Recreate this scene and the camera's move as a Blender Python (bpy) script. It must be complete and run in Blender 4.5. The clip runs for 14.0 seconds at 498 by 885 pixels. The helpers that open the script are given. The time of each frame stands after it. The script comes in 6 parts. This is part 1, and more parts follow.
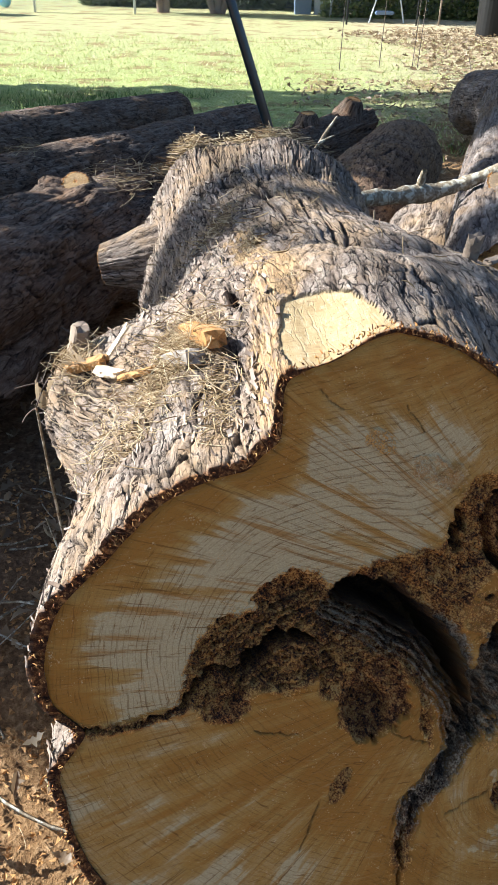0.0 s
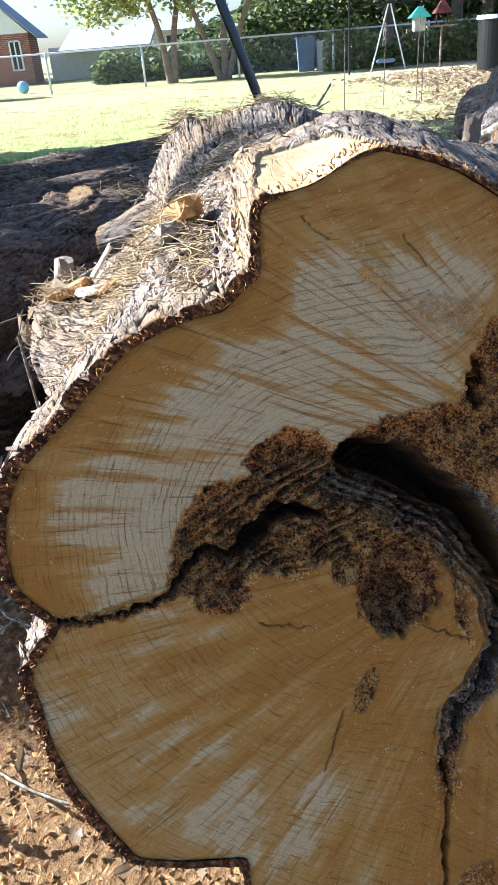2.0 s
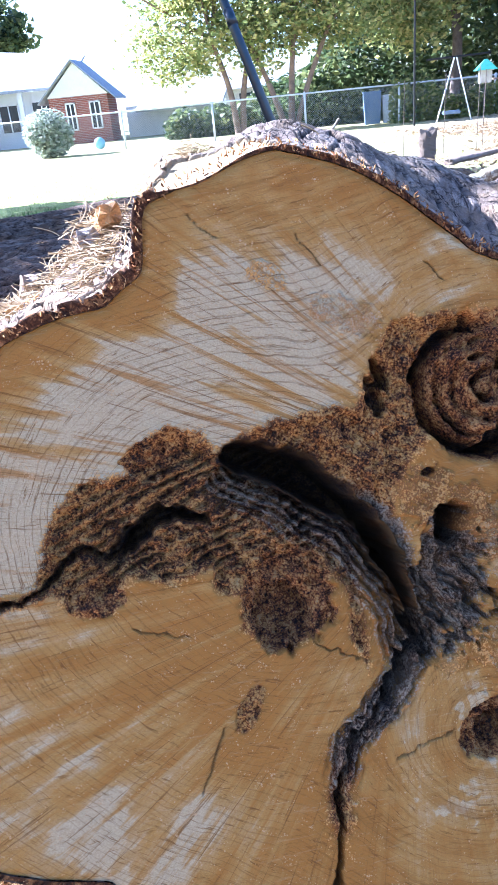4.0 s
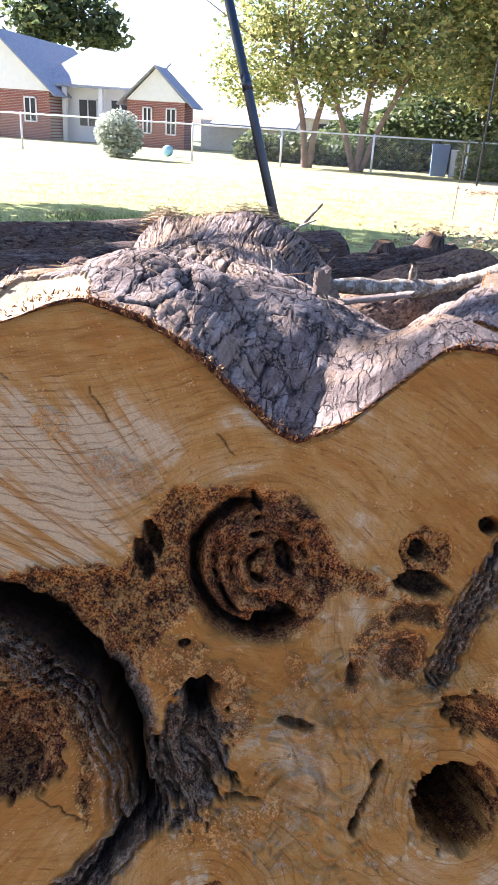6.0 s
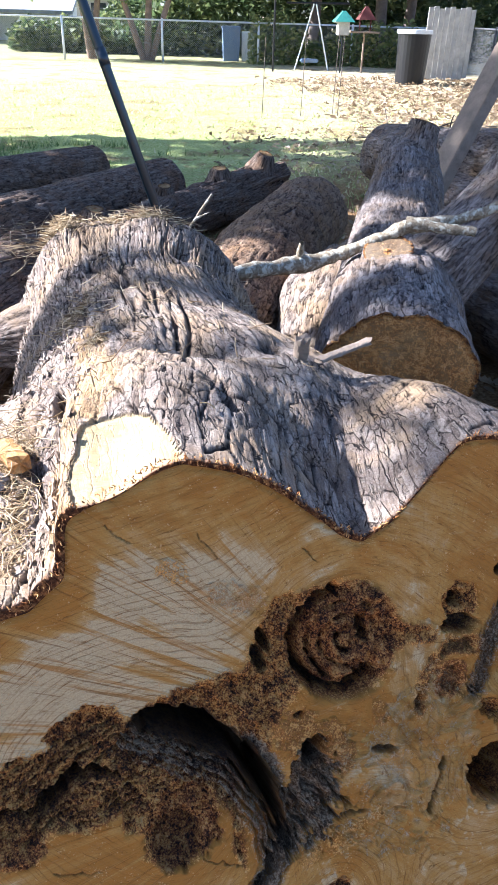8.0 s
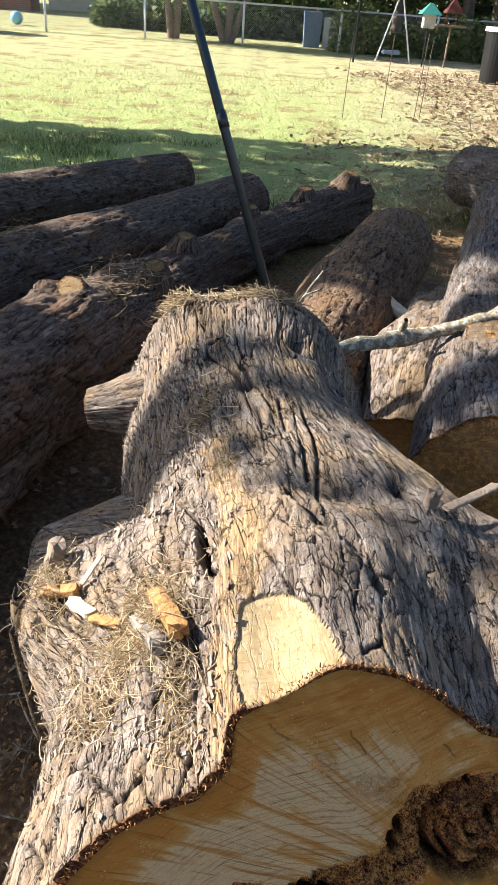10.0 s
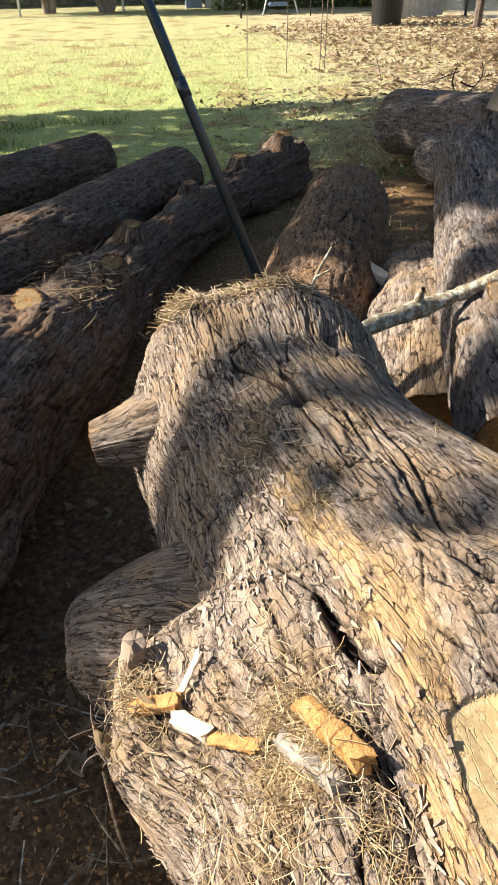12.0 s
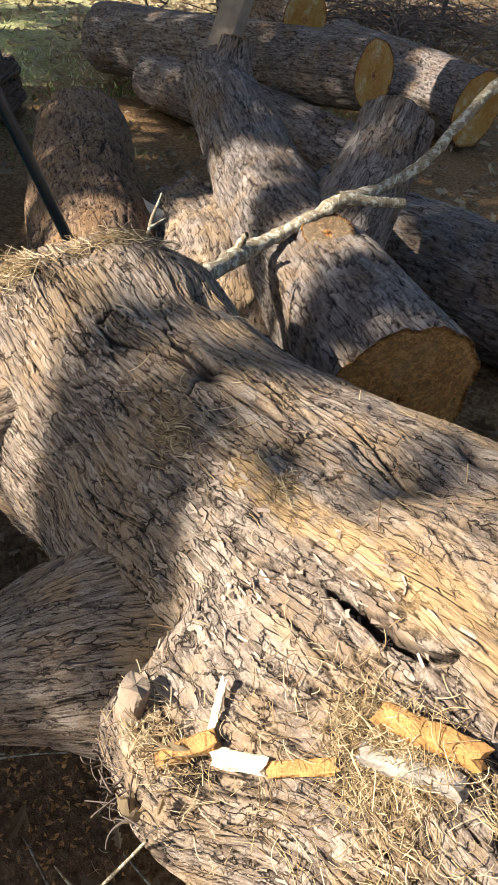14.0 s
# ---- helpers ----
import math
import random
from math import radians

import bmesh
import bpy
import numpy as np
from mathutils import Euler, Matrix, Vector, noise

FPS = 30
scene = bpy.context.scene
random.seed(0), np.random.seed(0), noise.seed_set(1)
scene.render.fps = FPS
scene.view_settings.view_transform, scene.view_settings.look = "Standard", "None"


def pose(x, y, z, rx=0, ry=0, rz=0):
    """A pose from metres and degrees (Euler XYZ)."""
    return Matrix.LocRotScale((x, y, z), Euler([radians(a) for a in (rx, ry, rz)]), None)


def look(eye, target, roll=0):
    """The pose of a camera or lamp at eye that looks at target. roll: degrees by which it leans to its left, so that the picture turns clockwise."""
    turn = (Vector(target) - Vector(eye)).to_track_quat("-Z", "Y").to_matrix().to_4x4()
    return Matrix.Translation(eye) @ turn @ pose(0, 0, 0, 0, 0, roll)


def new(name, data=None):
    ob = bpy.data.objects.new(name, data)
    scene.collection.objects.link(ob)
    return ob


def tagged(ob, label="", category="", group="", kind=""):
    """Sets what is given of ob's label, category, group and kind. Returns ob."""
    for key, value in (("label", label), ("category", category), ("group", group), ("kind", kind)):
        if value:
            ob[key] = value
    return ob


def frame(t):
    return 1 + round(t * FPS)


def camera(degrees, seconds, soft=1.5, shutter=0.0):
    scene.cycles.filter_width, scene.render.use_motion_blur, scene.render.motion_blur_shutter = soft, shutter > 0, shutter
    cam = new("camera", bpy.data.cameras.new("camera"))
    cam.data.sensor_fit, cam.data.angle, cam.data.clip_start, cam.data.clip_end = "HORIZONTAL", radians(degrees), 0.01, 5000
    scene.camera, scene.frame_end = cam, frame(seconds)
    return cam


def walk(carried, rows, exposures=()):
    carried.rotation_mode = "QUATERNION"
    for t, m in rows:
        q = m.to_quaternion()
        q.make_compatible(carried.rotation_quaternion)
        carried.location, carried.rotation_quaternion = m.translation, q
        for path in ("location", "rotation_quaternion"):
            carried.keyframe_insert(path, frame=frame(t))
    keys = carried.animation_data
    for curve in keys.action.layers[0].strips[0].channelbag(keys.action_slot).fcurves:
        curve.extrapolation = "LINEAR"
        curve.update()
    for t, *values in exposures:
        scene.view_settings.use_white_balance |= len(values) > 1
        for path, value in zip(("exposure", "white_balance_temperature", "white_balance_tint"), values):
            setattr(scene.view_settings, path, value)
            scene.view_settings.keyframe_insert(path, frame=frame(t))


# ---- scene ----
cam = camera(37.9, 14.0, soft=0.9)
PATH = [
    (0, (-0.015, -0.013, 1.361), (0.019, 1.657, 0.261), 1.3),
    (0.5, (-0.001, -0.049, 1.341), (0.075, 1.62, 0.242), 1.1),
    (1, (0.016, -0.096, 1.27), (-0.013, 1.605, 0.218), -3.1),
    (1.5, (0.04, -0.071, 1.17), (0.009, 1.653, 0.158), -3.2),
    (2, (0.04, -0.043, 1.102), (-0.025, 1.705, 0.134), -4.7),
    (2.2, (0.035, -0.056, 1.098), (-0.032, 1.717, 0.174), -5.3),
    (4.3, (0.291, -0.024, 1.029), (0.042, 1.788, 0.219), -5.3),
    (4.5, (0.33, -0.014, 1.054), (0.09, 1.811, 0.273), -4.4),
    (5, (0.406, 0.0, 1.106), (0.086, 1.825, 0.352), -1.8),
    (5.5, (0.461, 0.028, 1.152), (0.124, 1.852, 0.404), 1.4),
    (6, (0.495, 0.069, 1.169), (0.2, 1.881, 0.375), 3.7),
    (6.5, (0.476, 0.084, 1.2), (0.228, 1.884, 0.366), 4.9),
    (7, (0.418, 0.071, 1.223), (0.292, 1.867, 0.352), 1.4),
    (7.5, (0.307, 0.047, 1.318), (0.347, 1.795, 0.347), 0.8),
    (8, (0.186, 0.039, 1.474), (0.363, 1.75, 0.454), 1.9),
    (8.5, (0.118, 0.038, 1.605), (0.335, 1.745, 0.584), 2.7),
    (9, (0.156, 0.079, 1.706), (0.187, 1.774, 0.646), 5.4),
    (9.2, (0.148, 0.103, 1.752), (0.147, 1.811, 0.712), 5.8),
    (11.3, (-0.204, 0.335, 1.732), (0.018, 1.967, 0.597), 0.4),
    (11.5, (-0.19, 0.396, 1.73), (0.024, 2.034, 0.602), -0.7),
    (12, (-0.234, 0.471, 1.689), (-0.01, 2.105, 0.558), -1.1),
    (12.4, (-0.332, 0.474, 1.685), (0.055, 2.082, 0.561), -1.2),
    (12.5, (-0.359, 0.474, 1.688), (0.098, 2.074, 0.578), -0.9),
    (12.7, (-0.436, 0.48, 1.706), (0.146, 2.037, 0.595), 1.8),
    (12.8, (-0.464, 0.476, 1.725), (0.158, 2.018, 0.613), 2.8),
    (12.9, (-0.503, 0.494, 1.738), (0.166, 2.005, 0.613), 4.9),
    (13, (-0.527, 0.502, 1.743), (0.176, 2.007, 0.629), 4.9),
    (13.5, (-0.632, 0.539, 1.757), (0.27, 1.917, 0.623), 5.5),
    (14, (-0.566, 0.751, 1.681), (0.363, 2.008, 0.433), 8.7),
]
EXPOSURES = [(0, 1.7, 5400, 8), (2.2, 2.15, 5000, 9), (4.3, 3.0, 4600, 23), (5, 2.8, 4750, 26), (6, 2.55, 5400, 28), (7, 2.55, 5600, 25), (8, 2.35, 5100, 16), (9, 1.9, 5250, 10), (11.3, 1.58, 6250, 10), (14, 1.58, 6250, 10)]
walk(cam, [(t, look(eye, target, roll)) for t, eye, target, roll in PATH], EXPOSURES)

# ---- world and sun ----
SUN_DIR = Vector((-0.79, 0.20, 0.50)).normalized()
world = bpy.data.worlds.new("sky")
scene.world = world
world.use_nodes = True
wn = world.node_tree.nodes
sky = wn.new("ShaderNodeTexSky")
sky.sky_type, sky.sun_disc = "NISHITA", False
sky.sun_elevation = math.asin(SUN_DIR.z)
sky.sun_rotation = math.atan2(SUN_DIR.x, SUN_DIR.y)
sky.air_density, sky.dust_density = 1.0, 1.5
wn["Background"].inputs["Strength"].default_value = 0.056
world.node_tree.links.new(sky.outputs["Color"], wn["Background"].inputs["Color"])
sun = new("sun", bpy.data.lights.new("sun", "SUN"))
sun.data.energy, sun.data.angle, sun.data.color = 5.0, radians(0.55), (1.0, 0.90, 0.76)
sun.matrix_world = look((0, 0, 12), Vector((0, 0, 12)) - SUN_DIR)


# ---- noise on arrays ----
def hash3(i, j, k, seed):
    v = (i.astype(np.int64) * 374761393 + j.astype(np.int64) * 668265263 + k.astype(np.int64) * 2147483647 + seed * 1274126177) & 0x7FFFFFFF
    v = ((v ^ (v >> 13)) * 1274126177) & 0x7FFFFFFF
    v = ((v ^ (v >> 15)) * 2246822519) & 0x7FFFFFFF
    return ((v ^ (v >> 16)) & 0xFFFFFF) / float(0xFFFFFF)


def vnoise(x, y, z=0.0, seed=0):
    """Smooth noise from 0 to 1."""
    x, y, z = np.broadcast_arrays(np.asarray(x, float), np.asarray(y, float), np.asarray(z, float))
    i, j, k = np.floor(x), np.floor(y), np.floor(z)
    fx, fy, fz = x - i, y - j, z - k
    fx, fy, fz = (q * q * (3 - 2 * q) for q in (fx, fy, fz))
    out = 0
    for a in (0, 1):
        for b in (0, 1):
            for c in (0, 1):
                out = out + hash3(i + a, j + b, k + c, seed) * (fx if a else 1 - fx) * (fy if b else 1 - fy) * (fz if c else 1 - fz)
    return out


def fbm(x, y, z=0.0, seed=0, octaves=4):
    out, amp, total = 0, 1.0, 0.0
    for o in range(octaves):
        out = out + amp * vnoise(np.asarray(x) * 2 ** o, np.asarray(y) * 2 ** o, np.asarray(z) * 2 ** o, seed + o)
        total += amp
        amp *= 0.5
    return out / total


def cells(x, y, seed=0):
    """Distance to the nearest and next cell point, and the nearest cell's own random number."""
    i, j = np.floor(x), np.floor(y)
    f1, f2, own = np.full(x.shape, 9.0), np.full(x.shape, 9.0), np.zeros(x.shape)
    for a in (-1, 0, 1):
        for b in (-1, 0, 1):
            ci, cj = i + a, j + b
            zero = np.zeros_like(ci)
            d = np.hypot(ci + hash3(ci, cj, zero, seed) - x, cj + hash3(ci, cj, zero + 1, seed) - y)
            near = d < f1
            f2 = np.where(near, f1, np.minimum(f2, d))
            own = np.where(near, hash3(ci, cj, zero + 2, seed), own)
            f1 = np.where(near, d, f1)
    return f1, f2, own


def step(a, b, x):
    t = np.clip((np.asarray(x, float) - a) / (b - a), 0, 1)
    return t * t * (3 - 2 * t)


# ---- mesh helpers ----
def mesh_of(name, verts, faces, mat, attrs=None, smooth=True):
    me = bpy.data.meshes.new(name)
    verts = np.asarray(verts, np.float32).reshape(-1, 3)
    faces = np.asarray(faces, np.int32)
    n, w = faces.shape
    me.vertices.add(len(verts))
    me.vertices.foreach_set("co", verts.ravel())
    me.loops.add(n * w)
    me.loops.foreach_set("vertex_index", faces.ravel())
    me.polygons.add(n)
    me.polygons.foreach_set("loop_start", np.arange(0, n * w, w, dtype=np.int32))
    me.update(calc_edges=True)
    me.validate()
    me.polygons.foreach_set("use_smooth", np.full(len(me.polygons), smooth))
    for key, values in (attrs or {}).items():
        at = me.attributes.new(key, "FLOAT", "POINT")
        at.data.foreach_set("value", np.asarray(values, np.float32).ravel())
    me.materials.append(mat)
    return me


def put(name, me, parent=None, label=""):
    ob = new(name, me)
    if parent is not None:
        ob.parent = parent
    if label:
        ob["label"] = label
    return ob


def part(name, bm, mat, parent, label="", smooth=False):
    me = bpy.data.meshes.new(name)
    bm.normal_update()
    bm.to_mesh(me)
    bm.free()
    for p in me.polygons:
        p.use_smooth = smooth
    me.materials.append(mat)
    return put(name, me, parent, label)


def thing(name, label, category, group="", kind="", at=(0, 0, 0)):
    ob = new(name)
    ob.empty_display_size = 0.1
    ob.location = at
    return tagged(ob, label, category, group, kind)


def grid_faces(rows, cols, wrap):
    r, c = np.arange(rows - 1)[:, None], np.arange(cols if wrap else cols - 1)[None, :]
    c2 = (c + 1) % cols
    return np.stack([r * cols + c, r * cols + c2, (r + 1) * cols + c2, (r + 1) * cols + c], -1).reshape(-1, 4)


def box(bm, size, m, bevel=0.0):
    made = bmesh.ops.create_cube(bm, size=1.0, matrix=m @ Matrix.Diagonal((*size, 1)))
    if bevel:
        edges = list({e for v in made["verts"] for e in v.link_edges})
        bmesh.ops.bevel(bm, geom=edges, offset=bevel, segments=2, affect="EDGES")


def rod(bm, a, b, r1, r2=None, n=8):
    a, b = Vector(a), Vector(b)
    d = b - a
    m = Matrix.Translation((a + b) / 2) @ d.to_track_quat("Z", "Y").to_matrix().to_4x4()
    bmesh.ops.create_cone(bm, cap_ends=True, segments=n, radius1=r1, radius2=r1 if r2 is None else r2, depth=d.length, matrix=m)


def tube_np(points, radii, n=6):
    """A tapered tube along points, as arrays."""
    p = np.asarray(points, float)
    d = np.gradient(p, axis=0)
    d /= np.linalg.norm(d, axis=1)[:, None] + 1e-9
    ref = np.array([0.3, 0.2, 0.93]) if abs(d[0][2]) < 0.9 else np.array([1.0, 0.1, 0])
    e1 = np.cross(d, ref)
    e1 /= np.linalg.norm(e1, axis=1)[:, None] + 1e-9
    e2 = np.cross(d, e1)
    th = np.linspace(0, 2 * np.pi, n, endpoint=False)
    rr = np.broadcast_to(np.asarray(radii, float), (len(p),))
    v = p[:, None] + rr[:, None, None] * (np.cos(th)[None, :, None] * e1[:, None] + np.sin(th)[None, :, None] * e2[:, None])
    return v.reshape(-1, 3), grid_faces(len(p), n, True)


def join_np(pieces):
    vs, fs, base = [], [], 0
    for v, f in pieces:
        vs.append(v)
        fs.append(f + base)
        base += len(v)
    return np.concatenate(vs), np.concatenate(fs)


# ---- materials ----
class Nodes:
    """Short ways to wire a node material."""

    def __init__(self, name):
        self.mat = bpy.data.materials.new(name)
        self.mat.use_nodes = True
        self.n, self.l = self.mat.node_tree.nodes, self.mat.node_tree.links
        self.b = self.n["Principled BSDF"]

    def wire(self, socket, value):
        if isinstance(value, bpy.types.NodeSocket):
            self.l.new(value, socket)
        else:
            socket.default_value = value

    def math(self, op, a, b=0.0, clamp=False):
        m = self.n.new("ShaderNodeMath")
        m.operation, m.use_clamp = op, clamp
        self.wire(m.inputs[0], a)
        self.wire(m.inputs[1], b)
        return m.outputs[0]

    def attr(self, name):
        a = self.n.new("ShaderNodeAttribute")
        a.attribute_name = name
        return a.outputs["Fac"]

    def xyz(self, x, y, z=0.0):
        c = self.n.new("ShaderNodeCombineXYZ")
        for i, v in enumerate((x, y, z)):
            self.wire(c.inputs[i], v)
        return c.outputs[0]

    def coord(self, scale=(1, 1, 1)):
        t, m = self.n.new("ShaderNodeTexCoord"), self.n.new("ShaderNodeMapping")
        m.inputs["Scale"].default_value = scale
        self.l.new(t.outputs["Object"], m.inputs["Vector"])
        return m.outputs[0]

    def noise(self, vec, scale, detail=4.0, rough=0.6, distort=0.0):
        t = self.n.new("ShaderNodeTexNoise")
        self.wire(t.inputs["Vector"], vec)
        t.inputs["Scale"].default_value, t.inputs["Detail"].default_value = scale, detail
        t.inputs["Roughness"].default_value, t.inputs["Distortion"].default_value = rough, distort
        return t.outputs["Fac"]

    def ramp(self, fac, stops):
        r = self.n.new("ShaderNodeValToRGB")
        e = r.color_ramp.elements
        while len(e) < len(stops):
            e.new(0.5)
        for el, (pos, col) in zip(e, stops):
            el.position = pos
            el.color = (*((col,) * 3 if isinstance(col, float) else col), 1)
        self.wire(r.inputs[0], fac)
        return r.outputs["Color"]

    def mix(self, fac, a, b, blend="MIX"):
        m = self.n.new("ShaderNodeMix")
        m.data_type, m.blend_type = "RGBA", blend
        self.wire(m.inputs[0], fac)
        for i, v in ((6, a), (7, b)):
            self.wire(m.inputs[i], (*v, 1) if isinstance(v, tuple) else v)
        return m.outputs[2]

    def bump(self, height, strength, distance, normal=None):
        b = self.n.new("ShaderNodeBump")
        b.inputs["Strength"].default_value, b.inputs["Distance"].default_value = strength, distance
        self.wire(b.inputs["Height"], height)
        if normal is not None:
            self.l.new(normal, b.inputs["Normal"])
        return b.outputs[0]

    def done(self, color, rough=0.8, normal=None, metal=0.0, spec=0.3):
        self.wire(self.b.inputs["Base Color"], (*color, 1) if isinstance(color, tuple) else color)
        self.wire(self.b.inputs["Roughness"], rough)
        self.b.inputs["Metallic"].default_value = metal
        self.b.inputs["Specular IOR Level"].default_value = spec
        if normal is not None:
            self.l.new(normal, self.b.inputs["Normal"])
        return self.mat


def plain(name, color, rough=0.6, vary=0.25, scale=8.0, metal=0.0, spec=0.4, bump=0.0):
    """A painted or simple surface with mottling at two scales."""
    k = Nodes(name)
    a, b = k.noise(k.coord(), scale, 5), k.noise(k.coord(), scale * 9, 3)
    m = k.math("ADD", k.math("MULTIPLY", a, 0.65), k.math("MULTIPLY", b, 0.35))
    lo, hi = tuple(c * (1 - vary) for c in color), tuple(min(1, c * (1 + vary)) for c in color)
    col = k.ramp(m, [(0.3, lo), (0.7, hi)])
    return k.done(col, rough, k.bump(b, bump, 0.004) if bump else None, metal, spec)


def bark_material(name, plate, pale, deep, warm):
    """Plated bark; the attributes 'fis' (fissures), 'own' (plate by plate), 'al' and 'ar' (along and round) come from the mesh."""
    k = Nodes(name)
    fis, own, smooth = k.attr("fis"), k.attr("own"), k.attr("cut")
    al, ar = k.attr("al"), k.attr("ar")
    w1 = k.math("SUBTRACT", k.noise(k.coord(), 16.0, 4, 0.65), 0.5)
    w2 = k.math("SUBTRACT", k.noise(k.coord(), 60.0, 3, 0.65), 0.5)

    def scales(sa, sl, bend, z, lo, hi):
        """Plates of bark: the cracks between them, and each plate's own shade."""
        out = []
        for feature in ("DISTANCE_TO_EDGE", "F1"):
            t = k.n.new("ShaderNodeTexVoronoi")
            t.feature = feature
            off = k.math("ADD", k.math("MULTIPLY", w1, bend), k.math("MULTIPLY", w2, bend * 0.45))
            k.wire(t.inputs["Vector"], k.xyz(k.math("ADD", k.math("MULTIPLY", ar, sa), off), k.math("ADD", k.math("MULTIPLY", al, sl), off), z))
            t.inputs["Scale"].default_value = 1.0
            out.append(k.ramp(t.outputs["Distance"], [(lo, 1.0), (hi, 0.0)]) if feature != "F1" else t.outputs["Color"])
        return out[0], k.math("MULTIPLY", out[1], 1.0)

    fibre = k.noise(k.xyz(k.math("MULTIPLY", ar, 260.0), k.math("MULTIPLY", al, 14.0)), 1.0, 5, 0.68, 0.6)
    mid = k.noise(k.coord(), 38.0, 4, 0.65)
    fine = k.noise(k.coord(), 300.0, 4, 0.75)
    gate = k.ramp(k.noise(k.coord(), 26.0, 4), [(0.42, 0.05), (0.56, 1.0)])
    gate2 = k.ramp(k.noise(k.coord((1, 1.3, 1)), 23.0, 3), [(0.42, 0.0), (0.56, 1.0)])
    c1, _ = scales(30.0, 4.2, 1.0, 0.0, 0.006, 0.036)
    c2, own2 = scales(58.0, 13.0, 1.0, 3.0, 0.004, 0.042)
    c3, own3 = scales(150.0, 34.0, 0.8, 6.0, 0.0, 0.065)
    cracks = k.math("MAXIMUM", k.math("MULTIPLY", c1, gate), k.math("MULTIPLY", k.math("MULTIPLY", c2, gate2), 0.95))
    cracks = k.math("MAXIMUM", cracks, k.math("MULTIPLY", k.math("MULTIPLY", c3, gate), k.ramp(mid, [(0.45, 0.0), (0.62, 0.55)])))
    tone = k.math("ADD", k.math("MULTIPLY", own2, 0.24), k.math("ADD", k.math("MULTIPLY", own3, 0.20), k.math("MULTIPLY", own, 0.16)))
    tone = k.math("ADD", tone, k.math("ADD", k.math("MULTIPLY", mid, 0.25), k.math("MULTIPLY", fibre, 0.32)))
    tone = k.math("ADD", tone, k.math("MULTIPLY", k.math("SUBTRACT", fine, 0.5), 0.75))
    col = k.ramp(tone, [(0.30, tuple(c * 0.55 for c in plate)), (0.52, plate), (0.76, pale), (0.95, tuple(min(1, c * 1.18) for c in pale))])
    col = k.mix(k.ramp(k.noise(k.coord((1, 1, 1)), 6.0, 5, 0.7), [(0.46, 0.0), (0.64, 0.75)]), col, warm)
    col = k.mix(k.ramp(fibre, [(0.30, 0.55), (0.40, 0.0)]), col, tuple(c * 0.4 for c in plate))
    # deep: inner bark colour taken near black, with the cracks' shade painted in
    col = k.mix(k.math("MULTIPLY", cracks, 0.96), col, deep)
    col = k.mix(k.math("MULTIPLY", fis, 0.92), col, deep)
    h = k.math("ADD", k.math("MULTIPLY", own2, 0.55), k.math("ADD", k.math("MULTIPLY", own3, 0.45), k.math("MULTIPLY", fine, 0.40)))
    h = k.math("ADD", h, k.math("ADD", k.math("MULTIPLY", fibre, 0.35), k.math("MULTIPLY", mid, 0.5)))
    h = k.math("SUBTRACT", h, k.math("MULTIPLY", cracks, 1.1))
    h = k.math("MULTIPLY", h, k.math("SUBTRACT", 1.0, k.math("MULTIPLY", smooth, 0.93)))
    return k.done(col, 0.88, k.bump(h, 1.0, 0.0075), 0.0, 0.2), k, col


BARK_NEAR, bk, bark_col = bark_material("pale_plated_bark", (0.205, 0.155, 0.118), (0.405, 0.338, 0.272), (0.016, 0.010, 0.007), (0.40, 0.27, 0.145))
# the smooth chopped facet and the sawn rim show bare wood
cutmask = bk.attr("cut")
grain = bk.noise(bk.xyz(bk.math("MULTIPLY", bk.attr("ar"), 170.0), bk.math("MULTIPLY", bk.attr("al"), 7.0)), 1.0, 5, 0.7, 0.4)
stripped = bk.ramp(grain, [(0.34, (0.10, 0.055, 0.025)), (0.44, (0.33, 0.205, 0.095)), (0.58, (0.50, 0.34, 0.165)), (0.75, (0.58, 0.45, 0.26))])
bark_col = bk.mix(bk.math("MULTIPLY", bk.attr("strip"), bk.ramp(bk.noise(bk.coord(), 30.0, 4, 0.7), [(0.36, 0.15), (0.55, 0.9)])), bark_col, stripped)
facet = bk.ramp(bk.noise(bk.coord((1, 1, 1)), 26.0, 6, 0.65), [(0.3, (0.25, 0.165, 0.07)), (0.5, (0.34, 0.25, 0.125)), (0.75, (0.41, 0.32, 0.18))])
facet = bk.mix(bk.ramp(bk.noise(bk.coord((30, 9, 30)), 6.0, 4, 0.7), [(0.54, 0.0), (0.66, 0.6)]), facet, (0.48, 0.395, 0.25))
facet = bk.mix(bk.ramp(bk.noise(bk.coord((14, 40, 14)), 3.0, 5, 0.7, 0.6), [(0.34, 0.7), (0.46, 0.0)]), facet, (0.22, 0.14, 0.07))
facet = bk.mix(bk.ramp(bk.noise(bk.coord(), 170.0, 2, 0.6), [(0.68, 0.0), (0.72, 0.8)]), facet, (0.10, 0.055, 0.025))
rim = bk.attr("rim")
rimcol = bk.ramp(bk.noise(bk.coord((1, 1, 1)), 120.0, 4, 0.7), [(0.3, (0.016, 0.007, 0.004)), (0.5, (0.10, 0.035, 0.011)), (0.68, (0.44, 0.20, 0.06))])
c2 = bk.mix(rim, bk.mix(cutmask, bark_col, facet), rimcol)
bk.wire(bk.b.inputs["Base Color"], c2)
BARK_DARK, _, _ = bark_material("dark_furrowed_bark", (0.145, 0.100, 0.070), (0.29, 0.225, 0.17), (0.018, 0.011, 0.008), (0.20, 0.11, 0.055))
BARK_BROWN, _, _ = bark_material("brown_stripped_bark", (0.20, 0.125, 0.075), (0.36, 0.25, 0.155), (0.018, 0.010, 0.007), (0.30, 0.17, 0.07))
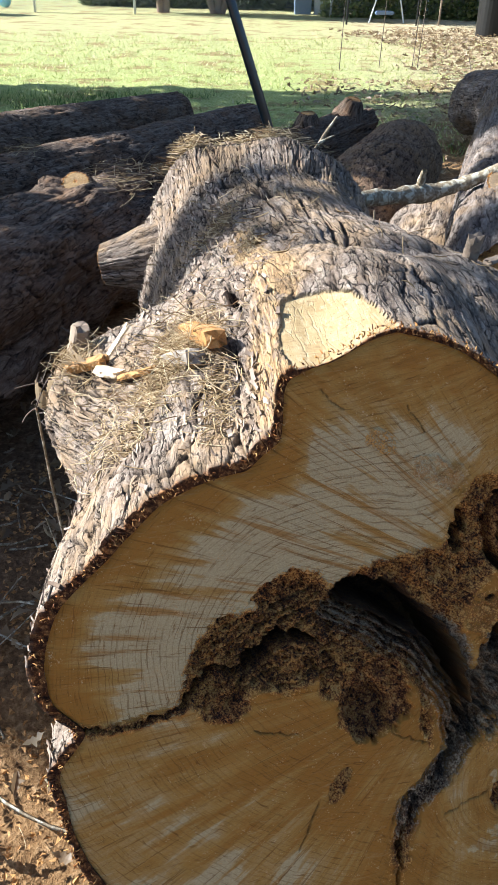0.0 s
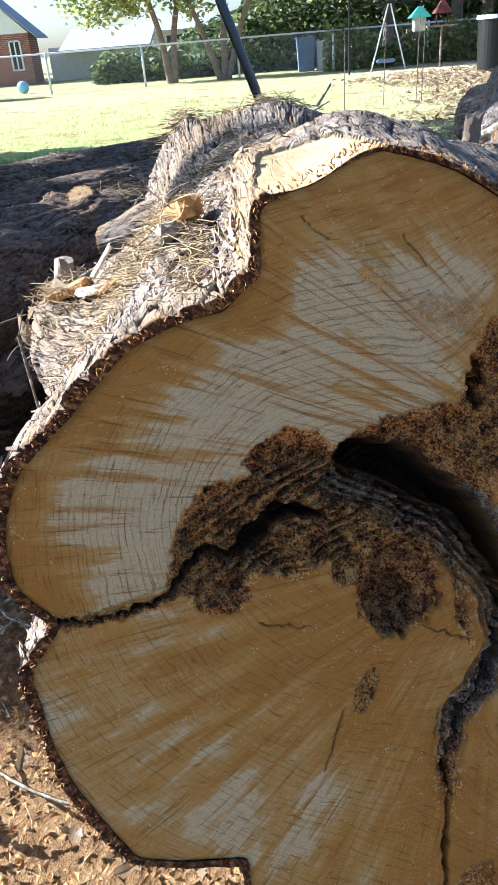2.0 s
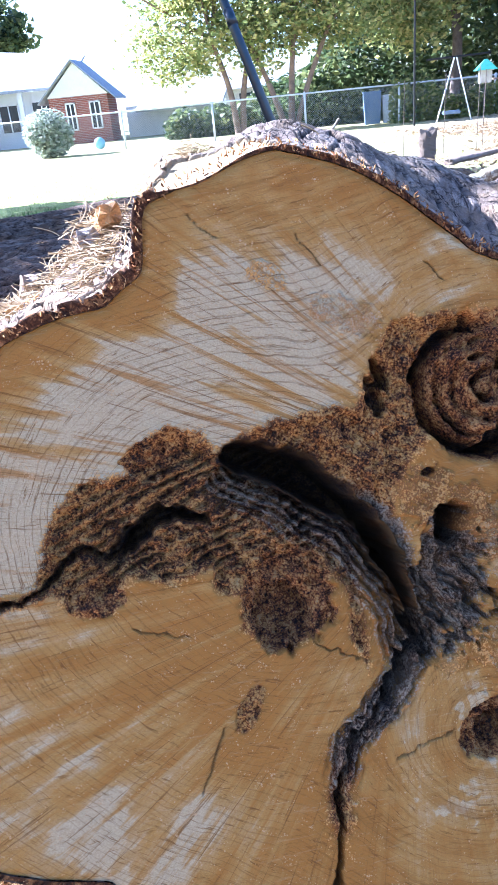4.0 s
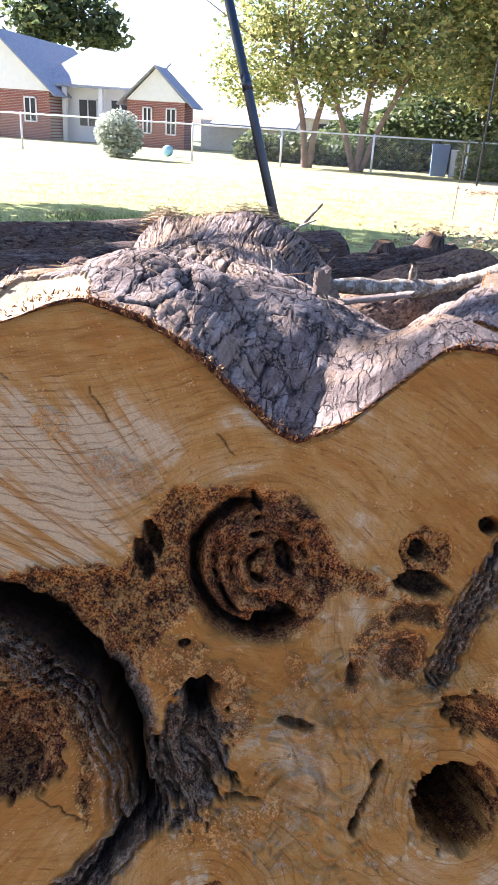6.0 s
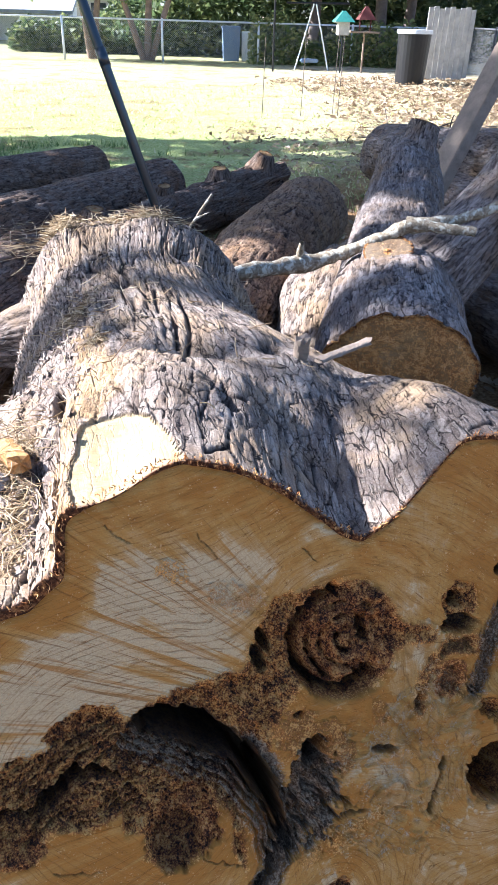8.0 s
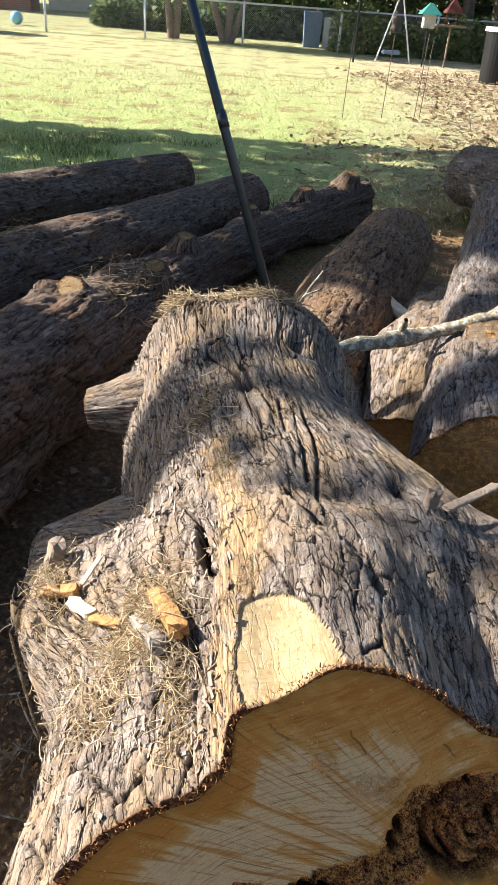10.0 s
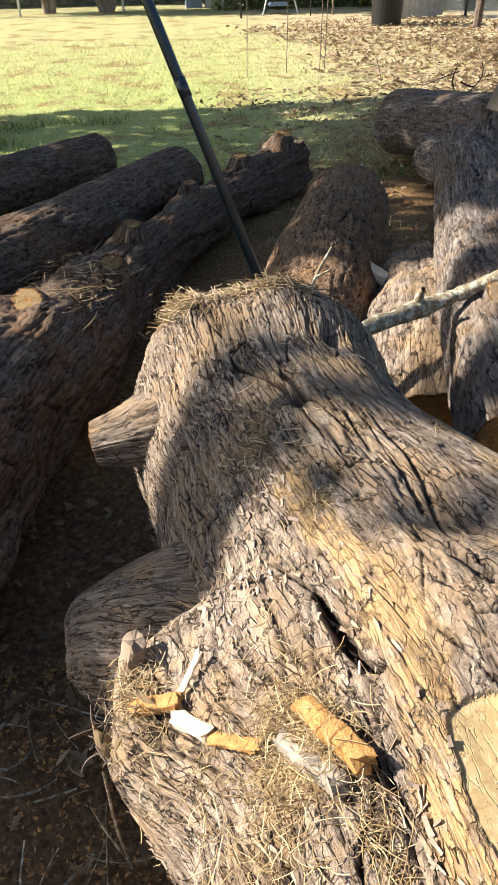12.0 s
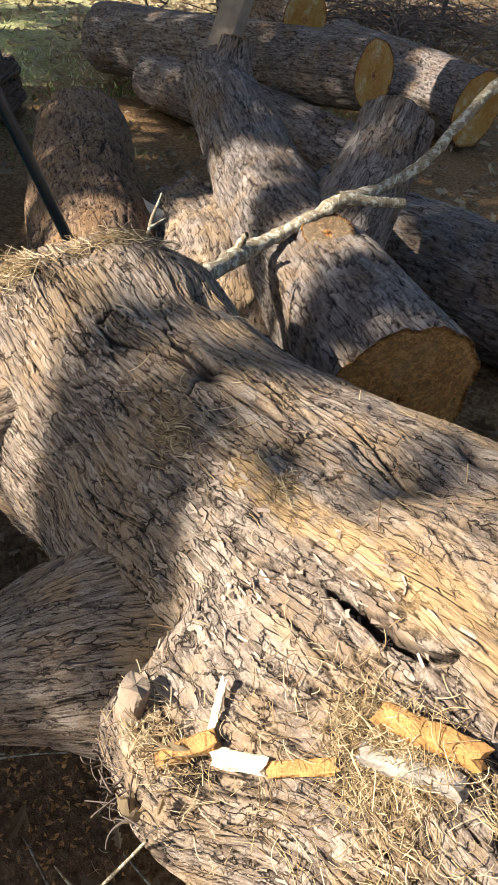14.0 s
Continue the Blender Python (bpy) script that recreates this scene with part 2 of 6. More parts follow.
BARK_GREY, _, _ = bark_material("grey_furrowed_bark", (0.165, 0.135, 0.118), (0.335, 0.295, 0.262), (0.018, 0.012, 0.010), (0.22, 0.145, 0.08))
BARK_PALE, _, _ = bark_material("pale_lichened_bark", (0.40, 0.37, 0.32), (0.66, 0.62, 0.56), (0.06, 0.05, 0.04), (0.30, 0.30, 0.17))


def wood_material(name, tan, pale, orange):
    """A chainsaw-cut end: 'ring' and 'ray' are metres across and along the growth rings, 'rot' and 'grey' mark decay,
    'dark' blackens hollows and seams with painted shade, and the bark rim of log ends.
    """
    k = Nodes(name)
    ring, ray, rot, dark, grey = (k.attr(n) for n in ("ring", "ray", "rot", "dark", "grey"))
    fan = k.attr("fan")
    wob = k.noise(k.coord(), 7.0, 3)
    pale_zone = k.attr("pale")
    rr = k.math("ADD", k.math("MULTIPLY", ring, 135.0), k.math("MULTIPLY", wob, 2.6))
    rings = k.noise(k.xyz(rr, k.math("MULTIPLY", ray, 2.0)), 1.0, 4, 0.8)
    # thin late-wood lines, one to each year
    year = k.math("PINGPONG", k.math("ADD", rr, k.math("MULTIPLY", rings, 1.3)), 0.5)
    line = k.math("MULTIPLY", k.math("ADD", k.math("MULTIPLY", pale_zone, 0.35), 0.30), k.math("MULTIPLY", k.ramp(year, [(0.01, 1.0), (0.11, 0.0)]), k.ramp(k.noise(k.coord(), 22.0, 4, 0.7), [(0.34, 0.1), (0.56, 1.0)])))
    rays = k.noise(k.xyz(k.math("MULTIPLY", ray, 240.0), k.math("MULTIPLY", ring, 8.0)), 1.0, 5, 0.7)
    streak = k.noise(k.xyz(k.math("MULTIPLY", ray, 62.0), k.math("MULTIPLY", ring, 5.0), 5.0), 1.0, 5, 0.65, 0.3)
    patch = k.noise(k.xyz(k.math("MULTIPLY", ray, 40.0), k.math("MULTIPLY", ring, 8.0), 2.0), 1.0, 4, 0.6, 0.4)
    broad = k.noise(k.coord(), 5.0, 4, 0.6)
    flow = k.noise(k.xyz(k.math("MULTIPLY", ring, 75.0), k.math("MULTIPLY", ray, 6.0), 9.0), 1.0, 6, 0.66, 0.5)
    swirl = k.noise(k.coord(), 11.0, 5, 0.6, 1.4)
    fine = k.noise(k.coord(), 420.0, 3, 0.75)
    saw = k.noise(k.coord((30, 30, 260)), 1.0, 4, 0.7, 0.5)
    nick = k.noise(k.xyz(k.math("ADD", k.math("MULTIPLY", ray, 9.0), k.math("MULTIPLY", ring, 300.0)), k.math("MULTIPLY", ray, 30.0), 3.0), 1.0, 3, 0.7, 0.8)
    fanned = k.math("ADD", k.math("MULTIPLY", patch, 0.55), k.math("MULTIPLY", streak, 0.45))
    flowing = k.math("ADD", k.math("MULTIPLY", flow, 0.45), k.math("MULTIPLY", swirl, 0.55))
    mixv = k.math("ADD", flowing, k.math("MULTIPLY", fan, k.math("SUBTRACT", fanned, flowing)))
    mixv = k.math("ADD", mixv, k.math("MULTIPLY", k.math("SUBTRACT", broad, 0.5), 0.8))
    mixv = k.math("ADD", mixv, k.math("MULTIPLY", k.math("SUBTRACT", pale_zone, 0.45), 0.25))
    mixv = k.math("ADD", k.math("MULTIPLY", k.math("SUBTRACT", mixv, 0.48), 1.35), 0.47)
    col = k.ramp(mixv, [(0.32, orange), (0.46, tan), (0.56, tuple(0.75 * a + 0.25 * b for a, b in zip(tan, pale))), (0.62, pale)])
    col = k.mix(k.math("MULTIPLY", fan, k.ramp(streak, [(0.38, 0.8), (0.47, 0.0)])), col, orange)
    col = k.mix(k.math("MULTIPLY", k.math("SUBTRACT", 1.0, fan), k.ramp(flow, [(0.36, 0.75), (0.48, 0.0)])), col, tuple(c * 0.68 for c in orange))
    col = k.mix(k.math("MULTIPLY", k.math("SUBTRACT", fine, 0.28), 1.1), col, tuple(c * 0.6 for c in tan))
    col = k.mix(line, col, tuple(c * 0.40 for c in orange))
    col = k.mix(k.math("MULTIPLY", k.math("ADD", k.math("MULTIPLY", fan, 0.8), 0.2), k.ramp(rays, [(0.35, 0.8), (0.43, 0.0)])), col, tuple(c * 0.45 for c in orange))
    col = k.mix(k.ramp(saw, [(0.58, 0.0), (0.74, 0.22)]), col, tuple(min(1, c * 1.1) for c in pale))
    col = k.mix(k.ramp(saw, [(0.30, 0.6), (0.40, 0.0)]), col, tuple(c * 0.5 for c in orange))
    col = k.mix(k.ramp(nick, [(0.32, 0.75), (0.41, 0.0)]), col, tuple(c * 0.45 for c in orange))
    # decay: crumbling wood with gold fibres, redder in the knots, weathered grey in places
    crumb = k.noise(k.coord(), 230.0, 5, 0.72, 0.9)
    fibre = k.noise(k.xyz(k.math("MULTIPLY", ray, 90.0), k.math("MULTIPLY", ring, 300.0)), 1.0, 5, 0.7, 1.2)
    speck = k.n.new("ShaderNodeTexVoronoi")
    speck.inputs["Scale"].default_value = 330.0
    k.wire(speck.inputs["Vector"], k.coord())
    grains = k.math("SUBTRACT", 1.0, speck.outputs["Distance"])
    lump = k.noise(k.coord(), 55.0, 4, 0.65)
    both = k.math("ADD", k.math("MULTIPLY", crumb, 0.55), k.math("ADD", k.math("MULTIPLY", fibre, 0.3), k.math("MULTIPLY", k.math("SUBTRACT", grains, 0.5), 0.22)))
    both = k.math("ADD", both, k.math("ADD", k.math("MULTIPLY", k.math("SUBTRACT", lump, 0.5), 0.50), 0.105))
    rotcol = k.ramp(both, [(0.40, (0.020, 0.009, 0.004)), (0.46, (0.15, 0.055, 0.012)), (0.52, (0.34, 0.152, 0.030)), (0.60, (0.70, 0.41, 0.095))])
    redcol = k.ramp(both, [(0.41, (0.012, 0.004, 0.003)), (0.47, (0.14, 0.042, 0.012)), (0.54, (0.34, 0.125, 0.033)), (0.63, (0.66, 0.33, 0.085))])
    rotcol = k.mix(k.math("ADD", k.math("MULTIPLY", k.attr("knot"), 0.35), 0.60), rotcol, redcol)
    greycol = k.ramp(both, [(0.41, (0.022, 0.015, 0.011)), (0.48, (0.13, 0.080, 0.046)), (0.54, (0.27, 0.185, 0.105)), (0.62, (0.44, 0.34, 0.215))])
    edge = k.math("ADD", rot, k.math("MULTIPLY", k.math("SUBTRACT", both, 0.5), 2.4))
    col = k.mix(k.ramp(edge, [(0.34, 0.0), (0.55, 1.0)]), col, rotcol)
    gedge = k.math("ADD", grey, k.math("MULTIPLY", k.math("SUBTRACT", both, 0.5), 2.2))
    col = k.mix(k.ramp(gedge, [(0.30, 0.0), (0.65, 0.9)]), col, greycol)
    # near-black painted into recesses stands in for the shade inside them
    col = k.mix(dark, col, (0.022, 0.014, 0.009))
    h = k.math("ADD", k.math("MULTIPLY", fine, 0.22), k.math("MULTIPLY", rays, 0.30))
    h = k.math("ADD", h, k.math("SUBTRACT", k.math("MULTIPLY", saw, 0.35), k.math("MULTIPLY", line, 0.18)))
    h = k.math("ADD", h, k.math("MULTIPLY", k.math("MULTIPLY", both, k.math("MAXIMUM", rot, grey)), 2.0))
    return k.done(col, 0.72, k.bump(h, 1.0, 0.0055), 0.0, 0.25)


WOOD_CUT = wood_material("fresh_sawn_wood", (0.485, 0.256, 0.054), (0.61, 0.475, 0.255), (0.40, 0.165, 0.019))
WOOD_DULL = wood_material("grey_weathered_wood", (0.19, 0.135, 0.080), (0.26, 0.20, 0.125), (0.14, 0.085, 0.042))
WOOD_OLD = wood_material("weathered_sawn_wood", (0.30, 0.19, 0.075), (0.38, 0.27, 0.13), (0.22, 0.115, 0.04))
sk = Nodes("dry_straw")
STRAW = sk.done(sk.ramp(sk.n.new("ShaderNodeNewGeometry").outputs["Random Per Island"], [(0.0, (0.13, 0.075, 0.035)), (0.45, (0.36, 0.26, 0.13)), (1.0, (0.60, 0.49, 0.31))]), 0.8)
METAL_BLUE = plain("dark_blue_coated_steel", (0.009, 0.021, 0.031), 0.28, 0.3, 30, 0.0, 0.6)
tk = Nodes("lichened_twig_bark")
lich = tk.noise(tk.coord(), 38.0, 5, 0.7)
tcol = tk.ramp(tk.noise(tk.coord(), 120.0, 4, 0.7), [(0.3, (0.09, 0.065, 0.04)), (0.55, (0.24, 0.195, 0.13)), (0.75, (0.34, 0.29, 0.20))])
tcol = tk.mix(tk.ramp(lich, [(0.50, 0.0), (0.58, 0.9)]), tcol, (0.50, 0.48, 0.38))
TWIG = tk.done(tcol, 0.9, tk.bump(lich, 0.9, 0.006), 0.0, 0.2)


def ground_material():
    k = Nodes("lawn_and_litter")
    c = k.coord()
    big, mid, fine = k.noise(c, 0.35, 4, 0.6), k.noise(c, 3.0, 5, 0.65), k.noise(c, 42.0, 5, 0.75)
    soil = k.ramp(fine, [(0.3, (0.075, 0.040, 0.018)), (0.5, (0.235, 0.138, 0.062)), (0.68, (0.42, 0.28, 0.145))])
    grass = k.ramp(fine, [(0.3, (0.14, 0.18, 0.045)), (0.5, (0.36, 0.41, 0.135)), (0.7, (0.60, 0.57, 0.30))])
    dry = k.ramp(fine, [(0.3, (0.24, 0.18, 0.10)), (0.5, (0.50, 0.41, 0.26)), (0.7, (0.66, 0.58, 0.43))])
    sep = k.n.new("ShaderNodeSeparateXYZ")
    k.l.new(c, sep.inputs[0])
    # soil round the log pile, grass beyond, drier towards the side fence
    away = k.math("ADD", k.math("SUBTRACT", sep.outputs[1], k.math("MULTIPLY", sep.outputs[0], 0.75)), k.math("MULTIPLY", k.math("SUBTRACT", mid, 0.5), 5.0))
    away = k.math("ADD", away, k.math("MULTIPLY", k.math("SUBTRACT", big, 0.5), 4.0))
    # dark soil beside the trunk, the log pile's shade put into its colour
    shade_patch = k.math("ADD", k.math("POWER", k.math("ADD", sep.outputs[0], 0.75), 2.0), k.math("MULTIPLY", k.math("POWER", k.math("SUBTRACT", sep.outputs[1], 2.0), 2.0), 0.7))
    shade_patch = k.math("ADD", shade_patch, k.math("MULTIPLY", k.math("SUBTRACT", mid, 0.5), 1.2))
    soil = k.mix(k.ramp(shade_patch, [(0.35, 0.9), (0.85, 0.0)]), soil, k.ramp(fine, [(0.3, (0.042, 0.027, 0.017)), (0.55, (0.17, 0.108, 0.062)), (0.72, (0.34, 0.235, 0.14))]))
    turf = k.ramp(k.math("DIVIDE", away, 10.0), [(0.52, 0.0), (0.80, 1.0)])
    side = k.ramp(k.math("DIVIDE", k.math("ADD", sep.outputs[0], k.math("MULTIPLY", k.math("SUBTRACT", mid, 0.5), 5.0)), 10.0), [(0.05, 0.0), (0.42, 0.9)])
    # far lawn also paler: dry grass plus overexposed sun put into the colour
    side = k.math("MAXIMUM", side, k.ramp(k.math("DIVIDE", k.math("ADD", sep.outputs[1], k.math("MULTIPLY", k.math("SUBTRACT", mid, 0.5), 9.0)), 20.0), [(0.50, 0.0), (1.0, 0.45)]))
    turf = k.math("MULTIPLY", turf, k.ramp(k.noise(c, 1.3, 5, 0.65), [(0.38, 0.3), (0.48, 1.0)]))
    lawn = k.mix(side, grass, dry)
    return k.done(k.mix(turf, soil, lawn), 0.95, k.bump(k.math("ADD", fine, mid), 0.8, 0.03), 0.0, 0.1)


GROUND = ground_material()

# ---- the ground: one sheet to the horizon ----
def build_ground():
    def axis(near0, near1, n, far):
        mid = np.linspace(near0, near1, n)
        out = np.geomspace(0.3, far, 40)
        return np.concatenate([near0 - out[::-1], mid, near1 + out])
    xs, ys = axis(-3.0, 7.0, 210, 900.0), axis(-1.5, 12.0, 260, 900.0)
    x, y = np.meshgrid(xs, ys)
    near = step(40, 14, np.hypot(x - 1, y - 5))
    z = near * (0.05 * (fbm(x * 0.8, y * 0.8, seed=3) - 0.5) + 0.035 * (fbm(x * 6, y * 6, seed=4) - 0.5) + 0.018 * (fbm(x * 24, y * 24, seed=5, octaves=2) - 0.5))
    z = z - 0.02
    me = mesh_of("ground", np.stack([x, y, z], -1), grid_faces(len(ys), len(xs), False), GROUND)
    return tagged(put("ground", me), "bare soil and litter turning to patchy dry lawn", "ground", kind="structure")


build_ground()

# ---- the great butt log: sawn face, flared bark ----
FACE_O = np.array([0.1, 0.611, 0.6])
FACE_U = np.array([0.96275, 0.27039, 0.0])
FACE_V = np.array([-0.10753, 0.38286, 0.91753])
FACE_N = np.array([0.24809, -0.88335, 0.39768])
MID = np.array([0.20, -0.05])
# the lobed outline of the sawn wood, across and up the face
OUTLINE = [(-0.018, 0.378), (-0.028, 0.307), (-0.074, 0.275), (-0.179, 0.253), (-0.245, 0.199), (-0.317, 0.144), (-0.342, 0.082), (-0.339, 0.031),
           (-0.300, -0.016), (-0.342, -0.058), (-0.337, -0.129), (-0.324, -0.188), (-0.277, -0.289), (-0.155, -0.326), (-0.160, -0.374),
           (-0.10, -0.52), (0.05, -0.60), (0.30, -0.61), (0.50, -0.56), (0.66, -0.42), (0.73, -0.25), (0.72, 0.0), (0.76, 0.15), (0.74, 0.28), (0.68, 0.35),
           (0.605, 0.377), (0.543, 0.385), (0.509, 0.356), (0.465, 0.321), (0.421, 0.288), (0.373, 0.269), (0.340, 0.283), (0.291, 0.328), (0.224, 0.387), (0.130, 0.422), (0.100, 0.413), (0.040, 0.394)]


def outline_radius(theta):
    p = np.array(OUTLINE) - MID
    ang, rad = np.arctan2(p[:, 1], p[:, 0]), np.hypot(p[:, 0], p[:, 1])
    order = np.argsort(ang)
    ang, rad = ang[order], rad[order]
    ang, rad = np.concatenate([ang - 2 * np.pi, ang, ang + 2 * np.pi]), np.tile(rad, 3)
    fine = np.linspace(-np.pi * 1.5, np.pi * 1.5, 4320)
    r = np.interp(fine, ang, rad)
    kern = np.exp(-np.linspace(-2, 2, 37) ** 2)
    r = np.convolve(r, kern / kern.sum(), mode="same")
    t = (np.asarray(theta) + np.pi) % (2 * np.pi) - np.pi
    out = np.interp(t, fine, r)
    return out + 0.004 * (fbm(np.cos(t) * 9, np.sin(t) * 9, seed=31) - 0.5) * 2


def seg_dist(u, v, poly, reach=9.0):
    """Distance to a polyline (at most reach), and how far along it (0 to 1) the nearest place is."""
    p = np.array(poly)
    ln = np.concatenate([[0], np.cumsum(np.hypot(*np.diff(p, axis=0).T))])
    (u0, v0), (u1, v1) = p.min(0) - reach, p.max(0) + reach
    here = (u > u0) & (u < u1) & (v > v0) & (v < v1)
    x, y = u[here], v[here]
    best, along = np.full(x.shape, reach), np.zeros(x.shape)
    for i in range(len(p) - 1):
        d = p[i + 1] - p[i]
        t = np.clip(((x - p[i][0]) * d[0] + (y - p[i][1]) * d[1]) / (d @ d), 0, 1)
        q = np.hypot(x - p[i][0] - t * d[0], y - p[i][1] - t * d[1])
        near = q < best
        best, along = np.where(near, q, best), np.where(near, (ln[i] + t * (ln[i + 1] - ln[i])) / ln[-1], along)
    dist, frac = np.full(u.shape, reach), np.zeros(u.shape)
    dist[here], frac[here] = best, along
    return dist, frac


# seams, hollows and decayed zones of the sawn face, across and up
SEAM_LEFT = [(-0.322, -0.006), (-0.292, -0.016), (-0.248, -0.020), (-0.209, -0.018), (-0.181, -0.008), (-0.157, 0.017), (-0.141, 0.031), (-0.111, 0.010), (-0.078, 0.041)]
HOLLOW_OUT = [(0.015, 0.100), (0.027, 0.115), (0.049, 0.118), (0.064, 0.114), (0.085, 0.103), (0.118, 0.091), (0.144, 0.068), (0.160, 0.045), (0.180, 0.022), (0.198, -0.010), (0.210, -0.045), (0.217, -0.10), (0.214, -0.140)]
HOLLOW_IN = [(0.203, -0.135), (0.198, -0.096), (0.188, -0.066), (0.175, -0.039), (0.158, -0.005), (0.137, 0.014), (0.114, 0.026), (0.097, 0.044), (0.058, 0.068), (0.030, 0.086)]
POCKET = [(-0.098, 0.020), (-0.074, 0.052), (-0.054, 0.062), (-0.030, 0.057), (-0.002, 0.042), (0.000, 0.024), (-0.016, 0.034), (-0.034, 0.036), (-0.056, 0.034), (-0.078, 0.014), (-0.108, 0.000)]
SEAM_DOWN = [(0.208, -0.120), (0.213, -0.139), (0.188, -0.172), (0.152, -0.203), (0.115, -0.239), (0.098, -0.275), (0.090, -0.333), (0.078, -0.392), (0.065, -0.459), (0.05, -0.56)]
SEAM_SIDE = [(0.640, 0.200), (0.614, 0.155), (0.595, 0.115), (0.573, 0.075), (0.562, 0.045), (0.545, 0.012)]
DECAY = [(-0.193, -0.001), (-0.180, 0.036), (-0.159, 0.079), (-0.129, 0.099), (-0.078, 0.099), (-0.060, 0.133), (-0.027, 0.143), (0.008, 0.133), (0.018, 0.116), (0.056, 0.127), (0.087, 0.138), (0.147, 0.139), (0.178, 0.135),
         (0.200, 0.178), (0.233, 0.220), (0.295, 0.228), (0.325, 0.220), (0.353, 0.197), (0.400, 0.155), (0.440, 0.136), (0.482, 0.116), (0.478, 0.094), (0.428, 0.100), (0.389, 0.095), (0.383, 0.070), (0.345, 0.048), (0.300, 0.064),
         (0.262, 0.083), (0.235, 0.062), (0.210, 0.030), (0.205, 0.000), (0.170, 0.000), (0.160, -0.060), (0.158, -0.120), (0.150, -0.170), (0.132, -0.120), (0.140, -0.070), (0.126, -0.050), (0.118, -0.082), (0.09, -0.112), (0.042, -0.126),
         (0.015, -0.090), (0.019, -0.060), (-0.009, -0.040), (-0.004, -0.020), (-0.047, -0.030), (-0.094, -0.016), (-0.119, -0.046), (-0.165, -0.030)]


def inside(u, v, poly, reach=0.06):
    """Metres inside a closed outline, negative outside."""
    d, _ = seg_dist(u, v, list(poly) + [poly[0]], reach)
    odd = np.zeros(u.shape, bool)
    for (x0, y0), (x1, y1) in zip(poly, list(poly[1:]) + [poly[0]]):
        if y0 != y1:
            odd ^= ((y0 > v) != (y1 > v)) & (u < (x1 - x0) * (v - y0) / (y1 - y0) + x0)
    return np.where(odd, d, -d)


def blob(u, v, cu, cv, ru, rv, turn=0.0, rough=0.25, seed=0):
    """1 inside a ragged ellipse, 0 outside."""
    big = max(ru, rv) * (1.2 + rough)
    here = (np.abs(u - cu) < big) & (np.abs(v - cv) < big)
    x, y = u[here], v[here]
    c, s = math.cos(radians(turn)), math.sin(radians(turn))
    a, b = (x - cu) * c + (y - cv) * s, -(x - cu) * s + (y - cv) * c
    d = np.hypot(a / ru, b / rv) + rough * (fbm(x * 45, y * 45, seed=seed + 50) - 0.5) * 2 + rough * 0.5 * (fbm(x * 150, y * 150, seed=seed + 51, octaves=2) - 0.5) * 2
    out = np.zeros(u.shape)
    out[here] = 1 - step(0.86, 1.08, d)
    return out


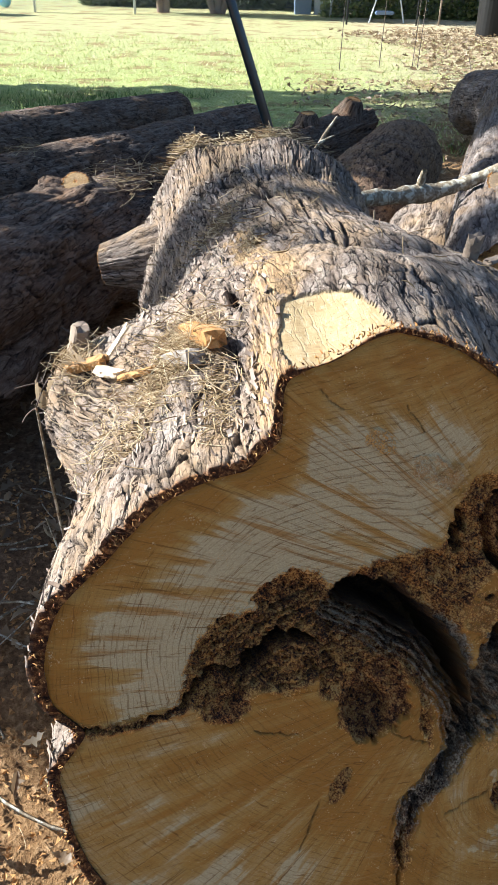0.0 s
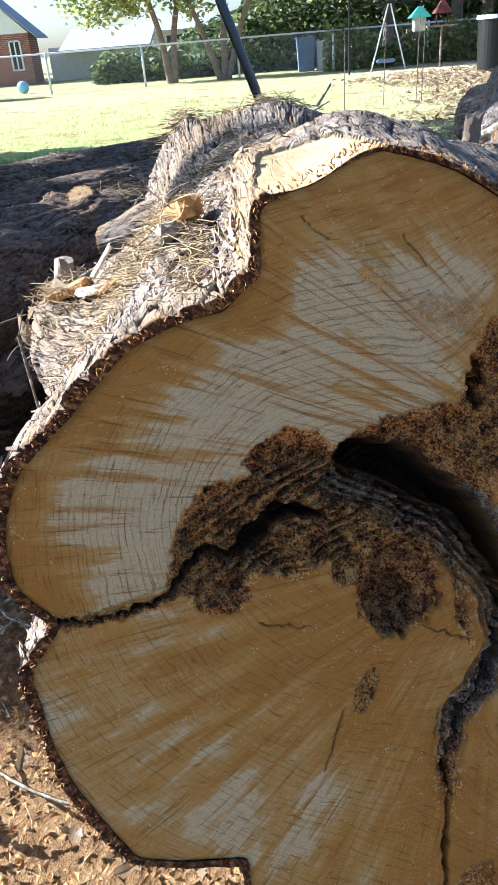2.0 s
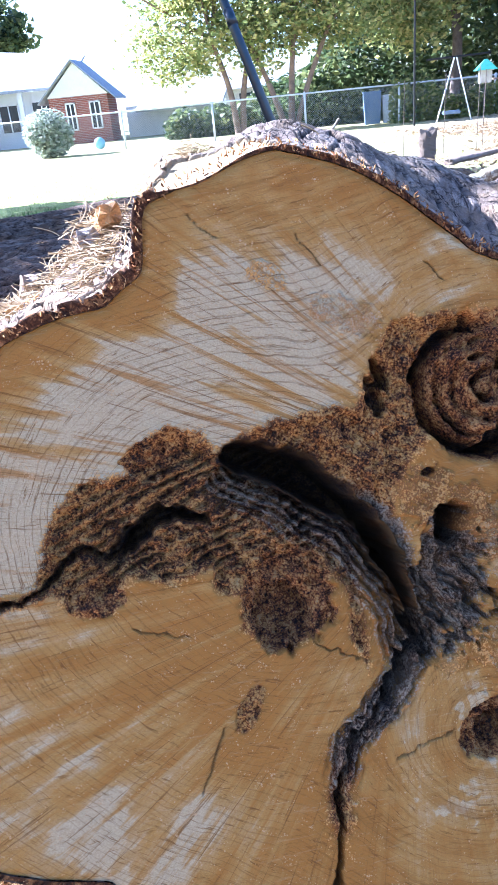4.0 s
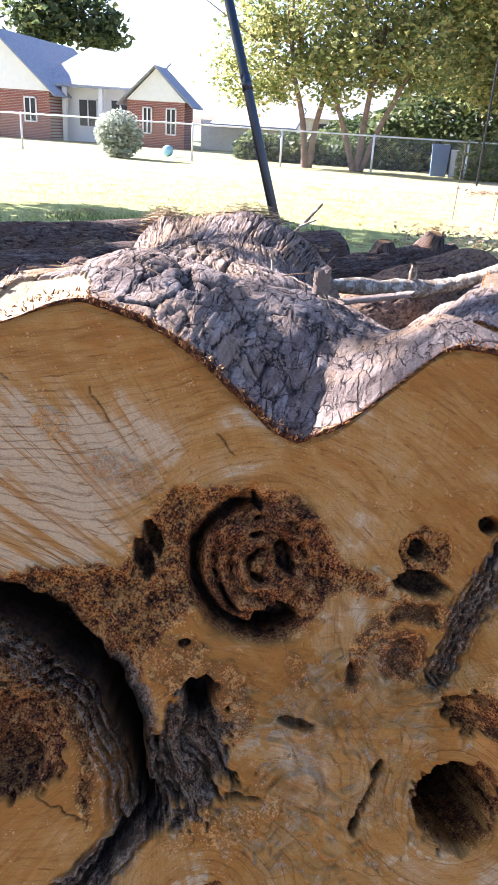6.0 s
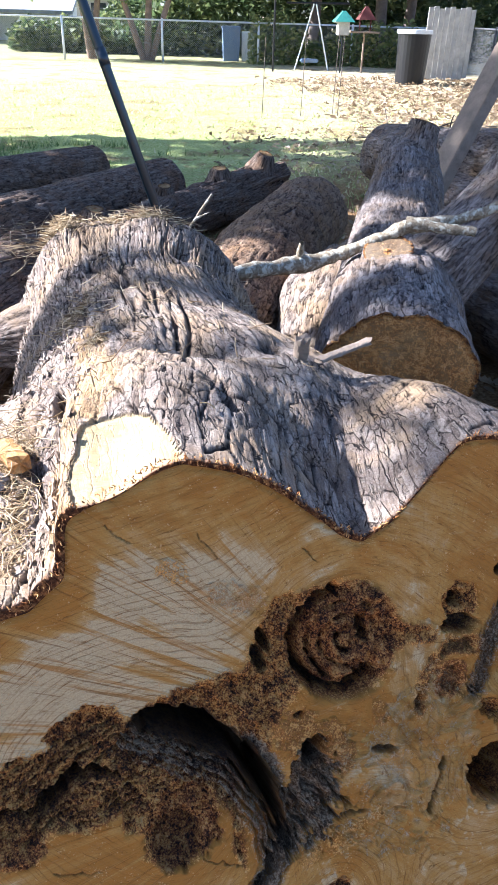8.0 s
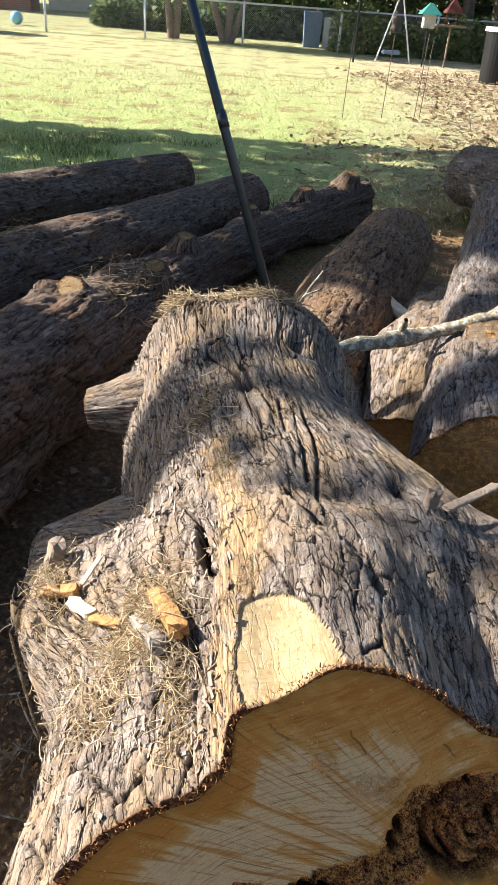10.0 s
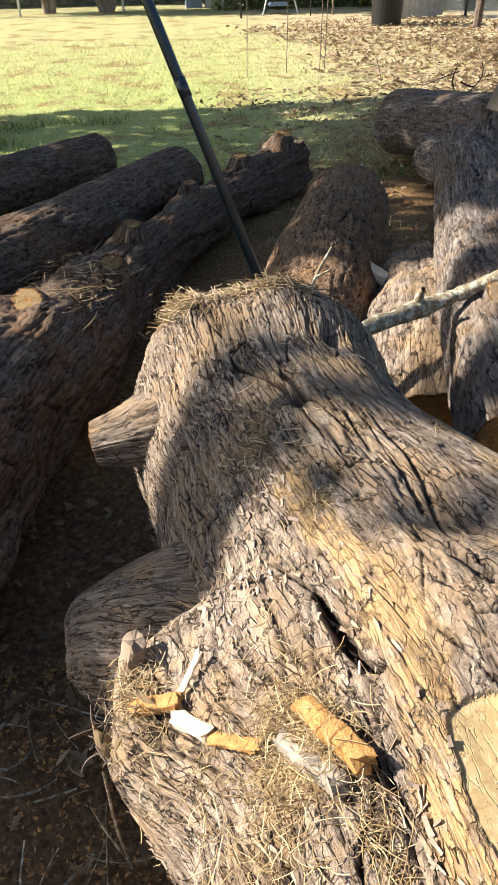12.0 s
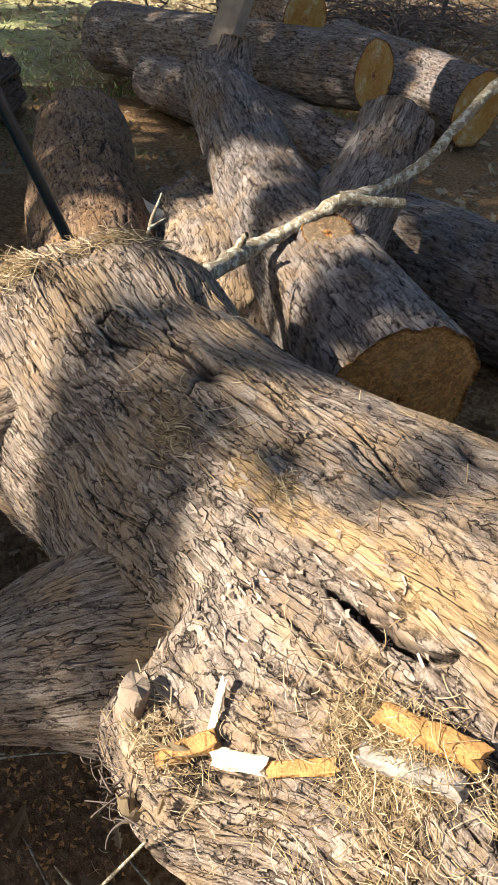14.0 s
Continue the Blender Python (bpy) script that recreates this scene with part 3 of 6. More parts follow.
def build_face(parent):
    nt, nr = 1300, 330
    th = np.linspace(-np.pi, np.pi, nt, endpoint=False)
    t = np.linspace(0.004, 1.0, nr) ** 0.9
    r = t[:, None] * outline_radius(th)[None, :]
    u, v = MID[0] + r * np.cos(th), MID[1] + r * np.sin(th)
    n1, n2 = fbm(u * 28, v * 28, seed=11), fbm(u * 110, v * 110, seed=12, octaves=3)
    n3 = fbm(u * 240, v * 240, seed=13, octaves=2)
    # ragged copies of the plane for torn edges
    wu = u + 0.012 * (n1 - 0.5) + 0.007 * (n2 - 0.5)
    wv = v + 0.012 * (fbm(u * 30 + 9, v * 30, seed=15) - 0.5) + 0.007 * (fbm(u * 120, v * 120 + 5, seed=16, octaves=2) - 0.5)
    hol = inside(wu, wv, HOLLOW_OUT + HOLLOW_IN)
    d_in, a_in = seg_dist(wu, wv, HOLLOW_IN, 0.1)
    d_out, a_out = seg_dist(wu, wv, HOLLOW_OUT, 0.1)
    pock = inside(wu, wv, POCKET)
    dl, al = seg_dist(wu, wv, SEAM_LEFT, 0.06)
    dd, ad = seg_dist(wu, wv, SEAM_DOWN, 0.06)
    ds, _ = seg_dist(wu, wv, SEAM_SIDE, 0.06)
    dec = inside(wu, wv, DECAY)
    rot = step(-0.006, 0.012, dec) * 0.92
    # brown crumbling edge beside the lower seam
    rot = np.maximum(rot, (1 - step(0.004, 0.026, dd + 0.012 * (n1 - 0.5) + 0.006 * step(0.0, 0.02, wu - 0.15))) * (1 - step(0.45, 0.62, ad)) * 0.9)
    rot = np.maximum(rot, 0.8 * (1 - step(0.002, 0.012, dl)))
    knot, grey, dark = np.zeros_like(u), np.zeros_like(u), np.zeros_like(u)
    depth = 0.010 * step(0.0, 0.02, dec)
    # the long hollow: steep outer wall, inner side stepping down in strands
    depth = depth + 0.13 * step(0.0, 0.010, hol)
    # dark: the hollow's inner shade put into the colour, besides its real depth
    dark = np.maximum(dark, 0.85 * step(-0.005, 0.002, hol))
    inner = (hol < 0) * (d_in < d_out)
    band = inner * (1 - step(0.020, 0.052, d_in + 0.02 * (n1 - 0.5)))
    strand = np.sin(d_in * 2 * np.pi / 0.0105 + 9 * fbm(u * 16, v * 16, seed=71) + 2 * n2)
    depth = depth + band * (0.030 * np.exp(-d_in / 0.012) + 0.008 + 0.007 * strand + 0.006 * (n2 - 0.5))
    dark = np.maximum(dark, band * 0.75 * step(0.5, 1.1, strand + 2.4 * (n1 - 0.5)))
    grey = np.maximum(grey, band * (0.35 + 0.5 * step(0.1, -0.8, strand)))
    lip = (hol < 0) * (d_out < d_in) * (1 - step(0.004, 0.018, d_out + 0.012 * (n1 - 0.5))) * step(0.42, 0.58, a_out)
    depth, grey = depth + lip * (0.004 + 0.010 * n2), np.maximum(grey, 0.85 * lip)
    # smaller pocket and its seam to the bark
    depth = depth + 0.055 * step(0.0, 0.008, pock)
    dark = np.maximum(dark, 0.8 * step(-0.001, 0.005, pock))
    layer = np.sin((v - 0.35 * u) * 2 * np.pi / 0.012 + 14 * fbm(u * 14, v * 20, seed=74) + 3 * n2)
    shelf = step(0.0, 0.012, dec) * (1 - step(0.045, 0.085, np.abs(v - 0.045))) * (1 - step(0.10, 0.14, u)) * step(-0.19, -0.15, u)
    depth = depth + shelf * (0.004 + 0.005 * layer * (0.3 + 1.4 * n1))
    dark = np.maximum(dark, shelf * 0.7 * step(0.55, 1.1, layer + 2.6 * (n1 - 0.5)))
    wl = np.interp(al, [0, 0.5, 0.62, 1], [0.0018, 0.0022, 0.0045, 0.007]) * (0.5 + n1)
    m = 1 - step(wl * 0.5, wl * 1.5, dl)
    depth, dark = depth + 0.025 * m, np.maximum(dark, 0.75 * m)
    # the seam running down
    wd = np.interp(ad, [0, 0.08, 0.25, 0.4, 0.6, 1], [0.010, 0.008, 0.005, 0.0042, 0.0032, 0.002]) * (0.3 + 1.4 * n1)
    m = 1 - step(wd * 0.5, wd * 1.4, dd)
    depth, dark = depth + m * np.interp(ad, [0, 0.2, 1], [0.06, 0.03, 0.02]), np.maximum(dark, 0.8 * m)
    side = (1 - step(0.008, 0.030, dd + 0.02 * (n1 - 0.5))) * (1 - step(0.30, 0.50, ad))
    pull = np.sin(dd * 2 * np.pi / 0.008 + 10 * fbm(u * 20, v * 9, seed=75))
    depth, grey = depth + side * (0.006 + 0.006 * pull), np.maximum(grey, side * (0.8 - 0.2 * pull))
    dark = np.maximum(dark, side * 0.7 * step(0.4, 0.95, pull))
    # torn weathered strands under the small hollow
    torn = blob(u, v, 0.258, -0.090, 0.048, 0.072, -8, 0.5, 91)
    comb = np.clip(1 - 8 * np.abs(fbm((u + 0.35 * v) * 66 + 2.5 * n1, v * 12, seed=72) - 0.5), -1, 1)
    depth = depth + torn * (0.016 + 0.011 * comb + 0.008 * (n2 - 0.5))
    grey, dark = np.maximum(grey, torn * (0.85 - 0.2 * comb)), np.maximum(dark, torn * 0.75 * step(0.25, 0.9, comb))
    hole = inside(wu, wv, [(0.244, -0.004), (0.254, 0.008), (0.272, 0.012), (0.288, 0.000), (0.284, -0.034), (0.270, -0.050), (0.252, -0.036)])
    depth, dark = depth + 0.07 * step(-0.001, 0.008, hole), np.maximum(dark, 0.85 * step(-0.002, 0.006, hole))
    # golden fuzzy wood round the small hollow
    fuzz = np.maximum(blob(u, v, 0.236, 0.028, 0.040, 0.038, -20, 0.5, 81), blob(u, v, 0.300, -0.022, 0.026, 0.050, 20, 0.6, 82))
    fuzz = np.maximum(fuzz, 0.7 * blob(u, v, 0.29, -0.155, 0.095, 0.022, 8, 0.6, 83))
    rot = np.maximum(rot, 0.5 * fuzz)
    # the large decayed knot: a plug with rings inside a deep groove
    cu, cv = 0.335, 0.132
    q, qa = np.hypot(wu - cu, wv - cv), np.arctan2(v - cv, u - cu)
    ridge = np.sin(q * 2 * np.pi / 0.021 + 6 * n1 + 2 * n2)
    plug = 1 - step(0.078, 0.094, q)
    near = step(0.25, -0.35, np.cos(qa))
    groove = np.exp(-((q - 0.075) / 0.009) ** 2) * step(-0.55, 0.15, np.cos(qa - radians(196)))
    knot = np.maximum(knot, plug)
    rot = np.maximum(rot, 0.95 * plug)
    depth = depth + 0.055 * groove + plug * (0.005 + 0.007 * ridge * (0.2 + 0.8 * near) + 0.022 * (n1 - 0.5))
    arcs = step(0.45, 0.9, ridge) * step(0.46, 0.62, fbm(u * 42, v * 42, seed=88)) * (1 - step(0.06, 0.074, q)) * (0.3 + 0.7 * near)
    depth, dark = depth + 0.020 * arcs, np.maximum(dark, np.maximum(0.75 * arcs, 0.85 * step(0.4, 0.9, groove)))
    for pu, pv, pr, pd in ((0.350, 0.070, 0.024, 0.045), (0.362, 0.140, 0.012, 0.030), (0.213, 0.165, 0.010, 0.035), (0.203, 0.140, 0.013, 0.025), (0.330, 0.205, 0.006, 0.015)):
        m = blob(u, v, pu, pv, pr * (1.3 if pr > 0.02 else 0.8), pr * (0.7 if pr > 0.02 else 1.8), 20, 0.5, int(pu * 900))
        depth, dark = depth + pd * m, np.maximum(dark, 0.75 * m)
    # other knots, stains and pits: across, up, radii, turn, decay, redness, depth, darkness
    spots = [(0.075, -0.062, 0.050, 0.055, 20, 1.0, 1.0, 0.012, 0.0), (0.062, -0.085, 0.034, 0.034, 0, 1.0, 1.0, 0.018, 0.25), (0.011, -0.176, 0.012, 0.028, -30, 0.75, 0.0, 0.003, 0.0), (0.276, -0.254, 0.034, 0.034, 0, 1.0, 1.0, 0.010, 0.15),
             (0.280, -0.256, 0.018, 0.022, 0, 1.0, 1.0, 0.022, 0.4), (0.102, 0.287, 0.022, 0.016, -30, 0.34, 0.0, 0.001, 0.0), (0.525, 0.150, 0.034, 0.030, -30, 0.95, 0.0, 0.008, 0.0), (0.519, 0.150, 0.012, 0.012, 0, 1.0, 0.0, 0.03, 0.8),
             (0.520, 0.112, 0.036, 0.013, -8, 0.9, 0.0, 0.035, 0.8), (0.497, 0.030, 0.032, 0.032, 0, 0.6, 0.8, 0.004, 0.0), (0.500, 0.027, 0.018, 0.020, 0, 0.6, 0.0, 0.010, 0.45), (0.525, 0.002, 0.022, 0.012, -40, 0.3, 0.0, 0.004, 0.25),
             (0.377, -0.044, 0.020, 0.007, -12, 0.4, 0.0, 0.016, 0.65), (0.472, -0.098, 0.006, 0.013, -25, 0.4, 0.0, 0.02, 0.7), (0.457, -0.135, 0.004, 0.030, -28, 0.3, 0.0, 0.012, 0.5), (0.446, -0.160, 0.006, 0.012, -20, 0.4, 0.0, 0.02, 0.7),
             (0.567, -0.143, 0.052, 0.054, 0, 0.9, 0.0, 0.02, 0.2), (0.567, -0.146, 0.044, 0.047, 0, 1.0, 0.0, 0.15, 0.8), (0.375, 0.012, 0.016, 0.028, 10, 0.42, 0.0, 0.001, 0.0), (0.600, 0.180, 0.014, 0.010, 0, 0.9, 0.0, 0.03, 0.8),
             (0.250, 0.048, 0.008, 0.005, 0, 0.9, 0.0, 0.012, 0.6), (0.11, -0.45, 0.03, 0.024, 20, 0.6, 0.0, 0.002, 0.0), (-0.132, -0.028, 0.030, 0.018, 0, 0.85, 0.6, 0.003, 0.0), (-0.045, 0.115, 0.036, 0.024, 15, 0.9, 0.3, 0.006, 0.0)]
    for i, (pu, pv, ru, rv, turn, k, kn, dp, dk) in enumerate(spots):
        m = blob(u, v, pu, pv, ru, rv, turn, 0.28, 60 + i * 7)
        rot, knot, depth, dark = np.maximum(rot, k * m), np.maximum(knot, kn * m), depth + dp * m, np.maximum(dark, dk * m)
    stain = blob(u, v, 0.184, 0.234, 0.044, 0.021, -26, 0.4, 97)
    grey, rot = np.maximum(grey, 0.25 * stain), np.maximum(rot, 0.36 * stain)
    # dark crusts curling over the swirled knot and along the side seam
    dc, ac = seg_dist(wu, wv, [(0.440, 0.000), (0.444, 0.026), (0.452, 0.050), (0.470, 0.068), (0.500, 0.084), (0.525, 0.078), (0.560, 0.070)], 0.05)
    m = (1 - step(0.003, 0.010, dc + 0.01 * (n1 - 0.5))) * step(0.36, 0.50, fbm(u * 40, v * 40, seed=89))
    depth, dark, rot = depth + 0.012 * m, np.maximum(dark, 0.6 * m), np.maximum(rot, 0.6 * (1 - step(0.006, 0.022, dc)))
    m = 1 - step(0.004, 0.022, ds + 0.040 * (n1 - 0.5) + 0.012 * (n2 - 0.5))
    depth, grey = depth + m * (0.010 + 0.010 * np.sin(ds * 900 + 8 * n1)), np.maximum(grey, 0.7 * m)
    dark = np.maximum(dark, 0.75 * (1 - step(0.002, 0.007, ds)) * step(0.4, 0.55, n1))
    # wood standing proud beyond the side seam, catching the sun
    off = (u - np.interp(v, [-0.30, -0.20, -0.06, -0.003, 0.023, 0.102, 0.170, 0.26], [0.64, 0.63, 0.575, 0.540, 0.578, 0.616, 0.650, 0.70])) + 0.012 * (n1 - 0.5)
    proud = step(0.0, 0.055, off) * step(-0.30, -0.20, v) * (1 - step(0.20, 0.27, v)) * (1 - blob(u, v, 0.567, -0.146, 0.052, 0.056, 0, 0.2, 60))
    depth = depth - 0.075 * proud + 0.012 * proud * (n1 - 0.5)
    rot = np.maximum(rot, 0.45 * proud * (1 - step(0.05, 0.08, off)))
    tear = blob(u, v, 0.585, -0.030, 0.036, 0.026, -25, 0.6, 98)
    depth, dark, rot = depth + 0.02 * tear, np.maximum(dark, 0.6 * tear * step(0.45, 0.6, n2)), np.maximum(rot, tear)
    # coarse fibrous wood between the hollow and the knots
    shag = np.maximum(blob(u, v, 0.40, -0.10, 0.13, 0.10, 15, 0.8, 92), blob(u, v, 0.47, -0.02, 0.07, 0.07, 30, 0.8, 95))
    swirl = fbm(u * 9, v * 9, seed=77)
    weft = np.clip(1 - 8 * np.abs(fbm((v - 0.6 * u) * 55 + 12 * swirl, (u + 0.6 * v) * 14 + 3 * swirl, seed=73) - 0.5), -1, 1)
    depth = depth + shag * 0.0035 * weft
    grey = np.maximum(grey, shag * (0.14 + 0.18 * step(0.2, 1.0, weft)))
    dcr, _ = seg_dist(wu, wv, [(0.245, -0.148), (0.280, -0.135), (0.312, -0.122), (0.340, -0.130), (0.372, -0.146)], 0.03)
    m = (1 - step(0.001, 0.006, dcr)) * step(0.38, 0.5, n1)
    depth, dark = depth + 0.012 * m, np.maximum(dark, 0.65 * m)
    crumb = np.maximum(rot, np.clip(grey, 0, 1) * 0.8) * (1 - 0.7 * step(0.0, 0.006, hol))
    depth = depth + crumb * (0.020 * (n1 - 0.5) + 0.016 * (n2 - 0.5) + 0.010 * (n3 - 0.5)) + 0.0010 * (n1 - 0.5)
    # drying checks across the rings
    for p0, p1 in (((-0.099, -0.066), (-0.041, -0.085)), ((-0.018, -0.190), (-0.055, -0.252)), ((0.235, -0.246), (0.165, -0.262)), ((0.09, -0.115), (0.150, -0.150)), ((0.03, 0.36), (0.055, 0.33)), ((0.14, 0.33), (0.165, 0.29)), ((0.28, 0.28), (0.30, 0.255))):
        dk, _ = seg_dist(u + 0.01 * (n1 - 0.5), v + 0.01 * (n2 - 0.5), [p0, p1], 0.02)
        m = 1 - step(0.0002, 0.0014, dk)
        dark, depth = np.maximum(dark, 0.5 * m), depth + 0.003 * m
    # growth rings: distance from the several centres, smoothly joined
    src = [np.hypot(u - 0.03, v - 0.05), np.hypot(u + 0.06, v - 0.04) + 0.03, np.hypot(u - 0.07, v + 0.065), np.hypot(u - cu, v - cv), np.hypot(u - 0.276, v + 0.254), np.hypot(u - 0.567, v + 0.145), np.hypot(u - 0.497, v - 0.03) + 0.03]
    ring = -np.log(sum(np.exp(-15 * d) for d in src)) / 15 + 0.006 * (n1 - 0.5)
    below = v < np.interp(u, [-0.4, -0.3, -0.19, -0.156, -0.08, 0.0, 0.06, 0.12, 0.16, 0.195], [-0.03, -0.016, 0, 0.029, 0.036, 0.054, 0.08, 0.07, 0.015, -0.05])
    right = step(-0.03, 0.05, u - np.interp(v, [-0.6, -0.3, -0.17, -0.1, 0.015, 0.1, 0.2, 0.45], [0.04, 0.10, 0.172, 0.203, 0.16, 0.14, 0.24, 0.36]))
    a_up = ((np.arctan2(v + 0.05, u - 0.42) + np.pi / 2) % (2 * np.pi)) * 0.55
    a_low = (np.arctan2(v + 0.03, u - 0.22) % (2 * np.pi)) * 0.40
    ray = np.where(below, a_low, a_up)
    edge_in = (1 - t)[:, None] * outline_radius(th)[None, :]
    pale = np.where(below, 0.36 * step(0.10, -0.10, u), 0.95 * step(0.30, 0.10, u) * step(0.010, 0.09, edge_in)) + 0.0
    pale = pale * (1 - 0.35 * right) + 0.18 * right
    pale = pale * (1 - step(0.27, 0.36, v)) + 0.12 * step(0.27, 0.36, v)
    pale = np.maximum(pale, 0.62 * shag)
    pale = np.maximum(pale, 0.6 * blob(u, v, 0.36, -0.28, 0.14, 0.11, 20, 0.6, 94))
    pale = np.maximum(pale, 0.7 * blob(u, v, 0.45, 0.07, 0.06, 0.06, 20, 0.6, 96))
    depth = depth + 0.003 * (1 - step(0.0, 0.012, edge_in))
    p = FACE_O + u[..., None] * FACE_U + v[..., None] * FACE_V - depth[..., None] * FACE_N
    verts = np.concatenate([p.reshape(-1, 3), p[0].mean(0, keepdims=True)])
    f = grid_faces(nr, nt, True)[:, ::-1]
    fan = np.where(below, 0.9 - 0.55 * step(0.0, 0.16, u), 1 - 0.86 * np.maximum(step(0.10, 0.28, u), step(0.30, 0.36, v) * step(-0.02, 0.1, u)))
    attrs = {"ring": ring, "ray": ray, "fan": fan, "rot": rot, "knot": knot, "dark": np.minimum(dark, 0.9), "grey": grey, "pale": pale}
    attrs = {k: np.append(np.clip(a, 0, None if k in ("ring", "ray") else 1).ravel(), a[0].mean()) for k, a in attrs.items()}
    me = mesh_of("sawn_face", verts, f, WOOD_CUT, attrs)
    return put("sawn_face", me, parent, "fresh chainsaw-cut wood with rings, dark cracks and decayed knots")


def bark_relief(around, along, seed, coarse=1.0):
    """Height of plated bark in metres, its fissures (0 to 1) and the plates' own tone."""
    wa = around + (0.009 * (fbm(around * 9, along * 5, seed=seed) - 0.5) + 0.004 * (fbm(around * 40, along * 22, seed=seed + 1) - 0.5)) * 2
    wb = along + (0.022 * (fbm(around * 7, along * 7, seed=seed + 5) - 0.5) + 0.010 * (fbm(around * 40, along * 30, seed=seed + 4) - 0.5)) * 2
    f1, f2, own = cells(wa / (0.048 * coarse), wb / (0.26 * coarse), seed)
    g1, g2, own2 = cells(wa / (0.030 * coarse), wb / (0.12 * coarse), seed + 9)
    e, e2 = f2 - f1, g2 - g1
    plate, plate2 = step(0.0, 0.055, e), step(0.0, 0.06, e2)
    gate = step(0.38, 0.55, fbm(around * 5, along * 3, seed=seed + 3))
    gate2 = step(0.40, 0.58, fbm(around * 11, along * 6, seed=seed + 8))
    strip = np.abs(fbm(wa * 60, wb * 5.5, seed=seed + 6, octaves=2) - 0.5)
    h = 0.010 * (plate - 1) * (0.2 + 0.8 * gate) + 0.004 * (plate2 - 1) * gate2 + (own - 0.5) * 0.004 * plate + (own2 - 0.4) * 0.003 * plate2
    h = h - 0.004 * (1 - step(0.0, 0.07, strip)) + 0.005 * (fbm(wa * 22, wb * 5.0, seed=seed + 2, octaves=2) - 0.5)
    fis = np.clip((1 - step(0.01, 0.05, e)) * (0.15 + 0.85 * gate) + 0.8 * (1 - step(0.0, 0.05, e2)) * gate2 + 0.5 * (1 - step(0.0, 0.035, strip)), 0, 1)
    return h * coarse, fis, own * 0.5 + own2 * 0.5


TOP = np.zeros((1, 1))


def on_log(x, y, lift=0.0):
    """The place on the great log's upper surface over (x, y)."""
    i, j = int((x + 1.0) / 0.01), int(y / 0.01)
    return (x, y, float(np.median(TOP[i - 1:i + 2, j - 1:j + 2])) + lift)


def bark_flakes(parent, p, nrm, cut, deg):
    """Small curled scales of bark standing off the surface."""
    r = np.random.default_rng(91)
    ns, nt = deg.shape
    n = 15000
    i, j = r.integers(6, ns - 6, n), r.integers(0, nt, n)
    dense = np.interp(deg[i, j], [112, 125, 205, 225], [0, 1.0, 1.0, 0])
    dense = dense * step(0.42, 0.56, fbm(p[i, j, 0] * 9, p[i, j, 1] * 9, p[i, j, 2] * 9, seed=92)) * (cut[i, j] < 0.2)
    ok = r.random(n) < dense
    i, j = i[ok], j[ok]
    n = len(i)
    c, up = p[i, j], nrm[i, j]
    ahead = p[np.minimum(i + 3, ns - 1), j] - p[i - 3, j]
    ahead += r.normal(size=(n, 3)) * 0.010
    ahead -= (ahead * up).sum(1)[:, None] * up
    ahead /= np.linalg.norm(ahead, axis=1)[:, None]
    cross = np.cross(ahead, up)
    ln, wd, lift = r.uniform(0.006, 0.024, n), r.uniform(0.002, 0.007, n), r.uniform(0.001, 0.006, n)
    rows = []
    for a in (-0.5, 0.0, 0.5):
        for b in (-0.5, 0.5):
            q = c + ahead * (a * ln)[:, None] + cross * (b * wd * r.uniform(0.3, 1.3, n))[:, None]
            rows.append(q + up * (0.001 + lift * ((a + 0.5) ** 2 if a else 0.2) + 0.0015 * (b > 0))[:, None])
    top = np.stack(rows, 1)
    v = np.concatenate([top, top - up[:, None] * 0.0014], 1).reshape(-1, 3)
    quad = np.array([(0, 1, 3, 2), (2, 3, 5, 4), (6, 8, 9, 7), (8, 10, 11, 9), (0, 2, 8, 6), (2, 4, 10, 8), (1, 7, 9, 3), (3, 9, 11, 5), (0, 6, 7, 1), (4, 5, 11, 10)])
    f = (np.arange(n)[:, None, None] * 12 + quad[None]).reshape(-1, 4)
    k = Nodes("loose_bark_scale")
    tone = k.math("ADD", k.math("MULTIPLY", k.n.new("ShaderNodeNewGeometry").outputs["Random Per Island"], 0.8), k.math("MULTIPLY", k.noise(k.coord(), 160.0, 3), 0.3))
    mat = k.done(k.ramp(tone, [(0.1, (0.09, 0.06, 0.04)), (0.5, (0.26, 0.20, 0.155)), (0.95, (0.40, 0.33, 0.26))]), 0.9, None, 0.0, 0.15)
    ob = put("loose_bark", mesh_of("loose_bark", v, f, mat, smooth=False), parent, "small curled scales of loose bark")
    ob["kind"] = "stuff"


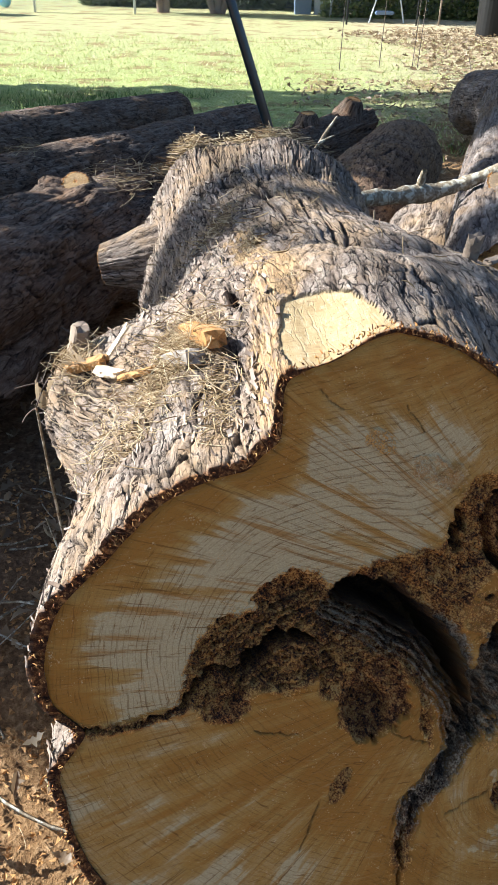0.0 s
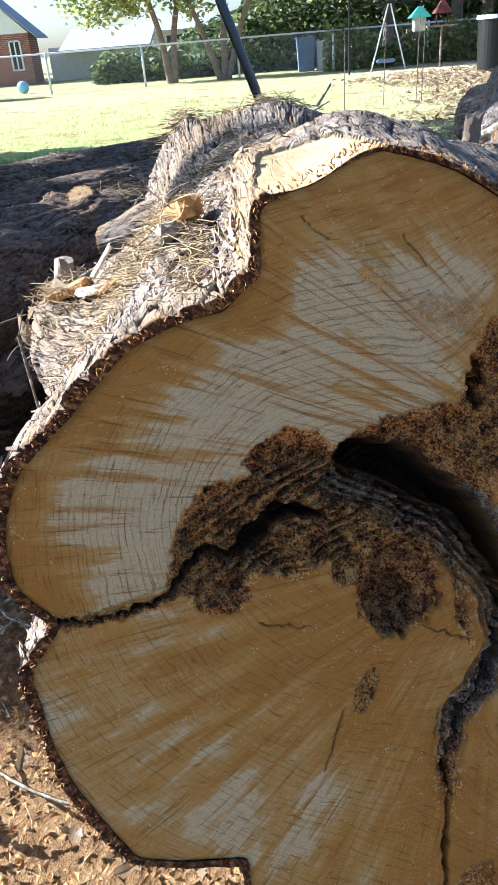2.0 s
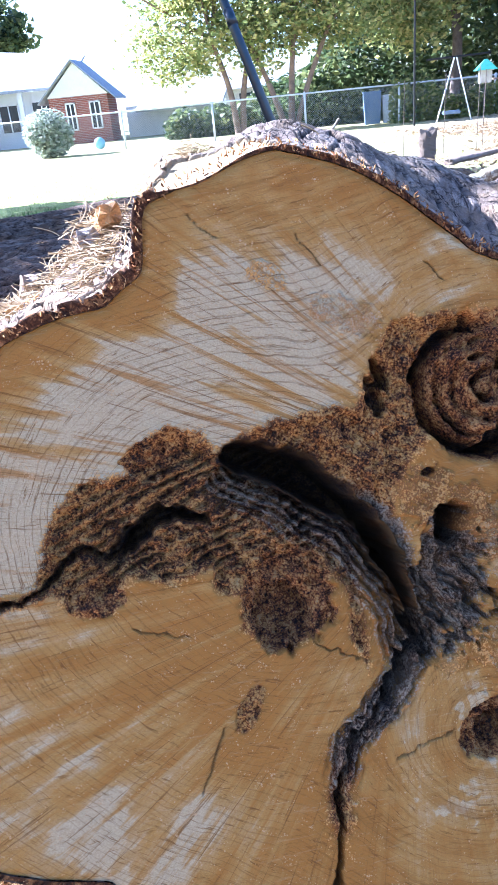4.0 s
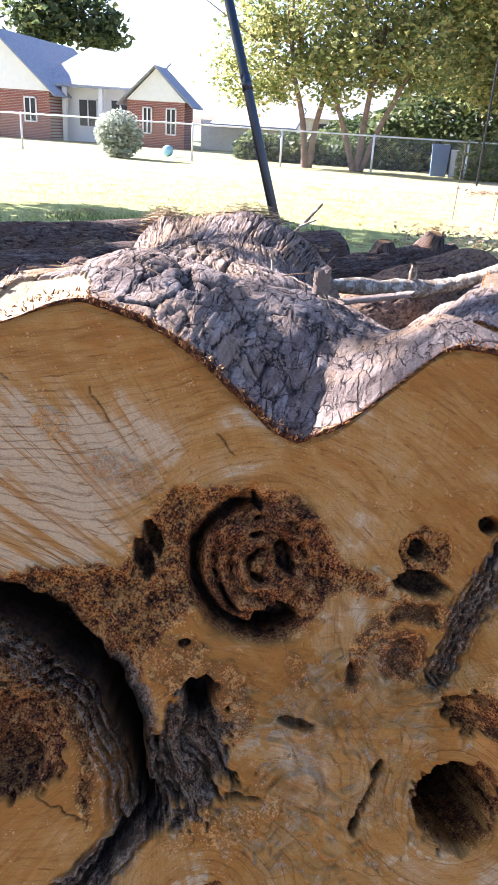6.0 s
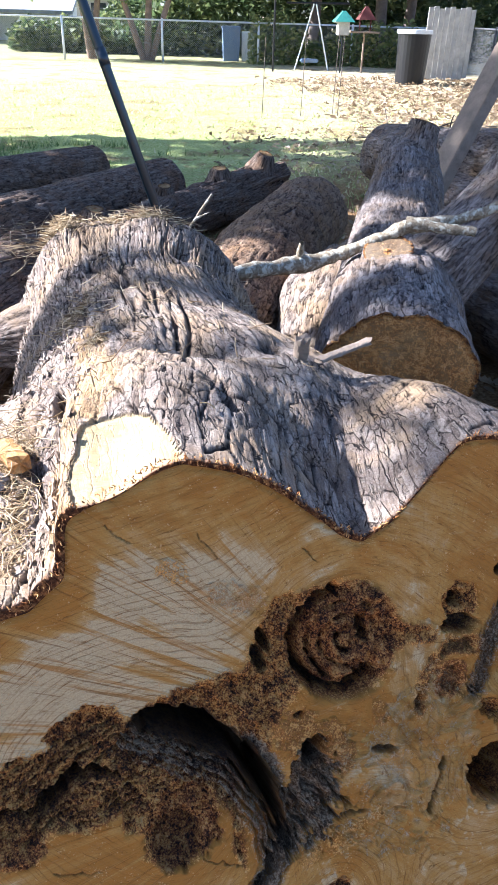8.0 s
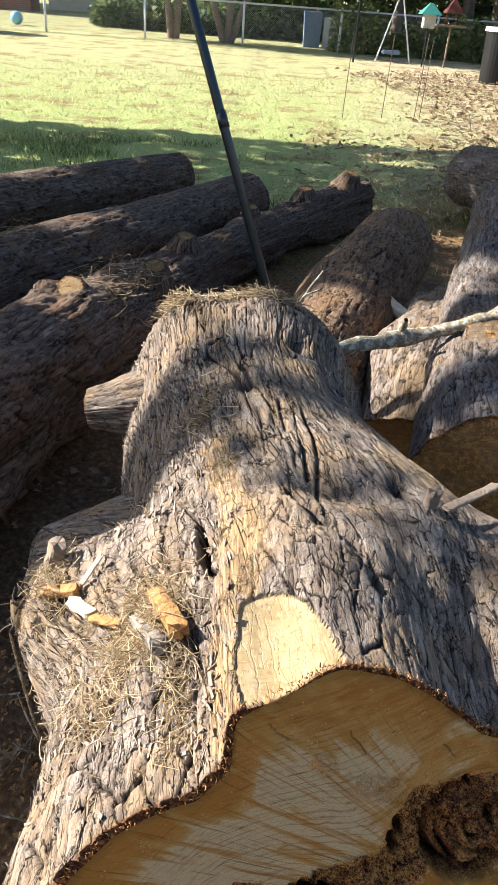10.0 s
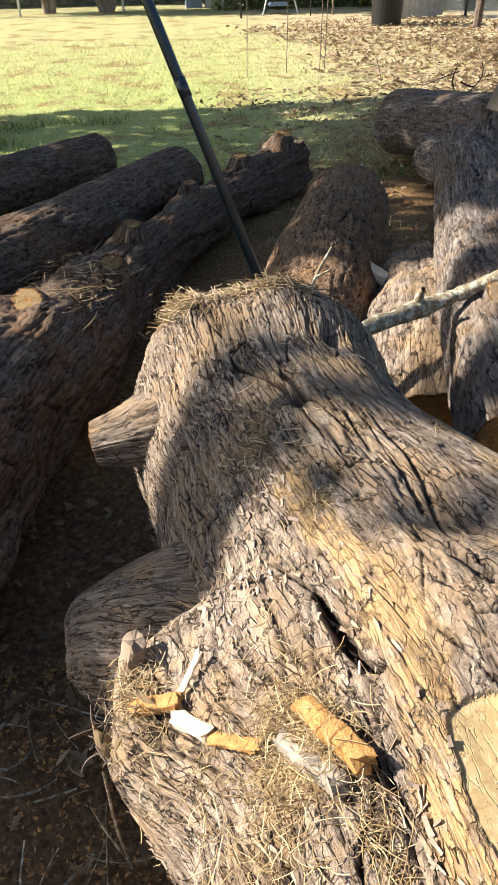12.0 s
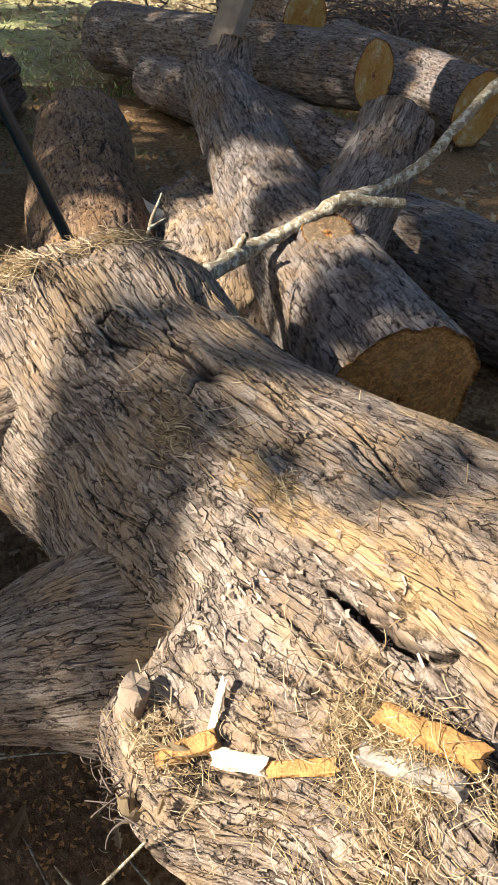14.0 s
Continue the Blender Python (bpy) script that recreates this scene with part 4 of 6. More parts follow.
def build_trunk():
    log = thing("butt_log", "huge felled trunk with pale flared bark and a fresh saw cut", "log")
    build_face(log)
    nt, ns = 1000, 430
    th = np.linspace(-np.pi / 2, 1.5 * np.pi, nt, endpoint=False)
    s = np.concatenate([np.zeros(4), np.linspace(0, 1, ns) ** 1.05])
    S, T = np.meshgrid(s, th, indexing="ij")
    ro = outline_radius(T)
    lift = np.concatenate([[0, 0.35, 0.75, 1.0], np.ones(ns)])[:, None] * (np.interp(np.degrees(T), [60, 98, 106, 112, 118, 165, 190], [0.005, 0.005, 0.002, 0.002, 0.013, 0.013, 0.008]) + 0.007 * fbm(np.cos(T) * 8, np.sin(T) * 8, seed=21) * step(0, 1, np.abs(np.degrees(T) - 109) / 6))
    u, v = MID[0] + (ro + lift) * np.cos(T), MID[1] + (ro + lift) * np.sin(T)
    face = FACE_O + u[..., None] * FACE_U + v[..., None] * FACE_V
    y = 0.65 + 1.72 * S
    cx = np.interp(y, [0.65, 1.3, 1.75, 2.0, 2.4], [0.298, 0.25, 0.15, 0.12, 0.12])
    cz = np.interp(y, [0.65, 1.3, 1.75, 2.4], [0.554, 0.45, 0.49, 0.50])
    rr = np.interp(y, [0.65, 1.3, 1.6, 1.8, 2.05, 2.2, 2.4], [0.52, 0.50, 0.44, 0.415, 0.42, 0.45, 0.42])
    circ = np.stack([cx + rr * np.cos(T), y, cz + rr * np.sin(T)], -1)
    ext = face + S[..., None] * np.array([-0.10, 1.72, 0.0])
    w = step(0.0, 0.50, S)[..., None] ** 0.85
    p = ext * (1 - w) + circ * w
    # the far end is slighter on its shaded side
    p[..., 0] -= 0.13 * step(1.35, 2.05, p[..., 1]) * np.clip(np.cos(T), 0, 1) ** 0.6
    # the root swelling on the left flank, ending in a blunt shoulder
    deg = np.degrees(T)
    swell = np.interp(deg, [112, 132, 145, 155, 164, 176, 196], [0, 0.02, 0.080, 0.150, 0.135, 0.045, 0])
    along = step(0.20, 0.31, S) * (1 - step(0.375, 0.435, S + 0.02 * (fbm(T * 6, S * 3, seed=8) - 0.5)))
    out = np.stack([np.cos(T), np.zeros_like(T), np.sin(T)], -1)
    lumps = 0.05 * (fbm(p[..., 0] * 5, p[..., 1] * 4, p[..., 2] * 5, seed=14, octaves=3) - 0.5)
    p = p + out * (swell * along + lumps * step(0.0, 0.12, S))[..., None]
    p = p + np.array([-0.05, 0, 0]) * (swell * along)[..., None]
    tuck = np.interp(deg, [180, 195, 220, 260, 300], [0, 0.04, 0.07, 0.03, 0]) * step(0.53, 0.60, S) * (1 - step(0.76, 0.84, S))
    p = p - out * tuck[..., None]
    # hollows and rises of the upper side: place, spread and height
    over = step(0.30, 0.55, p[..., 2])
    for bx, by, br, bz in ((-0.27, 1.15, 0.13, -0.065), (0.225, 1.30, 0.085, -0.055), (-0.20, 2.26, 0.13, 0.075), (-0.25, 1.68, 0.10, -0.055), (0.05, 1.74, 0.12, 0.015), (-0.04, 0.93, 0.05, 0.015)):
        p[..., 2] += bz * over * np.exp(-((p[..., 0] - bx) ** 2 + ((p[..., 1] - by) * 0.8) ** 2) / br ** 2)
    # relief
    mid = p[int(0.12 * ns)]
    arc = np.concatenate([[0], np.cumsum(np.linalg.norm(np.diff(mid, axis=0), axis=1))])[None, :] + 0 * T
    ln = S * 1.72
    h, fis, own = bark_relief(arc, ln, 5, 1.0)
    h = h * (1 - 0.6 * step(112, 96, deg) * (1 - step(0.28, 0.50, S)))
    x_, y_ = p[..., 0], p[..., 1]
    top = step(0.55, 0.7, p[..., 2])
    fu = (p - FACE_O) @ FACE_U
    back = -((p - FACE_O) @ np.array([0.2703, -0.9628, 0.0])) - 0.40 * (p[..., 2] - 0.6)
    wavy = 0.012 * (fbm(x_ * 24, y_ * 24, seed=6) - 0.5)
    reach = 0.175 * np.sqrt(np.clip(1 - np.abs((fu + wavy - 0.066) / 0.071) ** 2.6, 0, 1))
    cut = step(-0.004, 0.004, reach - back + wavy) * step(0.0, 0.01, reach) * top
    bare, _ = seg_dist(x_ + 0.03 * (fbm(x_ * 18, y_ * 10, seed=9) - 0.5), y_, [(0.038, 0.76), (0.022, 0.88), (0.050, 1.02), (0.035, 1.20), (0.0, 1.40), (-0.02, 1.50)])
    strip = (1 - step(0.020, 0.042, bare)) * top * (1 - cut)
    h, fis = h * (1 - 0.55 * strip), fis * (1 - 0.6 * strip)
    slit, sa = seg_dist(x_ + 0.02 * (fbm(x_ * 20, y_ * 14, seed=7) - 0.5), y_, [(-0.085, 1.34), (-0.039, 1.233), (-0.019, 1.11), (0.001, 1.03)])
    slitm = (1 - step(0.25, 1.0, slit / np.interp(sa, [0, 0.35, 0.5, 0.85, 1], [0.002, 0.004, 0.011, 0.009, 0.003]))) * top
    pits = sum(np.exp(-(((x_ - a) / 0.022) ** 2 + ((y_ - b) / 0.035) ** 2)) for a, b in ((0.045, 1.75), (-0.13, 0.99), (0.36, 1.33), (-0.165, 0.86), (0.19, 2.02))) * top
    h = h * (1 - cut) - 0.045 * slitm - 0.035 * pits - 0.004 * cut
    # long raised ridge and furrow along the crest
    ridge, _ = seg_dist(x_, y_, [(0.060, 1.48), (0.101, 1.339), (0.164, 1.188), (0.222, 1.068), (0.26, 0.97)])
    deep = np.exp(-(ridge / 0.010) ** 2) * top * step(0.30, 0.55, fbm(x_ * 14, y_ * 9, seed=17))
    h, fis = h - 0.022 * deep, np.maximum(fis, 0.8 * deep)
    for k, (off, dp) in enumerate(((0.0, 0.014), (0.024, 0.010), (0.05, 0.012), (0.08, 0.012), (-0.03, 0.008))):
        groove, ga = seg_dist(x_ + 0.012 * (fbm(x_ * 30, y_ * 9, seed=18 + k) - 0.5), y_, [(0.10 + off, 1.66), (0.125 + off, 1.425), (0.15 + off * 0.5, 1.25), (0.175 + off * 0.2, 1.10)])
        g = np.exp(-(groove / 0.0045) ** 2) * top * step(0.35, 0.6, fbm(x_ * 12, y_ * 7, seed=27 + k)) * (1 - cut)
        h, fis = h - dp * g, np.maximum(fis, 0.85 * g)
    h = h * np.concatenate([[0, 0.15, 0.4, 0.8], np.ones(ns)])[:, None]
    # outward directions from the surface itself
    dt, ds = np.roll(p, -1, 1) - np.roll(p, 1, 1), np.gradient(p, axis=0)
    nrm = np.cross(ds, dt)
    nrm /= np.linalg.norm(nrm, axis=-1, keepdims=True) + 1e-12
    nrm[:4] = out[:4]
    nrm = np.where((nrm * out).sum(-1, keepdims=True) < 0, -nrm, nrm)
    p = p + nrm * h[..., None]
    p[..., 2] = np.maximum(p[..., 2], -0.03)
    rimv = np.concatenate([[1, 1, 1, 0.8], 0.7 * (1 - step(0.0, 0.005, s[4:]))])[:, None] + 0 * T
    attrs = {"fis": np.maximum(np.maximum(fis * (1 - cut), slitm), np.clip(pits, 0, 1)), "own": own, "al": ln, "ar": arc, "cut": cut * (1 - rimv), "rim": rimv, "strip": strip}
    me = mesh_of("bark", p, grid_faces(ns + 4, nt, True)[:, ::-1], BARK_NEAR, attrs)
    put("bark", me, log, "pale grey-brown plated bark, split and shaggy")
    bark_flakes(log, p, nrm, cut, deg)
    global TOP
    TOP = np.full((240, 260), 0.0)
    gx, gy = ((p[..., 0] + 1.0) / 0.01).astype(int).ravel(), ((p[..., 1]) / 0.01).astype(int).ravel()
    np.maximum.at(TOP, (np.clip(gx, 0, 239), np.clip(gy, 0, 259)), p[..., 2].ravel())
    # far end
    end = p[-1]
    c = end.mean(0)
    k = np.linspace(1, 0.02, 14)[:, None, None]
    cap = c + (end - c) * k + np.array([0, 1, 0]) * 0.012 * (fbm(end[:, 0] * 20, end[:, 2] * 20, seed=3)[None, :, None] - 0.5)
    a = {"ring": (k[..., 0] * 0.45 + 0 * th), "ray": (0 * k[..., 0] + th * 0.25), "rot": 0 * k[..., 0] + 0.15 + 0 * th, "dark": 0 * k[..., 0] + 0 * th, "fan": 0 * k[..., 0] + 0.5 + 0 * th, "grey": 0 * k[..., 0] + 0.3 + 0 * th, "pale": 0 * k[..., 0] + 0.3 + 0 * th}
    put("sawn_end", mesh_of("sawn_end", cap, grid_faces(14, nt, True), WOOD_OLD, a), log)
    return log


def spine(points, radii, n):
    """Catmull-Rom curve through points with its radii."""
    p = np.asarray(points, float)
    p = np.concatenate([[2 * p[0] - p[1]], p, [2 * p[-1] - p[-2]]])
    r = np.concatenate([[radii[0]], np.asarray(radii, float), [radii[-1]]])
    t = np.linspace(0, len(p) - 3 - 1e-6, n)
    i = np.floor(t).astype(int)
    f = (t - i)[:, None]
    a, b, c, d = p[i], p[i + 1], p[i + 2], p[i + 3]
    q = 0.5 * (2 * b + (c - a) * f + (2 * a - 5 * b + 4 * c - d) * f ** 2 + (3 * b - a - 3 * c + d) * f ** 3)
    return q, r[i + 1] * (1 - f[:, 0]) + r[i + 2] * f[:, 0]


def log_parts(parent, points, radii, seed, bark, cell=0.010, coarse=1.0, caps=(True, True), lump=0.10, wood=None, name="bark", squash=1.0, tilt=(0, 0), decay=0.0):
    """A log's bark tube and sawn ends, as parts of parent. tilt: metres by which each sawn end slants."""
    length = float(np.linalg.norm(np.diff(np.asarray(points, float), axis=0), axis=1).sum())
    big = max(radii)
    ns, nt = max(12, int(length / (cell * 1.3))), max(28, int(2 * np.pi * big / cell))
    c, r = spine(points, radii, ns)
    d = np.gradient(c, axis=0)
    d /= np.linalg.norm(d, axis=1)[:, None]
    up = np.array([0, 0, 1.0]) if abs(d[0][2]) < 0.85 else np.array([0, 1.0, 0])
    e1 = np.cross(d, up)
    e1 /= np.linalg.norm(e1, axis=1)[:, None]
    e2 = np.cross(e1, d)
    th = np.linspace(0, 2 * np.pi, nt, endpoint=False)
    L, T = np.meshgrid(np.linspace(0, length, ns), th, indexing="ij")
    arc = T * big
    h, fis, own = bark_relief(arc, L, seed, coarse)
    base = r[:, None] * (1 + lump * 2 * (fbm(np.cos(T) * 1.6 + seed, np.sin(T) * 1.6, L * 2.2, seed=seed, octaves=3) - 0.5))
    R = base + h * min(1.0, big / 0.12)
    p = c[:, None] + R[..., None] * (np.cos(T)[..., None] * e1[:, None] + squash * np.sin(T)[..., None] * e2[:, None])
    w0, w1 = np.exp(-L / 0.06), np.exp(-(length - L) / 0.06)
    p = p + d[:, None] * ((tilt[0] * w0 + tilt[1] * w1) * np.sin(T))[..., None]
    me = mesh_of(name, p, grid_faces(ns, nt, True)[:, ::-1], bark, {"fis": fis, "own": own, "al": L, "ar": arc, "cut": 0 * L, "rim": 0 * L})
    ob = put(name, me, parent)
    wood = wood or WOOD_OLD
    for end, on in ((0, caps[0]), (-1, caps[1])):
        if not on:
            continue
        edge, mid, way = p[end], p[end].mean(0), d[end] * (-1 if end == 0 else 1)
        k = np.concatenate([[1.0, 0.985, 0.95], np.linspace(0.92, 0.02, 14)])
        push = np.concatenate([[0.0, 0.003, -0.004], np.zeros(14)])
        q = mid + (edge - mid)[None] * k[:, None, None] + way * (push[:, None] + 0.006 * (fbm(k[:, None] * 9, np.cos(th)[None] * 3, np.sin(th)[None] * 3, seed=seed) - 0.5))[..., None]
        rad = k[:, None] * (big + 0 * th)
        heart = (1 - step(0.10, 0.24, k))[:, None] + 0 * th
        attrs = {"ring": rad, "ray": T[:1] * 0.2 + 0 * rad, "rot": np.maximum(np.maximum(heart * 0.7, decay * (0.5 + fbm(k[:, None] * 4, np.cos(th)[None] * 3, np.sin(th)[None] * 3, seed=seed + 1))), (step(0.93, 0.97, k)[:, None] + 0 * th)), "dark": step(0.95, 1.0, k)[:, None] * 0.5 + 0 * th, "fan": 0.35 + 0 * rad, "grey": 0.12 + 0 * rad, "pale": 0.3 + 0 * rad}
        put("sawn_end", mesh_of("sawn_end", q, grid_faces(len(k), nt, True), wood, attrs), parent, "")
    return ob


def log_thing(name, label, points, radii, seed, bark, group="stacked logs", **kw):
    ob = thing(name, label, "log", group)
    log_parts(ob, points, radii, seed, bark, **kw)
    return ob


butt = build_trunk()
# broken branch stub on its far flank
log_parts(butt, [(-0.16, 2.13, 0.63), (-0.27, 2.125, 0.615), (-0.35, 2.12, 0.602), (-0.425, 2.118, 0.592)], [0.14, 0.105, 0.078, 0.058], 77, BARK_NEAR, cell=0.006, caps=(False, True), name="branch_stub", lump=0.25)

log_parts(butt, [(0.05, 1.36, 0.50), (-0.15, 1.52, 0.45), (-0.29, 1.61, 0.39), (-0.40, 1.68, 0.31), (-0.44, 1.70, 0.28)], [0.27, 0.22, 0.185, 0.15, 0.10], 78, BARK_NEAR, cell=0.007, caps=(False, True), name="root_stub", lump=0.25)

# ---- the pile behind: dark logs in a row ----
log_thing("log", "long dark furrowed log lying at the back of the pile", [(-3.7, 3.6, 0.2), (-2.1, 5.35, 0.21), (-0.58, 7.1, 0.2)], [0.23, 0.22, 0.21], 101, BARK_DARK, cell=0.013, coarse=1.2)
log_thing("log", "long dark furrowed log with moss tufts on its ridge", [(-2.7, 2.4, 0.22), (-1.25, 4.2, 0.23), (0.06, 6.3, 0.22)], [0.26, 0.25, 0.22], 102, BARK_DARK, cell=0.012, coarse=1.2)
knotty = log_thing("log", "gnarled dark log with broken branch stubs", [(-1.22, 1.85, 0.28), (-0.76, 3.1, 0.28), (-0.35, 4.3, 0.20), (0.28, 5.6, 0.17), (1.0, 6.6, 0.19)], [0.34, 0.29, 0.19, 0.165, 0.20], 103, BARK_DARK, cell=0.010, coarse=1.8, lump=0.38)
for i, (a, b, r) in enumerate([((-0.42, 3.75, 0.36), (-0.40, 3.68, 0.56), 0.085), ((-0.32, 4.42, 0.32), (-0.30, 4.38, 0.51), 0.080), ((0.08, 5.45, 0.26), (0.08, 5.42, 0.43), 0.075), ((0.50, 6.0, 0.28), (0.50, 5.97, 0.46), 0.09), ((0.88, 6.45, 0.32), (0.92, 6.42, 0.50), 0.09), ((-0.70, 3.25, 0.42), (-0.72, 3.16, 0.62), 0.10), ((-0.98, 2.9, 0.40), (-1.02, 2.84, 0.60), 0.11)]):
    log_parts(knotty, [a, tuple((np.array(a) + b) / 2), tuple(np.array(a) * 0.25 + np.array(b) * 0.75), tuple(np.array(a) * 0.2 + np.array(b) * 0.8)], [r * 1.5, r * 1.0, r * 0.75, r * 0.6], 120 + i, BARK_DARK, cell=0.012, caps=(False, True), name="branch_stub", lump=0.35)
log_thing("log", "short thick brown log, its near end in sunlight", [(0.24, 2.72, 0.25), (0.62, 3.85, 0.28), (1.06, 5.10, 0.27)], [0.25, 0.28, 0.27], 104, BARK_BROWN, cell=0.009)

# ---- the forked log and the pile beside it ----
fork = log_thing("forked_log", "grey forked log with a shaded saw-cut end", [(0.80, 1.92, 0.52), (0.93, 2.4, 0.54), (1.06, 2.9, 0.56), (1.20, 3.4, 0.62), (1.36, 3.9, 0.72), (1.47, 4.25, 0.78)], [0.25, 0.245, 0.225, 0.195, 0.18, 0.17], 105, BARK_GREY, cell=0.008, lump=0.14, decay=0.42)
log_parts(fork, [(1.00, 2.62, 0.52), (1.22, 2.76, 0.66), (1.42, 2.88, 0.81), (1.55, 2.96, 0.96)], [0.18, 0.165, 0.15, 0.15], 106, BARK_GREY, cell=0.008, caps=(False, True), name="limb", lump=0.18)
log_parts(fork, [(0.96, 2.58, 0.58), (0.92, 2.51, 0.70), (0.90, 2.48, 0.775)], [0.16, 0.110, 0.085], 107, BARK_GREY, cell=0.007, caps=(False, True), name="branch_stub", lump=0.15, decay=0.1, wood=WOOD_DULL)
log_parts(fork, [(1.42, 4.06, 0.80), (1.46, 4.10, 0.90), (1.49, 4.12, 0.99)], [0.13, 0.095, 0.085], 108, BARK_GREY, cell=0.010, caps=(False, True), name="branch_stub", lump=0.2)
log_thing("log", "sunlit root chunk with torn pale bark", [(0.72, 2.62, 0.16), (0.92, 3.12, 0.30), (1.10, 3.80, 0.26)], [0.22, 0.28, 0.20], 109, BARK_NEAR, cell=0.009, lump=0.3)
log_thing("log", "grey log with a pale fresh-cut end, lying across another", [(2.2, 7.5, 0.29), (2.6, 6.1, 0.48), (2.95, 4.75, 0.66)], [0.28, 0.26, 0.22], 110, BARK_GREY, cell=0.011, wood=WOOD_CUT)
log_thing("log", "grey log lying under another log", [(2.25, 6.6, 0.2), (2.5, 5.5, 0.22), (2.72, 4.4, 0.22)], [0.22, 0.22, 0.20], 111, BARK_GREY, cell=0.012)
log_thing("log", "thick log with a pale cut end beside the pile", [(4.3, 6.9, 0.3), (4.35, 5.9, 0.31), (4.42, 5.1, 0.3)], [0.31, 0.31, 0.30], 112, BARK_GREY, cell=0.014, wood=WOOD_CUT)
log_thing("log", "short log round with a pale cut end under a yellow strap", [(4.70, 9.45, 0.34), (4.82, 8.95, 0.34), (4.93, 8.35, 0.34)], [0.36, 0.35, 0.34], 113, BARK_GREY, cell=0.016, wood=WOOD_CUT)
log_thing("log", "dark log in deep shade at the foot of the pile", [(1.75, 3.6, 0.26), (2.0, 2.9, 0.27), (2.2, 2.2, 0.26)], [0.28, 0.29, 0.27], 114, BARK_GREY, cell=0.012)

# ---- leaning steel pole ----
pole = thing("leaning_pole", "dark blue coated steel pole leaning behind the log", "pole")
bm = bmesh.new()
rod(bm, (0.42, 2.513, -0.04), (-0.877, 3.774, 3.5), 0.0175, n=20)
part("tube", bm, METAL_BLUE, pole, smooth=True)
for z in (1.32,):
    bm = bmesh.new()
    f = z / 0.891
    c = Vector((0.406 - 0.326 * f, 2.527 + 0.317 * f, z))
    w = Vector((-0.326, 0.317, 0.891)) * 0.03
    rod(bm, c - w, c + w, 0.0195, n=20)
    part("joint_sleeve", bm, METAL_BLUE, pole, smooth=True)

# ---- lichened branch across the pile ----
branch = thing("fallen_branch", "thin lichened bare branch lying across the log pile", "branch")


def bough(parent, name, points, radii, n=40, seed=0, m=9, mat=TWIG):
    c, r = spine(points, radii, n)
    c = c + 0.25 * r[:, None] * (np.stack([vnoise(np.arange(n) * 0.5, k, seed=seed) for k in (0, 7, 14)], -1) - 0.5)
    v, f = tube_np(c, r * (0.85 + 0.35 * vnoise(np.arange(n) * 0.9, 3, seed=seed)), m)
    return put(name, mesh_of(name, v, f, mat), parent)


bough(branch, "stem", [(0.33, 2.35, 0.735), (0.594, 2.534, 0.715), (0.74, 2.57, 0.735), (0.90, 2.56, 0.805), (0.99, 2.555, 0.845), (1.16, 2.57, 0.865), (1.36, 2.60, 0.925), (1.54, 2.65, 1.035), (1.72, 2.70, 1.14), (1.9, 2.75, 1.2)], [0.022, 0.030, 0.022, 0.021, 0.026, 0.020, 0.020, 0.017, 0.020, 0.012], 90, 3)
bough(branch, "side_twig", [(0.97, 2.55, 0.855), (1.08, 2.52, 0.85), (1.20, 2.48, 0.845)], [0.022, 0.019, 0.015], 16, 5)
bough(branch, "broken_spur", [(0.60, 2.54, 0.74), (0.60, 2.50, 0.80)], [0.016, 0.008], 8, 6)

# ---- more materials ----
def leaf_material(name, dark, light, yellow):
    k = Nodes(name)
    geo = k.n.new("ShaderNodeNewGeometry")
    rnd = geo.outputs["Random Per Island"]
    tone = k.math("ADD", k.math("MULTIPLY", rnd, 0.7), k.math("MULTIPLY", k.noise(k.coord(), 1.4, 3), 0.5))
    col = k.ramp(tone, [(0.2, dark), (0.62, light), (0.95, yellow)])
    k.done(col, 0.5, None, 0.0, 0.4)
    tr, mx = k.n.new("ShaderNodeBsdfTranslucent"), k.n.new("ShaderNodeMixShader")
    mx.inputs[0].default_value = 0.5
    k.l.new(col, tr.inputs["Color"])
    k.l.new(k.b.outputs[0], mx.inputs[1])
    k.l.new(tr.outputs[0], mx.inputs[2])
    k.l.new(mx.outputs[0], k.n["Material Output"].inputs["Surface"])
    return k.mat


LEAF = leaf_material("green_leaf", (0.075, 0.105, 0.030), (0.19, 0.235, 0.075), (0.40, 0.38, 0.14))
LEAF_LIGHT = leaf_material("sunlit_yellow_green_leaf", (0.12, 0.16, 0.045), (0.32, 0.36, 0.12), (0.60, 0.52, 0.20))
LEAF_DARK = leaf_material("dark_green_leaf", (0.028, 0.048, 0.020), (0.085, 0.12, 0.045), (0.20, 0.22, 0.08))
LEAF_PALE = leaf_material("silvery_leaf", (0.16, 0.20, 0.12), (0.42, 0.46, 0.36), (0.60, 0.62, 0.52))
LEAF_DRY = leaf_material("dry_fallen_leaf", (0.13, 0.085, 0.045), (0.30, 0.22, 0.13), (0.46, 0.37, 0.24))
GRASS = leaf_material("grass_blade", (0.26, 0.31, 0.085), (0.46, 0.48, 0.18), (0.64, 0.60, 0.36))
GALV = plain("galvanised_steel", (0.66, 0.67, 0.67), 0.5, 0.15, 20, 0.15)
WIRE = plain("galvanised_wire", (0.36, 0.37, 0.37), 0.5, 0.15, 20, 0.5)
ROOF = plain("blue_grey_shingles", (0.31, 0.33, 0.355), 0.8, 0.3, 6)
WHITE = plain("white_siding", (0.78, 0.78, 0.76), 0.6, 0.06, 3)
PANE = plain("dark_window_glass", (0.03, 0.035, 0.04), 0.08, 0.3, 2, 0.0, 0.6)
PLASTIC_BLACK = plain("black_plastic", (0.009, 0.009, 0.010), 0.4, 0.3, 12)
